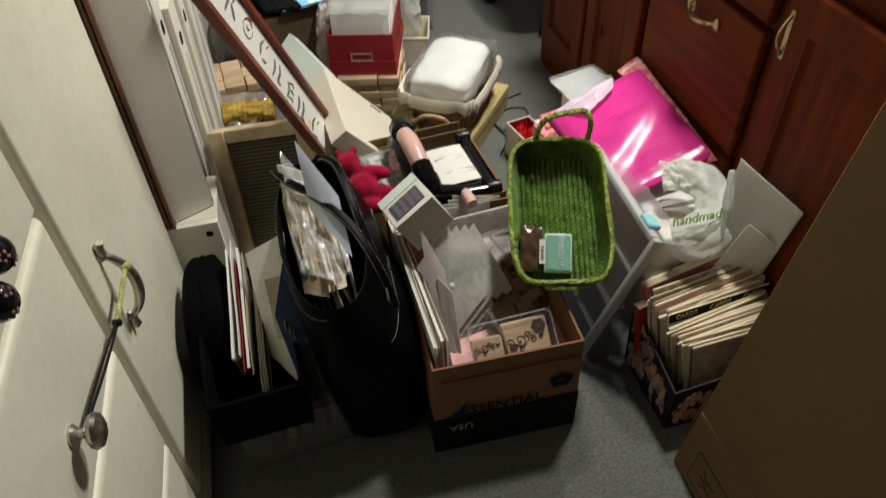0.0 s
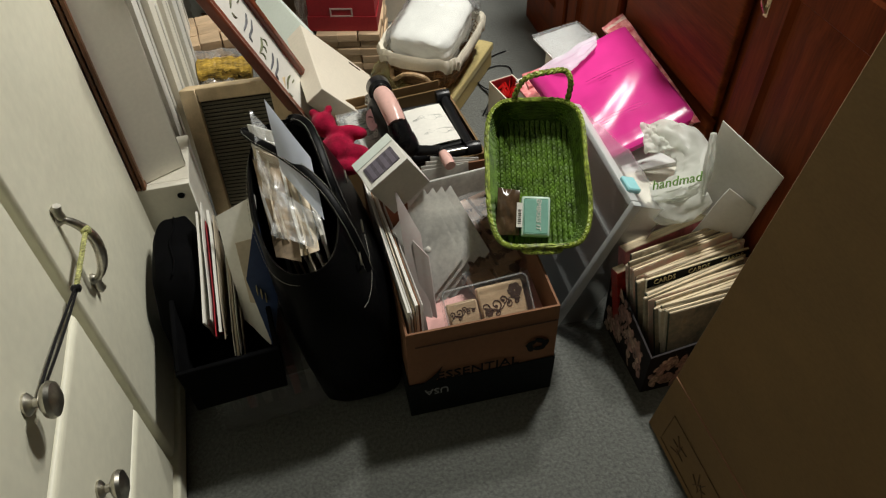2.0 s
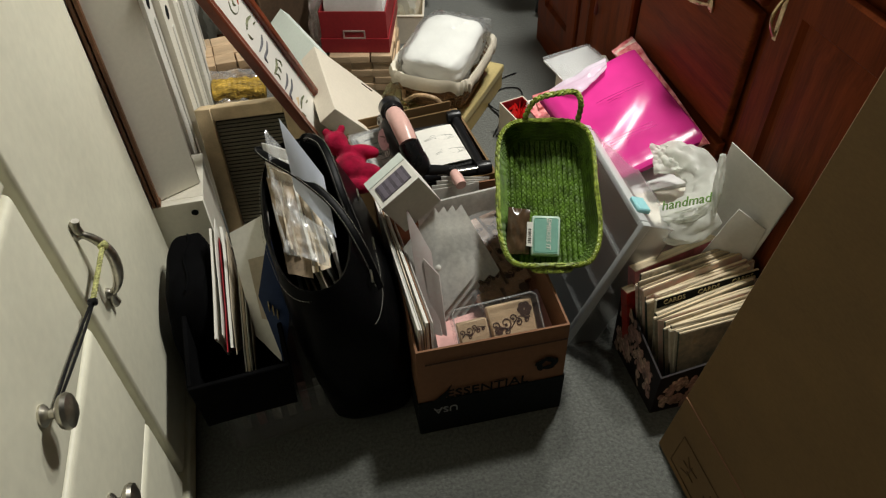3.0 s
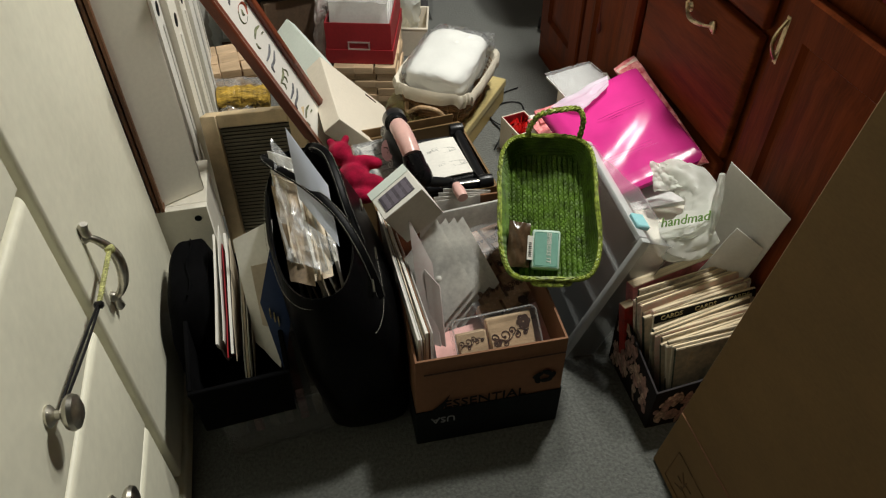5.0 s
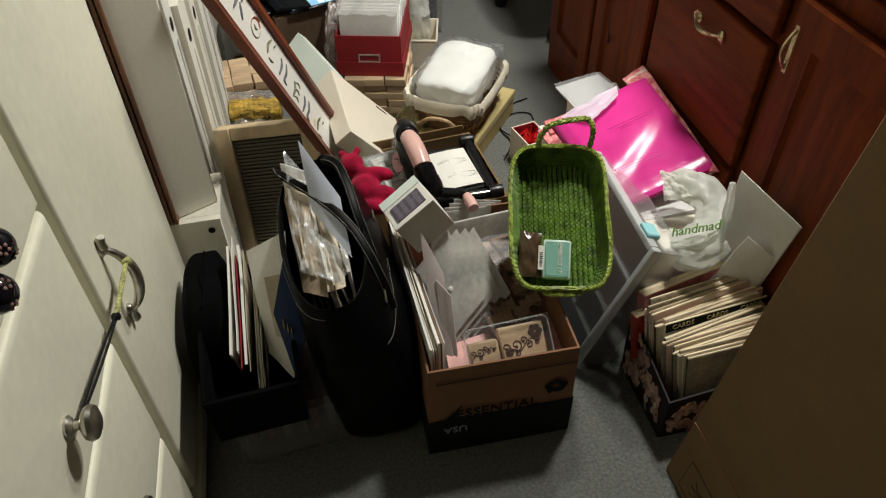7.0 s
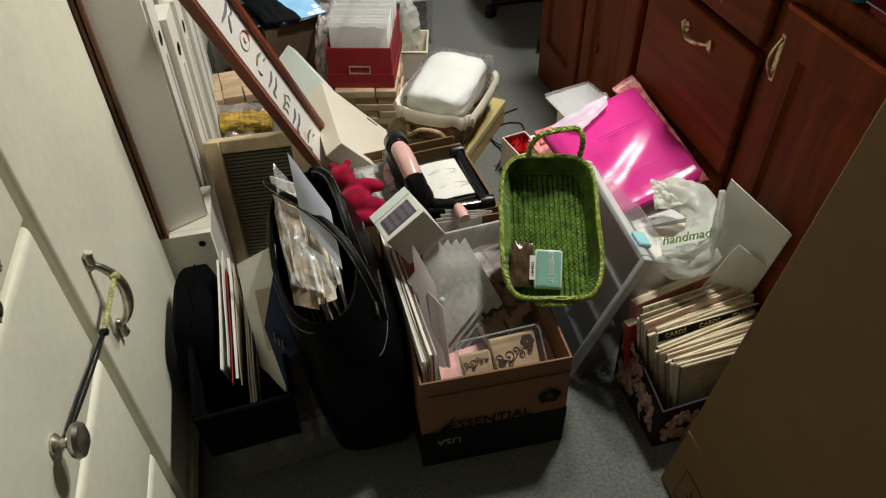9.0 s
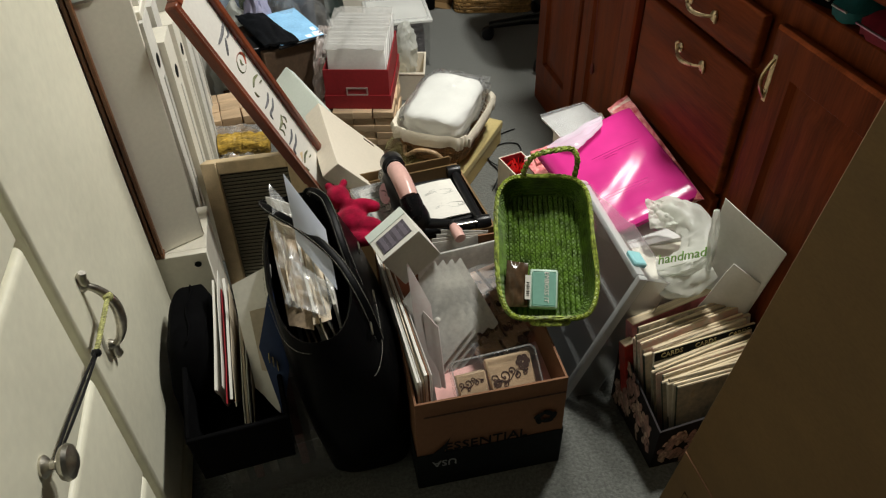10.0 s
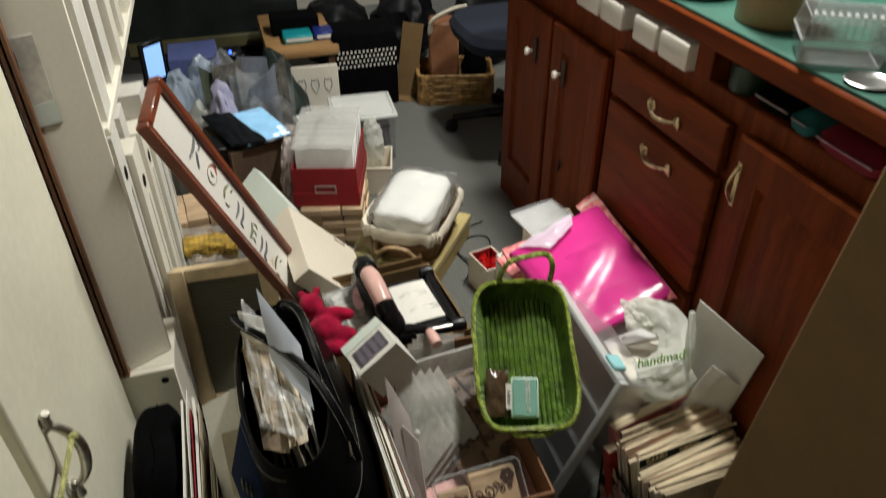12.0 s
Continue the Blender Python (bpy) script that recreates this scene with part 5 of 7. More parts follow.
for sx in (0.058,):
    part("latch", boxm((sx, Ho + 0.002, 0.012), (0.04, 0.012, 0.03), 0.003), mat("latch_teal", (0.3, 0.62, 0.66), 0.3, vary=0.05), org, "pale teal latch")
part("packed_cards", boxm((Lo / 2 + 0.02, Ho * 0.5, To * 0.6), (Lo * 0.8, Ho * 0.84, 0.01)), mat("print_grey", (0.16, 0.13, 0.115), 0.6, vary=0.35, scale=14, second=(0.03, 0.025, 0.025)), org)
part("packed_sheet", boxm((Lo / 2, Ho * 0.86, 0.014), (Lo - 0.04, 0.078, 0.006)), mat("print_floral", (0.50, 0.43, 0.38), 0.6, vary=0.3, scale=110, second=(0.22, 0.11, 0.09)), org)

# ---- pile with the pink folder ----
def plain_box(name, label, m, s, material, lid=None, group=""):
    t = thing(name, m, label, "box", group)
    part("body", boxm((0, 0, s[2] / 2), s, 0.003), material, t)
    if lid:
        part("lid", boxm((0, 0, s[2] - 0.012), (s[0] + 0.006, s[1] + 0.006, 0.03), 0.002), lid, t)
    return t


plain_box("white_storage_box", "white glossy card box under the papers", pose(0.868, 1.555, 0, 0, 0, 4), (0.225, 0.37, 0.20), board_white, paper)
plain_box("white_storage_box", "white glossy card box beside the counter", pose(0.895, 1.295, 0, 0, 0, 3), (0.17, 0.125, 0.27), board_white)
plain_box("small_white_box", "small white box against the counter", pose(0.905, 1.815, 0, 0, 0, -8), (0.13, 0.13, 0.27), board_white)
for k in range(5):
    x0, z0 = 0.004 * k, 0.206 + 0.009 * k
    slip("pattern_packet", "red and cream printed paper packet in the pile", [(0.775 - x0, 1.40 + 0.006 * k, z0), (0.968 + x0 * 0.3, 1.415 - 0.004 * k, z0 + 0.008 * k), (0.945 + x0 * 0.6, 1.725 + 0.004 * k, z0 + 0.014 * k), (0.745 - x0 * 2, 1.69 + 0.012 * k, z0)], (pattern_red, paper, pattern_red, paper_cream, pattern_red)[k], 0.006, "paper", 0.002, k, "pattern packets")
slip("white_card_packet", "glossy white card in a clear sleeve", [(0.785, 1.332, 0.262), (0.935, 1.326, 0.275), (0.955, 1.45, 0.288), (0.775, 1.46, 0.258)], mat("gloss_white", (0.74, 0.74, 0.73), 0.15, vary=0.04), 0.012, "card", 0.002)
pattern_cream = mat("pattern_cream", (0.7, 0.6, 0.5), 0.7, vary=0.2, scale=70, second=(0.5, 0.2, 0.2))
pf = thing("pink_folder_packet", pose(0, 0, 0), "shiny hot pink vinyl folder with papers inside, on the pile", "folder")
PQ = [(0.756, 1.356, 0.285), (0.983, 1.378, 0.345), (0.968, 1.716, 0.372), (0.722, 1.676, 0.300)]
def folder_swell(u, v):
    """A soft fold running aslant from the near corner, rounded edges, slight waves."""
    edge = min(1.0, 10 * min(u, 3 * (1 - u), v, 1 - v)) ** 0.5
    fold = 0.0046 * math.tanh((v - 0.47 * u - 0.14) / 0.078) * (1 - u ** 3)
    return edge * (0.013 + fold) - 0.004 + wob(u, v, 0.0010, 1.6, 11) + wob(u, v, 0.0004, 9, 3)


part("cover", sheet(B(), PQ, 0.011, 56, 56, folder_swell), pink_vinyl, pf)
flapq = [Vector(p) for p in ((0.738, 1.662, 0.326), (0.795, 1.604, 0.349), (0.872, 1.648, 0.372), (0.890, 1.696, 0.368))]
part("clear_flap", sheet(B(), flapq, 0.0015, 20, 16, lambda u, v: 0.003 + wob(u, v, 0.006, 4, 5)), mat("flap_film", (0.86, 0.74, 0.88), 0.08, vary=0.06, alpha=0.52, bump=0.3, fine=20), pf, "clear glossy flap")
PB = basis(Vector(PQ[0]).lerp(Vector(PQ[2]), 0.5) + Vector((0, 0, 0.0)), Vector(PQ[1]) - Vector(PQ[0]), Vector(PQ[3]) - Vector(PQ[0]))
print_pink = mat("print_pink", (0.56, 0.03, 0.26), 0.25)
for k in range(6):
    dx, dy, w = ((0.02, 0.035, 0.12), (0.03, 0.028, 0.09), (-0.03, -0.085, 0.12), (-0.025, -0.092, 0.1), (-0.02, -0.099, 0.11), (0.0, 0.02, 0.03))[k]
    part("print_bar", sheet(B(), [(dx - w / 2, dy - 0.0003, 0.024), (dx + w / 2, dy - 0.0003, 0.024), (dx + w / 2, dy + 0.0003, 0.024), (dx - w / 2, dy + 0.0003, 0.024)], 0.0008, 8, 1, lambda u, v: 0.002 * math.sin(u * 3)), print_pink, pf, at=PB)
for k in range(4):      # printed papers poking out beyond the folder, beside the counter
    slip("pattern_packet", "red and cream printed paper packet in the pile", [(0.945 + 0.006 * k, 1.372 + 0.006 * k, 0.314 + 0.005 * k), (0.988 - 0.003 * k, 1.382 - 0.008 * k, 0.330 + 0.006 * k), (0.989 - 0.004 * k, 1.772 - 0.020 * k, 0.372 + 0.004 * k), (0.93, 1.75 - 0.014 * k, 0.352 + 0.004 * k)], (pattern_red, pattern_cream, pattern_red, pattern_red)[k], 0.004, "paper", 0.004, 3 + k, "pattern packets")
ws = slip("clear_sleeved_card", "white card in a clear plastic sleeve on the small box", [(0.818, 1.735, 0.283), (0.946, 1.785, 0.292), (0.928, 1.885, 0.292), (0.80, 1.86, 0.284)], mat("gloss_white", (0.74, 0.74, 0.73), 0.15), 0.005, "card", 0.0015)
part("sleeve", sheet(B(), [(-0.06, -0.085, 0.006), (0.075, -0.032, 0.012), (0.056, 0.07, 0.012), (-0.078, 0.045, 0.007)], 0.001, 8, 8, lambda u, v: wob(u, v, 0.003, 4, 2)), clear_film, ws)
for k in range(2):
    part("print_bar", boxm((-0.02 + 0.01 * k, -0.045 - 0.008 * k, 0.0045), (0.05, 0.002, 0.002), 0, pose(0, 0, 0, 0, 0, 18)), grey_ink, ws)
slip("red_lace_packet", "packet of red and white printed trim", [(0.735, 1.70, 0.25), (0.83, 1.72, 0.262), (0.82, 1.775, 0.255), (0.74, 1.765, 0.245)], pattern_red, 0.012, "packet", 0.003)
plain_box("flat_card_box", "small flat white box under the trim packet", pose(0.782, 1.735, 0, 0, 0, 8), (0.10, 0.09, 0.235), paper)

# gift bow box and cord
rb = thing("bow_box", pose(0.768, 1.925, 0, 0, 0, 12), "small cream open box with red gift bows", "box")
part("body", tray(B(), 0.076, 0.10, 0.105, 0.003), cream_card, rb)
part("red_lining", tray(B(), 0.069, 0.093, 0.100, 0.002), red_card, rb, at=pose(0, 0, 0.004))
for k, (x, y, z) in enumerate(((-0.006, -0.018, 0.085), (0.008, 0.015, 0.080))):
    bow = B()
    for q in range(8):
        a = q * math.pi / 4 + k
        tube(bow, [(x, y, z), (x + 0.018 * math.cos(a), y + 0.018 * math.sin(a), z + 0.018), (x + 0.031 * math.cos(a), y + 0.031 * math.sin(a), z + 0.006), (x, y, z - 0.002)], 0.0075, 6, flat=0.2)
    part("bow", bow, red_shine, rb, "shiny red ribbon bow")
film = thing("clear_ornament_bag", pose(0.815, 1.895, 0.0), "clear plastic bag of ornaments beside the bow box", "plastic bag")
blob = B()
bmesh.ops.create_icosphere(blob, subdivisions=4, radius=0.05)
for v in blob.verts:
    d = 1 + 0.25 * noise.noise(v.co * 40) + 0.2 * noise.noise(v.co * 18)
    v.co = Vector((v.co.x * d * 0.8, v.co.y * d * 0.9, (v.co.z + 0.05) * d * 1.35))
part("film", blob, clear_film, film)
for k in range(3):
    part("bauble", lathe(B(), [(0.001, -0.018), (0.012, -0.014), (0.018, 0), (0.012, 0.014), (0.001, 0.018)], 14, pose(0.012 * (k - 1), 0.02 * (k - 1), 0.03 + 0.035 * k)), (tin_metal, gold_card, tin_metal)[k], film)
cd = B()
tube(cd, smooth_path([(0.70, 1.95, 0.004), (0.745, 2.03, 0.004), (0.735, 2.11, 0.004), (0.79, 2.18, 0.004), (0.85, 2.17, 0.004), (0.835, 2.10, 0.004), (0.76, 2.06, 0.006), (0.73, 2.14, 0.008), (0.80, 2.23, 0.004), (0.87, 2.26, 0.004)], 8), 0.0020, 6)
tagged(part("power_cord", cd, black_plastic), "thin black power cord lying in loops on the carpet", "cord")

# ---- magazine box ----
mb = thing("floral_magazine_box", pose(0.862, 1.077, 0, 0, 0, 0), "black box printed with dusty pink flowers, holding magazines", "box")
mbb = tray(B(), 0.250, 0.185, 0.166, 0.004, 0.004)
for v in mbb.verts:      # the rim dips at the open corner
    if v.co.z > 0.1 and v.co.x < 0 and v.co.y < 0:
        v.co.z -= 0.040
part("body", mbb, flower_black, mb)
flower_blush = mat("flower_blush", (0.52, 0.36, 0.27), 0.5, vary=0.35, scale=60)
random.seed(7)
for k in range(84):     # blotchy blossoms and petals printed over the box, drawn out upwards
    side = k % 2
    cx, cz = random.uniform(-0.105, 0.105) if side else random.uniform(-0.075, 0.075), random.uniform(0.016, 0.148)
    if cx < -0.03 and cz > 0.10 and side or (not side and cx > 0.02 and cz > 0.10):
        cz -= 0.05
    bmp = B()
    for q in range(random.choice((4, 5, 6))):
        a, r = random.uniform(0, 6.28), random.uniform(0.002, 0.012)
        px, pz = cx + r * math.cos(a), min(max(cz + 1.4 * r * math.sin(a), 0.014), 0.152)
        lathe(bmp, [(0.0005, 0), (0.0125, 0.0002), (0.0105, 0.0006 + 0.00008 * q), (0.0005, 0.0008 + 0.00008 * q)], 9, pose(px, pz, 0, 0, 0, random.uniform(-35, 35)) @ Matrix.Diagonal((random.uniform(0.25, 0.6), random.uniform(0.6, 1.35), 1, 1)))
    base = pose(0, -0.0935, 0, 90 + 1.4, 0, 0) if side else pose(-0.126, 0, 0, 90, 0, -90) @ pose(0, 0, 0, 1.4, 0, 0)
    part("printed_flower", bmp, flower_pink if k % 3 else flower_blush, mb, at=base)
mag_cols = [(0.62, 0.55, 0.46), (0.12, 0.13, 0.11), (0.70, 0.66, 0.58), (0.62, 0.56, 0.44), (0.5, 0.40, 0.28), (0.30, 0.28, 0.22), (0.68, 0.62, 0.52), (0.52, 0.30, 0.24)]
spine_dark = mat("spine_dark", (0.04, 0.06, 0.04), 0.4, vary=0.3, scale=30)
page = mat("page_edges", (0.80, 0.665, 0.45), 0.8, vary=0.16, scale=5, fine=900, stretch=(1, 60, 1), each=0.2)
y = 0.984
random.seed(21)
NM = 23
for k in range(NM):
    t = k / (NM - 1)
    th = random.choice((0.004, 0.0045, 0.006, 0.0075, 0.005, 0.0045))
    hgt = 0.180 + 0.036 * t + (0.012 if k > 13 else 0) + random.uniform(-0.007, 0.007)
    wdt = 0.222 + random.uniform(-0.018, 0.006)
    if k in (11, 12, 13):
        hgt, wdt = 0.208 + 0.002 * (k - 11), 0.222
    xo, cover_k = 0.026 * (1 - t) ** 1.5 - 0.012 + random.uniform(-0.007, 0.007), random.randrange(8)
    if k < 5:
        cover_k = (1, 5, 1, 5, 1)[k]
    label_k, cat_k = "used craft magazine standing upright in the floral box", "magazine"
    cov = mat("magazine_cover_%d" % cover_k, mag_cols[cover_k], 0.3, vary=0.5, scale=34, second=mag_cols[(cover_k * 3 + 1) % 8])
    if k == NM - 1:
        th, hgt, wdt, xo, cov, label_k, cat_k = 0.022, 0.222, 0.226, -0.014, mat("cover_rose", (0.55, 0.16, 0.17), 0.35, vary=0.3, scale=25), "thick book with a rose pink cover in the box", "book"
    if k == NM - 2:
        th, hgt, wdt, xo, cov, label_k, cat_k = 0.020, 0.192, 0.185, -0.048, mat("cover_red", (0.42, 0.025, 0.012), 0.35, vary=0.25, scale=30), "thick paperback with a red spine in the floral box", "book"
    mg = thing("magazine" if cat_k == "magazine" else "paperback_book", pose(0.882 + xo, y + th / 2, 0.008, -14 + 4 * t, -4 + random.uniform(-2.4, 2.4), 2 + 7 * t + random.uniform(-2.5, 2.5)), label_k, cat_k, "magazines in the box")
    y += th + random.uniform(0.0003, 0.0016)
    part("page_block", boxm((0.001, 0, hgt / 2 + 0.012), (wdt, th - 0.0008, hgt), 0.0004), page, mg)
    for s_ in (-1, 1):
        part("cover", sheet(B(), [(-wdt / 2, s_ * (th / 2 - 0.0001), 0.012), (wdt / 2, s_ * (th / 2 - 0.0001), 0.012), (wdt / 2, s_ * (th / 2 + 0.0003), hgt + 0.011), (-wdt / 2, s_ * (th / 2 + 0.0003), hgt + 0.010)], 0.0005, 4, 4), cov, mg)
    part("spine", boxm((-wdt / 2, 0, hgt / 2 + 0.0115), (0.0010, th, hgt - 0.001)), cov if k % 2 or cat_k == "book" else spine_dark, mg)
    if k == 11:
        for xq in (-0.074, 0.0, 0.074):
            lettering("CARDS", 0.0150, gold_card, mg, pose(xq, -th / 2 - 0.0022, hgt - 0.002, 90, 0, 0))
        part("title_band", boxm((0, -th / 2 - 0.0013, hgt + 0.002), (wdt, 0.0008, 0.019)), ink_black, mg)
    if k == NM - 6:
        lettering("WI", 0.014, ink_black, mg, pose(-0.078, -th / 2 - 0.0012, hgt - 0.003, 90, 0, 0))
for lb_, q, off in (("large white card folder standing behind the magazines", [(0.90, 1.225, 0.10), (0.985, 1.165, 0.10), (0.975, 1.097, 0.420), (0.932, 1.238, 0.448)], 0.006),):
    fo = slip("white_folder", lb_, q, folder_white, 0.003, "folder", 0.004, off * 900)
    c = sum((Vector(p) for p in q), Vector()) / 4
    part("back_leaf", sheet(B(), [Vector(p) - c + Vector((off, off * 0.5, -0.006 if p[2] > 0.2 else 0)) for p in q], 0.002, 5, 5, lambda u, v: wob(u, v, 0.003, 2, off * 700)), folder_white, fo)
slip("white_card", "bent white card tucked in front of the large folder", [(0.885, 1.180, 0.20), (0.972, 1.140, 0.20), (0.972, 1.122, 0.322), (0.925, 1.155, 0.358)], folder_white, 0.002, "card", 0.005, 5.0)
# ---- white shopping bag ----
SO = Vector((0.852, 1.235, 0.275))
sb2 = thing("white_plastic_bag", Matrix.Translation(SO), "crumpled thin white plastic bag with green lettering", "plastic bag")


def bag_roll(pts, radii, seed, flat=0.42):
    """Thin film gathered along a path: long pleats, sharp creases, fine wrinkles."""
    path = smooth_path([Vector(p) - SO for p in pts], 14)
    n = len(path)
    bm, rings, side = B(), [], None
    for i, p in enumerate(path):
        d = (path[min(i + 1, n - 1)] - path[max(i - 1, 0)]).normalized()
        side = d.orthogonal().normalized() if side is None else (side - d * side.dot(d)).normalized()
        other = d.cross(side)
        u = i / (n - 1) * (len(radii) - 1)
        k = min(int(u), len(radii) - 2)
        r = radii[k] + (radii[k + 1] - radii[k]) * (u - k)
        ring = []
        for j in range(44):
            a = 2 * math.pi * j / 44
            q = Vector((1.5 * math.cos(a), 1.5 * math.sin(a), i * 0.05 + seed * 3))
            f = 1 + 0.55 * (0.22 - abs(noise.noise(q))) + 0.22 * (0.2 - abs(noise.noise(q * 2.3)))
            ring.append(p + r * f * (math.cos(a) * side + flat * math.sin(a) * other))
        rings.append(ring)
    loft(bm, rings, True, True)
    return crinkle(bm, 0.0032, 17, seed)


part("gathered_body", bag_roll([(0.862, 1.362, 0.345), (0.885, 1.340, 0.350), (0.910, 1.305, 0.348), (0.914, 1.262, 0.342), (0.892, 1.222, 0.335), (0.855, 1.212, 0.322), (0.815, 1.228, 0.305)], [0.010, 0.030, 0.036, 0.033, 0.034, 0.036, 0.022], 1.0), bag_white, sb2)
part("lower_fold", bag_roll([(0.812, 1.205, 0.302), (0.828, 1.180, 0.300), (0.862, 1.172, 0.312), (0.895, 1.165, 0.335)], [0.018, 0.030, 0.026, 0.012], 4.0), bag_white, sb2)
part("handle_loop", bag_roll([(0.884, 1.165, 0.338), (0.893, 1.185, 0.365), (0.904, 1.208, 0.395), (0.912, 1.228, 0.430)], [0.012, 0.014, 0.017, 0.012], 9.0, 0.4), bag_white, sb2)
part("torn_edge", crinkle(foil(B(), [Vector(p) - SO for p in ((0.842, 1.318, 0.330), (0.905, 1.290, 0.350), (0.900, 1.350, 0.365), (0.850, 1.372, 0.362))], 0.008, 26, 26, 0.0008, 4, 3.0), 0.004, 34, 2.0), bag_white, sb2)
lettering("handmade", 0.025, olive_text, sb2, basis(Vector((0.846, 1.192, 0.352)) - SO, (0.92, -0.22, 0.22), (0.05, 0.6, 0.78)), shear=0.3, depth=0.003)

# ---- gold box with the lined basket ----
gx = thing("gold_flat_box", pose(0.604, 2.148, 0, 0, 0, -38), "flat gold and cream gift box on the carpet", "box")
part("base", boxm((0, 0, 0.03), (0.25, 0.325, 0.06), 0.002), gold_side, gx)
part("lid", boxm((0, 0, 0.068), (0.257, 0.332, 0.026), 0.003), gold_card, gx)
wbk = thing("lined_wicker_basket", pose(0.599, 2.124, 0.082, 0, 0, -34), "rectangular wicker basket with a cream cloth liner", "basket")
for k in range(8):
    u = k / 7
    bmr = B()
    ring = superring(0, 0, 0.006 + 0.085 * u, 0.088 + 0.026 * u, 0.112 + 0.028 * u, 72, 0.42)
    for ph in (0, math.pi):
        tube(bmr, [(x * (1 + 0.02 * math.sin(i * math.pi / 2 + ph + k * math.pi)), y * (1 + 0.02 * math.sin(i * math.pi / 2 + ph + k * math.pi)), z) for i, (x, y, z) in enumerate(ring)], 0.0052, 5, True)
    part("wicker_weave", bmr, wicker, wbk)
part("base", loft(B(), [superring(0, 0, 0.001, 0.088, 0.112, 36, 0.42), superring(0, 0, 0.012, 0.09, 0.114, 36, 0.42)], True, True), wicker, wbk)
for k in range(18):
    a = 2 * math.pi * k / 18
    c, s = math.cos(a), math.sin(a)
    x, y = math.copysign(abs(c) ** 0.42, c), math.copysign(abs(s) ** 0.42, s)
    part("stake", tube(B(), [(0.09 * x, 0.114 * y, 0.004), (0.118 * x, 0.144 * y, 0.095)], 0.004, 6), wicker, wbk)
lin_rings = []
for z, rx, ry, amp in ((0.080, 0.123, 0.150, 0.010), (0.090, 0.126, 0.153, 0.008), (0.108, 0.127, 0.154, 0.005), (0.119, 0.122, 0.149, 0.004), (0.112, 0.113, 0.139, 0.004), (0.05, 0.095, 0.12, 0.0)):
    ring = superring(0, 0, z, rx, ry, 120, 0.36)
    lin_rings.append([(x * (1 + amp * 2 * math.sin(j * 1.25 + 2 * math.sin(j * 0.3))), y * (1 + amp * 2 * math.sin(j * 1.25 + 2 * math.sin(j * 0.3))), zz + amp * 0.6 * math.sin(j * 0.55)) for j, (x, y, zz) in enumerate(ring)])
part("cloth_liner", loft(B(), lin_rings, False, False), linen, wbk, "gathered cream cloth liner")
part("side_handle", tube(B(), smooth_path([(-0.075, -0.135, 0.055), (-0.06, -0.158, 0.04), (-0.02, -0.168, 0.07), (0.03, -0.165, 0.07), (0.06, -0.155, 0.04), (0.068, -0.14, 0.05)], 6), 0.006, 8), mat("cane_pale", (0.5, 0.33, 0.18), 0.5, vary=0.2, scale=60), wbk, "pale cane side handle")
fill = thing("wrapped_batting", pose(0.603, 2.131, 0.170, 4, 0, -34), "pillow of white batting in clear plastic in the basket", "batting")
pb = B()
bmesh.ops.create_cube(pb, size=2.0)
bmesh.ops.subdivide_edges(pb, edges=pb.edges[:], cuts=18, use_grid_fill=True)
pb2 = pb.copy()
for film_on, q in ((False, pb), (True, pb2)):
    for v in q.verts:
        p = v.co.copy()
        p = p / (abs(p.x) ** 6 + abs(p.y) ** 6 + abs(p.z) ** 6) ** (1 / 6)
        f = noise.noise(p * 2.2 + Vector((5, 0, 0))) * 0.05 + noise.noise(p * 9) * 0.015
        k = 1 + f + (0.085 if film_on else 0)
        zt = p.z * 0.036 * k + 0.026 + 0.010 * (1 - p.x * p.x) * (1 if p.z > 0 else 0)
        v.co = Vector((p.x * 0.092 * k - 0.006, p.y * 0.122 * k + 0.006, zt))
    crinkle(q, 0.005 if film_on else 0.0015, 26 if film_on else 16, 3.0)
    part("film" if film_on else "pad", q, film_mat("film_white", haze=0.10, gloss=0.8, bump=0.5, scale=30) if film_on else batting, fill)
part("film_end", crinkle(foil(B(), [(-0.10, 0.115, 0.03), (0.10, 0.115, 0.03), (0.095, 0.148, 0.058), (-0.085, 0.148, 0.062)], 0.02, 26, 20, 0.0008, 4, 8.0), 0.006, 30, 5.0), film_mat("film_white"), fill, "crinkled clear film end")

yf = thing("yellow_cellophane", pose(0.452, 2.078, 0.083, 0, 0, -34), "crumpled pale yellow cellophane lying on the gold box", "cellophane")
yfb = foil(B(), [(-0.055, -0.055, 0.012), (0.045, -0.06, 0.010), (0.050, 0.065, 0.016), (-0.05, 0.07, 0.018)], 0.014, 26, 26, 0.0008, 3.5, 7.0, 0.02)
part("film", crinkle(yfb, 0.004, 24, 3.0), film_mat("film_yellow", (0.72, 0.66, 0.30), 0.15, 0.35, 0.5, 0.4, 30), yf)

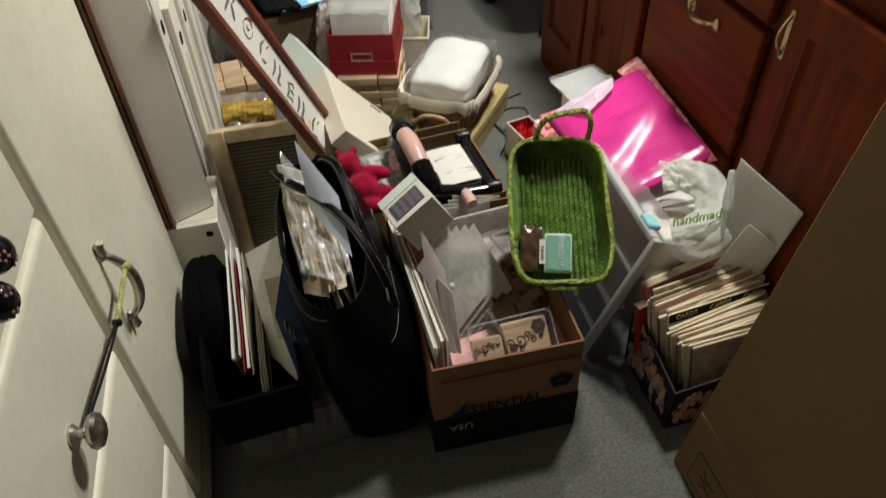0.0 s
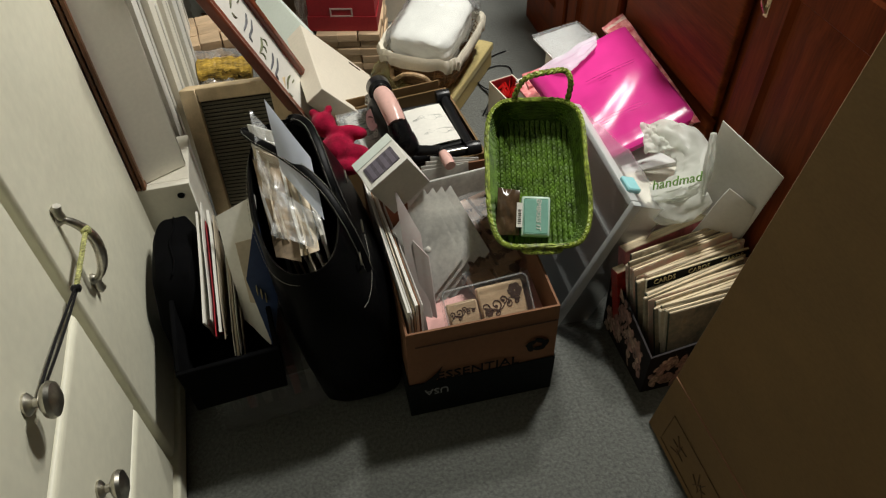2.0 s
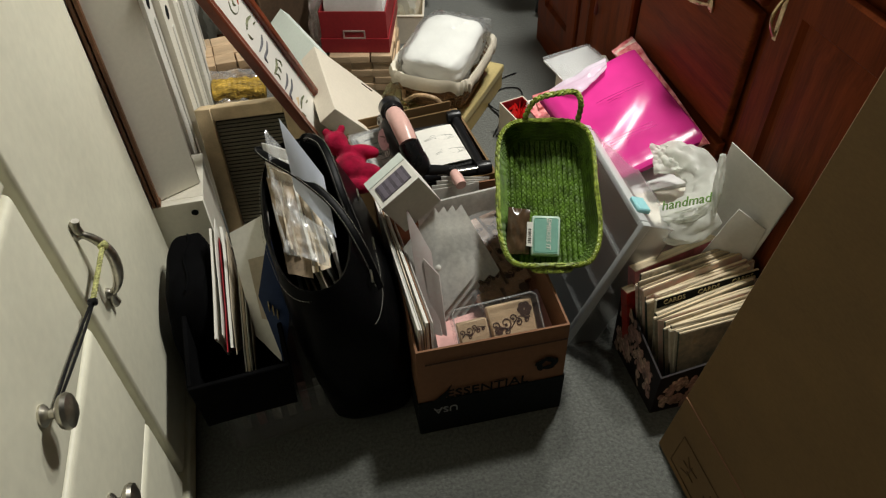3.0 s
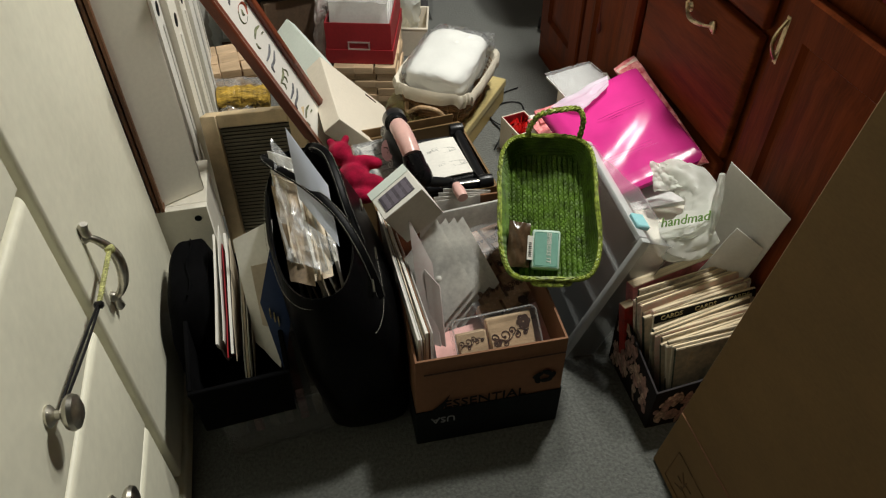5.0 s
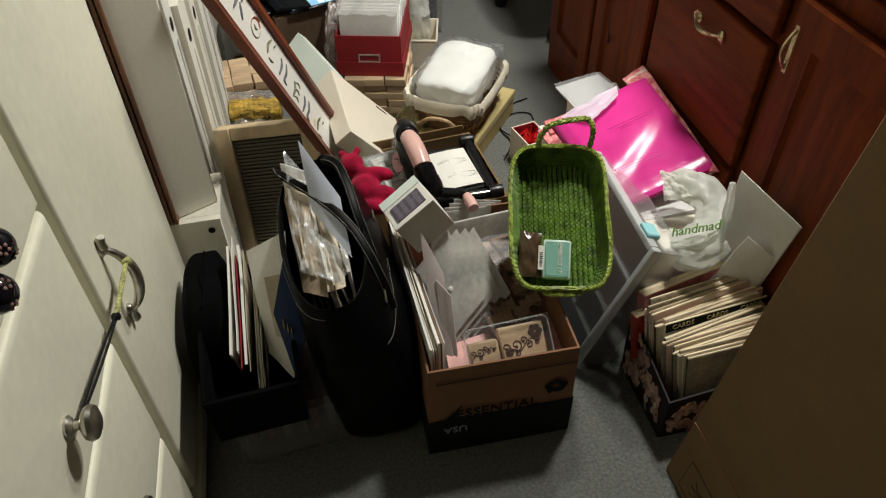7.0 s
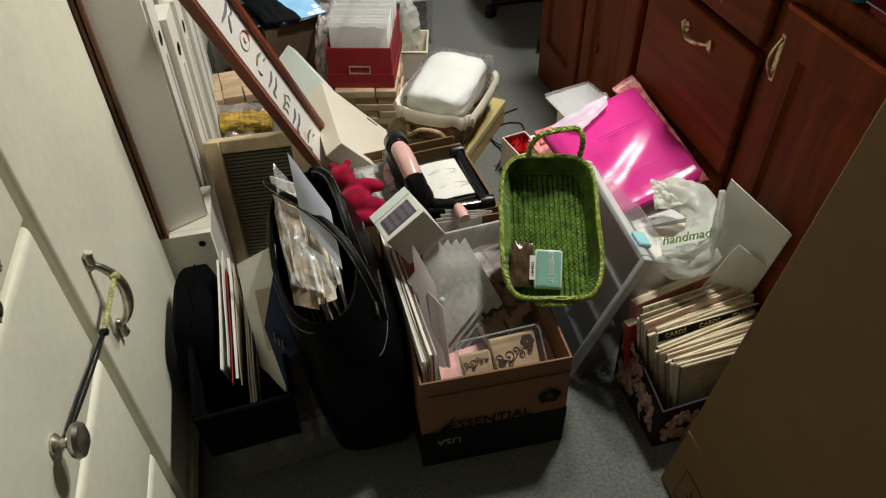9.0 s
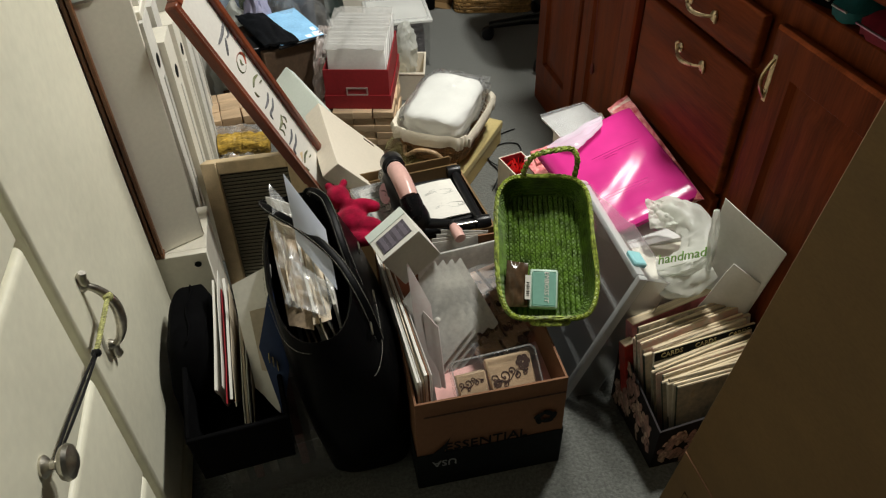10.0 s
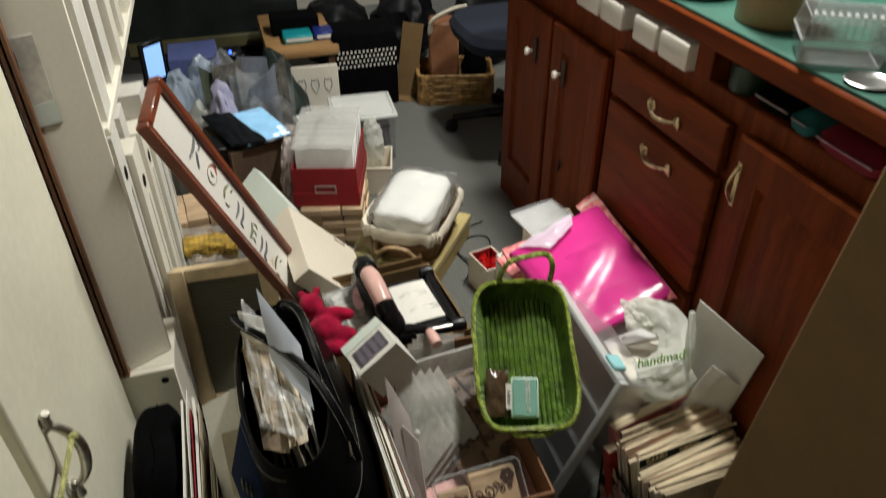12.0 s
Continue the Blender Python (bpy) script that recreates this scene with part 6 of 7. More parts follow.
# ---- wooden stamps under the red file box ----
def stamp_stack(x0, y0, z0, cols, rows, layers, rot, parent_label, jit=0.003, size=(0.055, 0.05, 0.024)):
    t = thing("stamp_stack", pose(x0, y0, z0, 0, 0, rot), parent_label, "stamp stack")
    src = part("wood_block", boxm((0, 0, 0), (size[0] - 0.002, size[1] - 0.002, size[2] - 0.001), 0.0015), maple, t, at=pose(0, 0, size[2] / 2))
    for l in range(layers):
        for i in range(cols):
            for j in range(rows):
                m = pose((i - (cols - 1) / 2) * size[0] + random.uniform(-jit, jit) * (l % 2 + 0.5), (j - (rows - 1) / 2) * size[1] + random.uniform(-jit, jit), size[2] * (l + 0.5), 0, 0, random.uniform(-2, 2))
                if l == i == j == 0:
                    src.matrix_basis = m
                else:
                    shared("wood_block", src, t, m)
    return t


stamp_stack(0.404, 2.392, 0, 3, 3, 6, -14, "stack of pale wooden mounted stamps under the red box", 0.006, (0.066, 0.090, 0.024))
rf = thing("red_file_box", pose(0.402, 2.42, 0.1455, 0, 0, -16), "dark red card file box with a metal label holder", "file box")
part("lower_lid", tray(B(), 0.205, 0.285, 0.045, 0.003), red_card, rf)
part("body", tray(B(), 0.197, 0.277, 0.125, 0.003), red_card, rf, at=pose(0, 0, 0.004))
lh = B()
for c, s in (((0, 0, 0.011), (0.066, 0.003, 0.004)), ((0, 0, -0.011), (0.066, 0.003, 0.004)), ((-0.031, 0, 0), (0.004, 0.003, 0.02)), ((0.031, 0, 0), (0.004, 0.003, 0.02))):
    box(lh, c, s)
lhp = part("label_holder", lh, mat("holder_pale", (0.62, 0.5, 0.46), 0.35, metal=0.5), rf, "metal label holder", at=pose(0, -0.141, 0.058))
part("label_card", boxm((0, 0.001, 0), (0.058, 0.001, 0.018)), red_card, lhp)
cardsrc = None
for k in range(16):
    m = pose(random.uniform(-0.004, 0.004), -0.12 + 0.0155 * k, 0.006 + random.uniform(-0.008, 0.006), -10 + random.uniform(-3, 3), 0, random.uniform(-1.5, 1.5))
    if cardsrc is None:
        cardsrc = part("index_card", boxm((0, 0, 0.095), (0.178, 0.0135, 0.185), 0.002), mat("sleeve_card", (0.76, 0.76, 0.74), 0.35, vary=0.06, scale=8, each=0.1), rf, "white sleeved cards", at=m)
        part("print_bar", boxm((0.055, -0.0052, 0.135), (0.03, 0.0012, 0.003)), grey_ink, cardsrc)
    else:
        shared("index_card", cardsrc, rf, m)

FBM = pose(0.402, 2.42, 0.1455, 0, 0, -16)
fw = thing("clear_plastic_wrap", FBM, "thin crumpled clear plastic draped over the filed cards", "plastic wrap")
part("film", foil(B(), [(-0.092, -0.135, 0.192), (0.092, -0.135, 0.192), (0.094, 0.13, 0.212), (-0.094, 0.13, 0.212)], 0.007, 30, 30, 0.0008, 4.5, 2.0, 0.006), film_mat("film_milk", (0.72, 0.71, 0.68), 0.25, 0.24, 0.4, 0.4, 30), fw)
fw = thing("clear_plastic_bag", FBM, "crumpled clear pinkish plastic bag beside the file box", "plastic bag", "clear bags")
part("film", crinkle(foil(B(), [(-0.155, -0.10, -0.02), (-0.108, -0.12, 0.0), (-0.107, 0.09, 0.165), (-0.15, 0.10, 0.16)], 0.016, 22, 26, 0.0008, 4, 6.0, 0.02), 0.006, 26, 3.0), film_mat("film_blush", (0.70, 0.60, 0.56), 0.2, 0.30, 0.5, 0.4, 30), fw)

# ---- cream open box and mint lid ----
cbx = thing("cream_open_box", basis((0.232, 1.99, 0.346), (0.644, 0.093, -0.76), (0.057, -0.996, -0.074)), "cream cardboard box with a slot handle, tipped on its edge", "box")
part("box_body", boxm((0.125, 0.131, 0.026), (0.25, 0.262, 0.052), 0.0015), cream_card, cbx)
part("slot", boxm((0.184, 0.018, -0.0008), (0.04, 0.005, 0.0016)), ink_brown, cbx, "dark hand slot")
ml = thing("mint_box_lid", basis((0.165, 2.28, 0.315), (0.29, -0.957, 0.007), (-0.707, -0.219, -0.672)), "pale mint card box lid resting behind the cream box", "box lid")
lidb = tray(B(), 0.27, 0.104, 0.03, 0.003)
part("lid", lidb, card_mint, ml, at=pose(0.135, 0.052, 0.0))
plain_box("brown_carton", "plain carton supporting the tipped boxes", pose(0.222, 1.80, 0, 0, 0, -4), (0.10, 0.14, 0.15), kraft_dark)

# ---- wood stamp pile with bags, by the letter board ----
stamp_stack(-0.025, 2.345, 0, 3, 3, 7, 6, "stack of wooden mounted stamps in plastic bags", size=(0.06, 0.055, 0.026))
yl = thing("yellow_foil_roll", pose(0.012, 2.150, 0.155, 0, 0, -6), "roll of crinkled yellow ribbon in clear plastic", "ribbon roll")
rollb = B()
lathe(rollb, [(0.002, -0.072)] + [(0.029 + 0.001 * math.sin(q * 2.1), -0.071 + 0.0047 * q) for q in range(31)] + [(0.002, 0.072)], 40, pose(0, 0, 0.005, 0, 90, 0))
for v in rollb.verts:
    v.co += Vector((0, 1, 1)) * 0.009 * noise.noise(Vector((v.co.x * 40, v.co.y * 160, v.co.z * 160)))
part("roll", rollb, yellow_foil, yl)
stamp_stack(0.01, 2.17, 0, 2, 2, 4, -3, "low stack of wooden stamps under the ribbon roll", size=(0.06, 0.05, 0.024))
for k, (quad, sd) in enumerate((([(-0.10, 2.09, 0.09), (0.075, 2.08, 0.08), (0.07, 2.2, 0.19), (-0.1, 2.2, 0.2)], 1), ([(-0.13, 2.13, 0.03), (-0.06, 2.07, 0.03), (-0.065, 2.20, 0.24), (-0.12, 2.25, 0.25)], 2))):
    fb = thing("clear_plastic_bag", pose(0, 0, 0), "crinkled clear plastic bag around craft supplies", "plastic bag", "clear bags")
    part("film", foil(B(), quad, 0.02, 16, 16, 0.0008, 5, sd, 0.02), clear_film, fb)
slip("tall_packet", "tall cream printed packet standing beside the stamps", [(-0.125, 2.19, 0.02), (-0.075, 2.16, 0.02), (-0.072, 2.21, 0.235), (-0.11, 2.235, 0.235)], paper_cream, 0.012, "packet", 0.002)

# ---- on and under the worktop ----
ct = 0.9035
def round_tin(name, label, m, r, h, body_mat, lid_mat=None, cat="tin"):
    t = thing(name, m, label, cat)
    part("body", lathe(B(), [(0.002, 0), (r * 0.97, 0), (r, 0.004), (r, h - 0.004), (r * 0.97, h), (0.002, h)], 36), body_mat, t)
    if lid_mat:
        part("lid", lathe(B(), [(0.002, 0), (r * 1.03, 0), (r * 1.03, 0.016), (r * 0.98, 0.02), (0.002, 0.02)], 36, pose(0, 0, h - 0.008)), lid_mat, t)
    return t


round_tin("tan_canister", "large tan cylindrical canister on the counter", pose(1.105, 1.435, ct), 0.066, 0.16, mat("tan_tin", (0.34, 0.22, 0.1), 0.35, vary=0.1), None, "canister")
round_tin("green_dish", "shallow dark green and silver dish on the counter", pose(1.085, 1.63, ct), 0.07, 0.035, mat("dish_green", (0.02, 0.08, 0.06), 0.25, vary=0.1), tin_metal, "dish")
clam = thing("clear_clamshell", pose(1.073, 1.245, ct, 0, 0, 57), "clear ribbed plastic clamshell box on the teal mat", "plastic box")
part("tray_half", tray(B(), 0.085, 0.115, 0.038, 0.0015, 0.005), glass, clam)
part("lid_half", tray(B(), 0.082, 0.112, 0.032, 0.0015, 0.006), glass, clam, at=pose(0, 0, 0.074, 180, 0, 0))
part("lip", tube(B(), [(-0.049, -0.063, 0.040), (0.049, -0.063, 0.040), (0.049, 0.063, 0.040), (-0.049, 0.063, 0.040)], 0.003, 6, closed=True), milky, clam, "clear moulded lip")
for zc, w, d in ((0.003, 0.040, 0.055), (0.073, 0.041, 0.056)):
    part("moulded_edge", tube(B(), [(-w, -d, zc), (w, -d, zc), (w, d, zc), (-w, d, zc)], 0.0018, 6, closed=True), milky, clam)
for sx in (-1, 1):
    for sy in (-1, 1):
        part("corner_edge", tube(B(), [(sx * 0.041, sy * 0.056, 0.003), (sx * 0.048, sy * 0.062, 0.039), (sx * 0.042, sy * 0.057, 0.073)], 0.0016, 6), milky, clam)
for k in range(10):
    part("rib", tube(B(), [(-0.048, -0.052 + 0.0115 * k, 0.043), (-0.046, -0.052 + 0.0115 * k, 0.058), (-0.041, -0.051 + 0.0113 * k, 0.075), (-0.028, -0.051 + 0.0113 * k, 0.077)], 0.0028, 6), milky, clam)
foilt = thing("silver_dish", pose(1.045, 1.142, ct), "thin shiny silver dish lying on the counter", "dish")
part("disc", lathe(B(), [(0.002, 0.002), (0.028, 0.002), (0.034, 0.006), (0.036, 0.005), (0.030, 0.0), (0.002, 0.0)], 28), tin_metal, foilt)
gl = thing("glass_tumbler", pose(1.105, 1.115, ct), "clear glass tumbler on the counter edge", "glass")
part("cup", lathe(B(), [(0.002, 0), (0.03, 0), (0.036, 0.11), (0.034, 0.11), (0.028, 0.006), (0.002, 0.006)], 28), glass, gl)
for k, (y0, y1) in enumerate(((1.505, 1.608), (1.622, 1.712), (1.762, 1.862), (1.872, 1.985), (2.07, 2.17), (2.185, 2.29))):
    t = thing("white_block_box", pose(1.06, (y0 + y1) / 2, 0.7905), "small white box pushed into the slot under the counter", "box", "white boxes in the slot")
    part("body", boxm((0, 0, 0.0265), (0.135, y1 - y0, 0.053), 0.006, None, 2), porcelain, t)
round_tin("green_tin", "dark green tin in the slot under the counter", pose(1.06, 1.40, 0.7905), 0.036, 0.048, mat("tin_dark_green", (0.015, 0.035, 0.02), 0.3), None, "tin")
for nm, lb, y0, y1, h, mt, x in (("black_case", "black fabric case in the slot under the counter", 1.25, 1.355, 0.032, black_cloth, 1.085), ("teal_pouch", "teal pouch in the slot under the counter", 1.195, 1.25, 0.038, mat("teal_cloth", (0.01, 0.12, 0.13), 0.7, vary=0.2), 1.075), ("red_pouch", "dark red pouch in the slot under the counter", 1.05, 1.185, 0.034, mat("crimson_cloth", (0.2, 0.004, 0.02), 0.7, vary=0.2), 1.07)):
    t = thing(nm, pose(x, (y0 + y1) / 2, 0.7905), lb, "pouch")
    bm = loft(B(), [superring(0, 0, 0.001, 0.05, (y1 - y0) / 2, 28, 0.5), superring(0, 0, h * 0.5, 0.053, (y1 - y0) / 2 + 0.003, 28, 0.5), superring(0, 0, h * 0.9, 0.04, (y1 - y0) / 2 - 0.01, 28, 0.6, (0.1, 0.06)), superring(0, 0, h, 0.02, (y1 - y0) / 4, 28, 0.8)], True, True)
    part("cloth", crinkle(bm, 0.003, 40, y0), mt, t)
    part("zip", tube(B(), [(-0.054, -(y1 - y0) / 2 + 0.01, h * 0.5), (-0.056, 0, h * 0.52), (-0.054, (y1 - y0) / 2 - 0.01, h * 0.5)], 0.002, 6), tin_metal, t)

# ---- far end of the room ----
plain_box("brown_carton", "brown carton under the lit tablet", pose(0.165, 2.62, 0, 0, 0, 20), (0.22, 0.24, 0.275), mat("carton_dim", (0.12, 0.075, 0.045), 0.8, vary=0.15))
LM = basis((0.160, 2.468, 0.292), (0.128, 0.042, 0.0), (-0.08, 0.2, 0.0))
lap = thing("tablet_computer", LM, "black tablet lying on a carton, its screen lit pale blue", "tablet")
part("shell", boxm((0.075, 0.135, -0.006), (0.165, 0.27, 0.012), 0.004), black_plastic, lap)
part("screen", boxm((0.078, 0.133, 0.0008), (0.148, 0.25, 0.0016)), mat("screen_lit", (0.24, 0.46, 0.66), 0.2, vary=0.25, scale=14, second=(0.16, 0.34, 0.52), emit=0.55), lap, "lit pale blue screen")
for k, (x, y, w, h) in enumerate(((0.134, 0.026, 0.026, 0.030), (0.104, 0.022, 0.018, 0.018), (0.136, 0.066, 0.014, 0.026))):
    part("screen_tile", boxm((x, y, 0.002), (w, h, 0.0008)), mat("screen_white", (0.72, 0.86, 0.95), 0.2, vary=0.05, emit=0.8), lap, "white lit tile")
cloth = thing("black_cloth_pouch", LM @ pose(0.022, 0.135, 0.002), "black cloth pouch lying across the tablet", "pouch")
part("cloth", sheet(B(), [(-0.07, -0.12, 0.004), (0.035, -0.145, 0.004), (0.015, 0.14, 0.004), (-0.07, 0.15, 0.004)], 0.008, 22, 26, lambda u, v: 0.016 * (math.sin(math.pi * u) * math.sin(math.pi * v)) ** 0.6 + abs(wob(u, v, 0.010, 3.5, 4))), mat("pouch_cloth", (0.007, 0.008, 0.010), 0.8, vary=0.3, scale=40, spec=0.15), cloth)
plain_box("black_small_box", "small black box beside the tablet", pose(0.055, 2.54, 0.10, 0, 0, 8), (0.13, 0.10, 0.185), black_plastic)
plain_box("brown_carton", "low brown carton holding the black box", pose(0.03, 2.56, 0, 0, 0, 4), (0.17, 0.18, 0.10), kraft_dark)
mon = thing("tablet_screen", basis((-0.115, 2.95, 0.36), (0.75, 0.66, 0), (0, -0.1, 1)), "small lit tablet screen propped among the clutter", "tablet")
part("shell", boxm((0, 0.07, 0.012), (0.10, 0.15, 0.012), 0.004), black_plastic, mon)
part("screen", boxm((0, 0.07, 0.0188), (0.07, 0.12, 0.001)), mat("screen_glow", (0.30, 0.55, 1.0), 0.3, vary=0.05, emit=0.7), mon, "pale blue lit screen")
part("prop", boxm((0, -0.175, 0.0), (0.08, 0.34, 0.06), 0.006), black_plastic, mon)

cl = thing("clear_storage_bin", pose(0.19, 2.87, 0.0, 0, 0, -6), "tall clear plastic bin stuffed with cellophane packets", "storage bin")
part("bin_wall", tray(B(), 0.30, 0.20, 0.36, 0.003, 0.012), clear_hard, cl)
random.seed(5)
for k in range(9):
    x, y = random.uniform(-0.1, 0.1), random.uniform(-0.06, 0.06)
    part("packet", sheet(B(), [(x - 0.05, y - 0.02, 0.05), (x + 0.05, y + 0.01, 0.05), (x + 0.055, y + 0.03, 0.36 + random.uniform(-0.05, 0.07)), (x - 0.045, y - 0.01, 0.37 + random.uniform(-0.05, 0.07))], 0.006, 6, 6, lambda u, v: wob(u, v, 0.015, 3, x * 50)), (mat("slate_card", (0.16, 0.18, 0.22), 0.5, vary=0.2), clear_film, dim_grey, clear_film, mat("sage_cloth", (0.10, 0.12, 0.08), 0.8))[k % 5], cl)
# the blue screen light on two of these bags is in their film tint
for k, (x, y, z, s, mt) in enumerate(((0.02, 2.78, 0.33, 0.05, bag_white), (-0.03, 2.66, 0.25, 0.055, bag_white), (0.10, 2.76, 0.40, 0.045, mat("lilac_film", (0.5, 0.48, 0.66), 0.25, vary=0.1, alpha=0.8)), (0.20, 2.76, 0.33, 0.055, clear_film), (0.29, 2.80, 0.30, 0.05, clear_film), (-0.035, 2.90, 0.40, 0.055, film_mat("bag_blue_lit", (0.62, 0.74, 0.88), 0.15, 0.45, 0.5, 0.4, 30)), (0.045, 3.02, 0.40, 0.06, film_mat("bag_blue_lit")), (0.12, 2.98, 0.43, 0.05, clear_film))):
    t = thing("crumpled_bag", pose(x, y, 0), "crumpled pale plastic bag in the heap", "plastic bag", "heap of bags")
    bm = B()
    bmesh.ops.create_icosphere(bm, subdivisions=4, radius=1.0, matrix=Matrix.Translation((0, 0, z / 2)) @ Matrix.Diagonal((s, s, z / 2, 1)))
    part("film", crinkle(bm, 0.016, 22, k * 3.1), mt, t)
plain_box("paper_carton_low", "low white carton with papers by the bookshelf", pose(-0.03, 2.78, 0, 0, 0, 3), (0.2, 0.22, 0.24), paper)
bx = plain_box("blue_storage_box", "blue-violet plastic box on a pile", pose(0.01, 3.32, 0.0, 0, 0, 2), (0.19, 0.2, 0.33), blue_soft)
part("led_light", lathe(B(), [(0.001, 0), (0.007, 0.001), (0.007, 0.004), (0.001, 0.006)], 12, pose(0.14, -0.10, 0.335, 60, 0, 0)), mat("led_blue", (0.02, 0.07, 1.0), 0.4, emit=6.0), bx, "small bright blue indicator light")
part("router", boxm((0.14, -0.06, 0.31), (0.09, 0.09, 0.05), 0.01), black_plastic, bx)
pan = thing("dark_screen_panel", pose(0.10, 3.93, 0.0), "large dark flat panel with an olive lower frame", "screen")
part("panel", boxm((0, 0, 0.42), (0.80, 0.04, 0.62), 0.006), mat("panel_dark", (0.018, 0.022, 0.021), 0.25, vary=0.2), pan)
part("lower_frame", boxm((0, -0.026, 0.16), (0.80, 0.03, 0.06), 0.004), mat("frame_olive", (0.10, 0.09, 0.04), 0.5, vary=0.2), pan)
part("foot_rail", boxm((0, 0, 0.055), (0.5, 0.2, 0.11), 0.01), black_plastic, pan)
coat = B()
loft(coat, [superring(0.33, 3.10, 0.002, 0.07, 0.1, 40, 0.7), superring(0.335, 3.10, 0.08, 0.085, 0.12, 40, 0.7), superring(0.33, 3.12, 0.16, 0.085, 0.12, 40, 0.7), superring(0.32, 3.16, 0.23, 0.07, 0.1, 40, 0.8), superring(0.31, 3.2, 0.29, 0.045, 0.07, 40, 0.9), superring(0.30, 3.22, 0.33, 0.015, 0.03, 40, 1)], True, True)
tagged(part("dark_green_sack", crinkle(coat, 0.02, 12, 4), mat("sack_green", (0.012, 0.022, 0.018), 0.5, vary=0.3)), "slumped dark green plastic sack beside the low table", "sack")
lt = thing("low_oak_table", pose(0.445, 3.55, 0), "low oak side table with a thick rounded top", "table")
part("tabletop", boxm((0, 0, 0.275), (0.30, 0.52, 0.045), 0.012, None, 2), oak, lt)
for x in (-0.12, 0.12):
    for y in (-0.22, 0.22):
        part("leg", boxm((x, y, 0.126), (0.04, 0.04, 0.252), 0.004), walnut, lt)
for nm, lb, c, s, mt in (("teal_binder", "teal binder lying on the oak table", (0.435, 3.40, 0.2985), (0.12, 0.1, 0.032), mat("teal_bright", (0.01, 0.32, 0.36), 0.4)), ("blue_binder", "deep blue binder lying on the oak table", (0.545, 3.41, 0.2985), (0.08, 0.1, 0.032), mat("blue_deep", (0.015, 0.03, 0.2), 0.4)), ("black_binder", "black binder stacked on the table", (0.44, 3.52, 0.2985), (0.20, 0.12, 0.075), black_cloth)):
    t = thing(nm, pose(*c), lb, "binder")
    part("cover", boxm((0, 0, s[2] / 2), s, 0.004), mt, t)
    if nm != "black_binder":
        part("page_block", boxm((0.004, -0.003, s[2] / 2), (s[0] - 0.01, s[1], s[2] * 0.4)), paper, t)
pp = thing("printed_packet", pose(0.462, 3.13, 0.085, -4, 0, -3), "white packet with faint grey printed drawings", "packet")
part("card", boxm((0, 0, 0.095), (0.185, 0.02, 0.19), 0.003), mat("ivory_card", (0.62, 0.58, 0.5), 0.6, vary=0.06), pp)
for k in range(3):
    part("printed_motif", tube(B(), [(-0.055 + 0.052 * k + 0.016 * math.cos(a), -0.0108, 0.115 + 0.028 * math.sin(a) * (1 + 0.3 * math.sin(3 * a))) for a in (0, 0.8, 1.6, 2.4, 3.2, 4.0, 4.8, 5.6)], 0.0022, 5, closed=True), grey_ink, pp)
plain_box("white_carton", "flat white carton under the printed packet", pose(0.46, 3.14, 0), (0.24, 0.14, 0.085), paper)
lid_haze = film_mat("lid_haze", (0.82, 0.83, 0.80), 0.3, 0.62, 0.3, 0.04, 14)
for k, (x, y, w, d, h, r) in enumerate(((0.60, 2.90, 0.22, 0.20, 0.185, -4), (0.45, 2.84, 0.19, 0.2, 0.16, 4), (0.62, 3.06, 0.2, 0.14, 0.10, 0))):
    t = thing("lidded_clear_box", pose(x, y, 0, 0, 0, r), "clear plastic box with a frosted white lid", "storage box", "lidded clear boxes")
    part("box_wall", tray(B(), w, d, h - 0.01, 0.003, 0.004), clear_hard, t)
    part("lid", boxm((0, 0, h - 0.004), (w + 0.025, d + 0.025, 0.014), 0.004), lid_haze, t)
    part("packed_paper", boxm((0, 0, h * 0.4), (w * 0.85, d * 0.85, h * 0.7), 0.004), (grey_print, paper, paper_cream)[k], t)
    part("lid_rim", tube(B(), [(-w / 2, -d / 2, h + 0.004), (w / 2, -d / 2, h + 0.004), (w / 2, d / 2, h + 0.004), (-w / 2, d / 2, h + 0.004)], 0.005, 6, closed=True), milky, t)
wc = thing("white_crate", pose(0.575, 2.625, 0, 0, 0, -14), "small cream plastic crate behind the red file box", "crate")
part("shell", tray(B(), 0.13, 0.15, 0.105, 0.004, 0.006), cream_card, wc)
part("rim", tube(B(), [(-0.07, -0.08, 0.105), (0.07, -0.08, 0.105), (0.07, 0.08, 0.105), (-0.07, 0.08, 0.105)], 0.005, 6, closed=True), cream_card, wc)
t = thing("crumpled_bag", pose(0.595, 2.70, 0), "crumpled white plastic bag draped by the crate", "plastic bag", "heap of bags")
bm = B()
bmesh.ops.create_icosphere(bm, subdivisions=4, radius=1.0, matrix=Matrix.Translation((0, 0, 0.11)) @ Matrix.Diagonal((0.035, 0.05, 0.11, 1)))
part("film", crinkle(bm, 0.012, 26, 6.6), bag_white, t)
t = thing("clear_plastic_bag", pose(0.31, 2.52, 0), "crinkled clear plastic bag around craft supplies", "plastic bag", "clear bags")
bm = B()
bmesh.ops.create_icosphere(bm, subdivisions=4, radius=1.0, matrix=Matrix.Translation((0, 0, 0.12)) @ Matrix.Diagonal((0.06, 0.07, 0.12, 1)))
part("film", crinkle(bm, 0.016, 24, 2.2), clear_film, t)

tote2 = thing("dotted_black_box", pose(0.71, 3.40, 0, 0, 0, -2), "black fabric box with a white dotted band", "fabric box")
part("body", boxm((0, 0, 0.165), (0.27, 0.2, 0.33), 0.012, None, 2), black_cloth, tote2)
dot = None
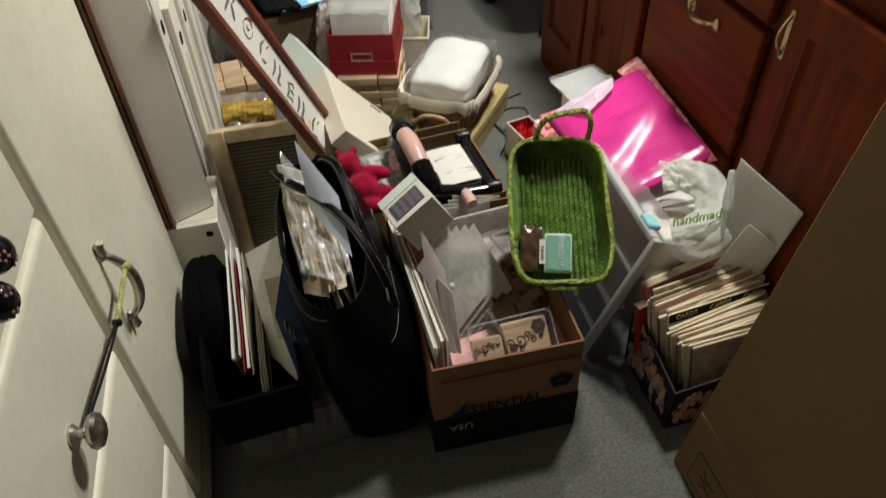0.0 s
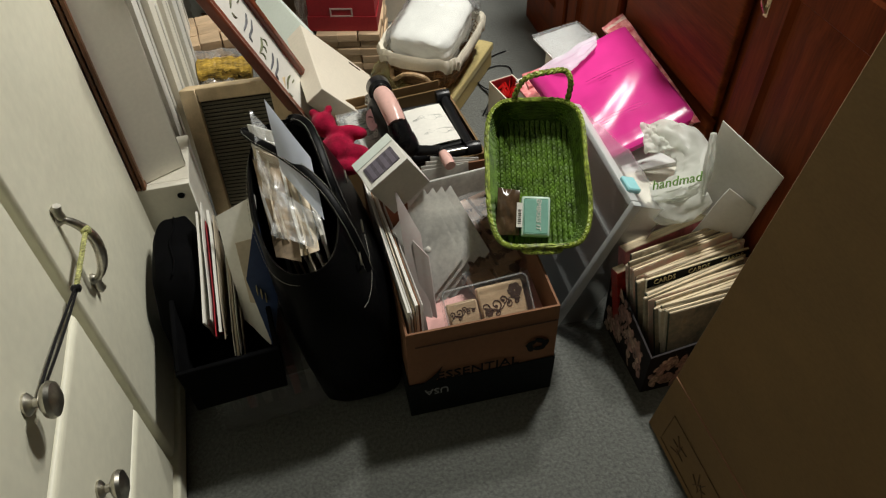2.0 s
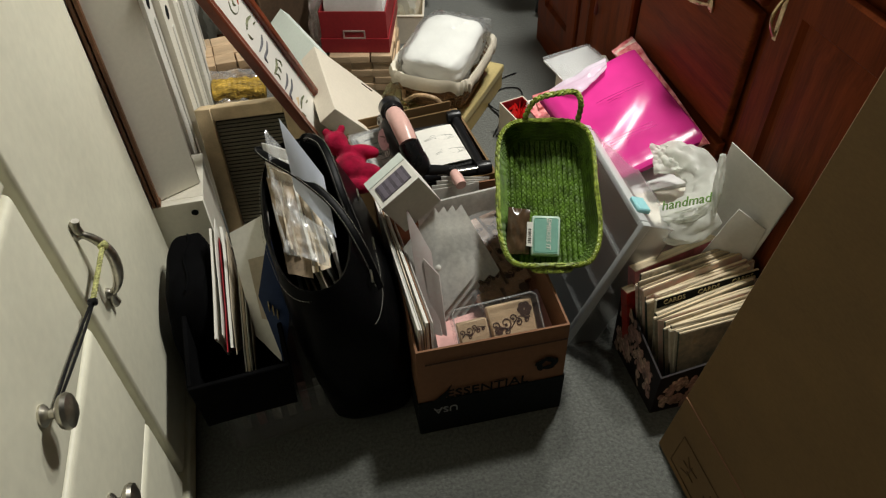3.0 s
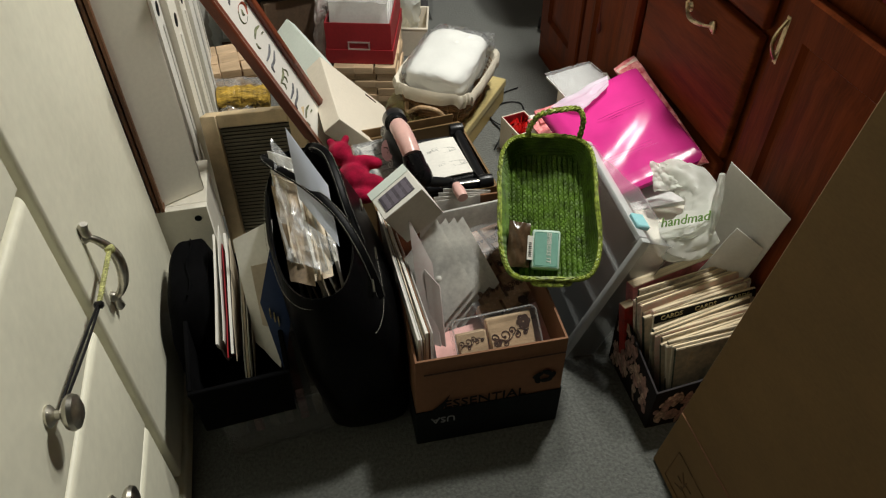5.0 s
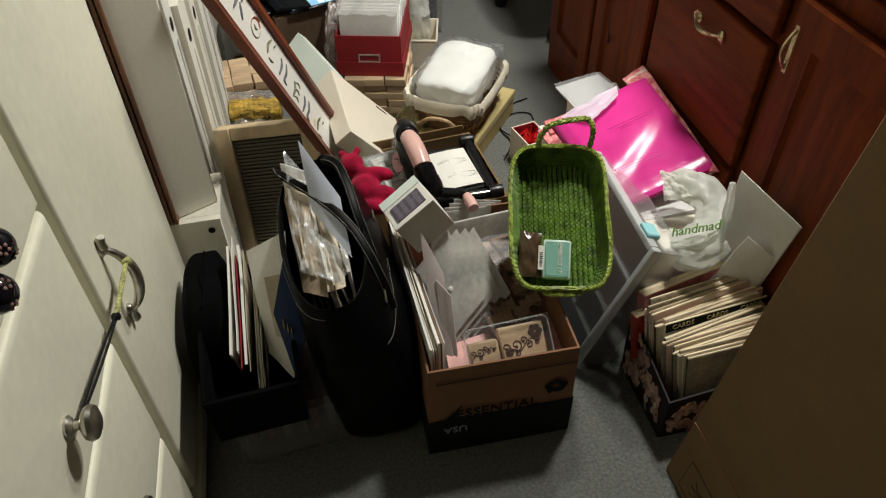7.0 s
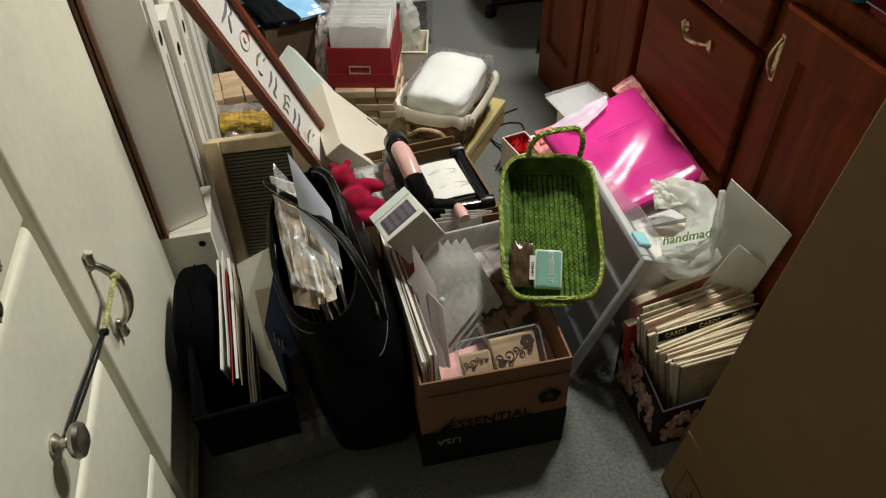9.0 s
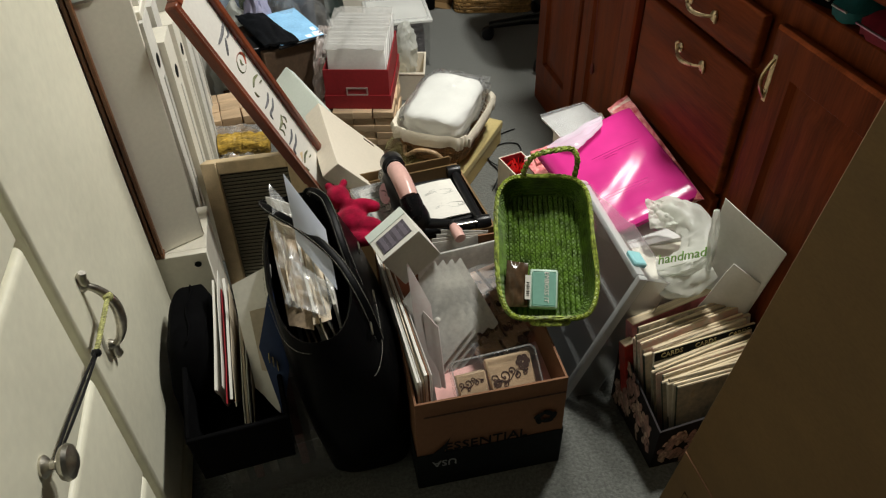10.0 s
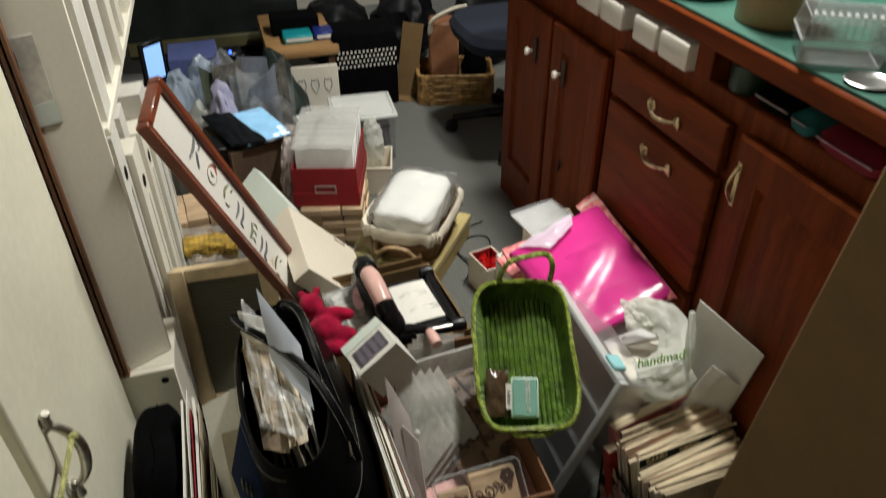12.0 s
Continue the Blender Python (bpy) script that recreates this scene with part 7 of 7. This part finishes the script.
for i in range(15):
    for j in range(4):
        m = pose(-0.122 + 0.0172 * i + 0.008 * (j % 2), -0.1012, 0.19 + 0.021 * j)
        if dot is None:
            dot = part("dot", boxm((0, 0, 0), (0.0085, 0.002, 0.010), 0.0007), paper, tote2, "white woven dot", at=m)
        else:
            shared("dot", dot, tote2, m)
fl2 = thing("brown_carton_flap", pose(0.885, 3.36, 0, 0, 8, -20), "brown cardboard panel leaning beside the fabric box", "cardboard")
part("panel", boxm((0, 0, 0.17), (0.09, 0.006, 0.34), 0.001), kraft, fl2)
part("foot_flap", boxm((0.0, -0.03, 0.004), (0.09, 0.06, 0.005), 0.001), kraft, fl2)

wk = thing("wicker_tray_basket", pose(1.105, 3.31, 0, 0, 0, -14), "rectangular woven wicker basket filled with bags", "basket")
for k in range(9):
    bm = B()
    ring = superring(0, 0, 0.008 + 0.0155 * k, 0.165, 0.115, 96, 0.25)
    tube(bm, [(x * (1 + 0.012 * math.sin(i * math.pi / 2 + k * math.pi)), y * (1 + 0.016 * math.sin(i * math.pi / 2 + k * math.pi)), z) for i, (x, y, z) in enumerate(ring)], 0.0085, 6, True)
    part("wicker_weave", bm, mat("wicker_gold", (0.4, 0.23, 0.08), 0.5, vary=0.3, scale=30, each=0.2), wk)
part("base", boxm((0, 0, 0.006), (0.31, 0.21, 0.01)), wicker, wk)
bagc = thing("brown_paper_bag", pose(1.06, 3.33, 0.012, 0, 0, -14), "brown bag with cream handles in the wicker basket", "bag")
part("body", boxm((0, 0, 0.17), (0.13, 0.12, 0.33), 0.01), mat("bag_rust", (0.26, 0.11, 0.05), 0.6, vary=0.15), bagc)
part("handle", tube(B(), smooth_path([(-0.06, -0.07, 0.30), (-0.05, -0.10, 0.36), (0.03, -0.09, 0.40), (0.09, -0.05, 0.40)], 6), 0.016, 10, flat=0.5), cream_card, bagc, "cream strap handle")
t = thing("dark_bag", pose(1.19, 3.29, 0.012, 0, 0, -14), "dark folded bag in the wicker basket", "bag")
bm = B()
bmesh.ops.create_icosphere(bm, subdivisions=3, radius=1.0, matrix=Matrix.Translation((0, 0, 0.13)) @ Matrix.Diagonal((0.05, 0.06, 0.13, 1)))
part("cloth", crinkle(bm, 0.012, 20, 3.3), black_cloth, t)
for k, (x, y, h, w) in enumerate(((0.66, 3.80, 0.34, 0.36), (1.0, 3.82, 0.36, 0.3), (1.36, 3.66, 0.4, 0.3))):
    t = thing("black_bin_bag", pose(x, y, 0), "black plastic sack slumped at the back", "sack", "black sacks")
    bm = B()
    bmesh.ops.create_icosphere(bm, subdivisions=4, radius=1.0, matrix=Matrix.Translation((0, 0, h / 2)) @ Matrix.Diagonal((w / 2, 0.14, h / 2, 1)))
    part("film", crinkle(bm, 0.03, 9, k * 2.0), mat("sack_black", (0.008, 0.008, 0.010), 0.5, vary=0.3, spec=0.2), t)

# ---- office chair ----
ch = thing("office_chair", pose(1.26, 2.86, 0), "navy fabric office chair on a black five-star base", "chair")
seat = B()
loft(seat, [superring(-0.06, -0.02, 0.40, 0.19, 0.19, 36, 0.55), superring(-0.06, -0.02, 0.415, 0.225, 0.22, 36, 0.55), superring(-0.06, -0.02, 0.45, 0.235, 0.23, 36, 0.55), superring(-0.06, -0.02, 0.478, 0.22, 0.215, 36, 0.6), superring(-0.06, -0.02, 0.485, 0.14, 0.14, 36, 0.8)], True, True)
part("seat", seat, navy_cloth, ch)
part("column", lathe(B(), [(0.002, 0.07), (0.03, 0.07), (0.03, 0.24), (0.02, 0.25), (0.02, 0.40), (0.002, 0.40)], 16), black_plastic, ch)
for k in range(5):
    a = math.radians(162 + 72 * k)
    c, s = math.cos(a), math.sin(a)
    leg = part("leg", tube(B(), [(0.02 * c, 0.02 * s, 0.10), (0.15 * c, 0.15 * s, 0.085), (0.29 * c, 0.29 * s, 0.06)], [0.026, 0.02, 0.015], 10), black_plastic, ch)
    part("caster", lathe(B(), [(0.004, -0.022), (0.024, -0.02), (0.027, -0.004), (0.018, 0), (0.027, 0.004), (0.024, 0.02), (0.004, 0.022)], 20, pose(0.295 * c, 0.295 * s, 0.0275, 90, 0, math.degrees(a))), black_plastic, leg)
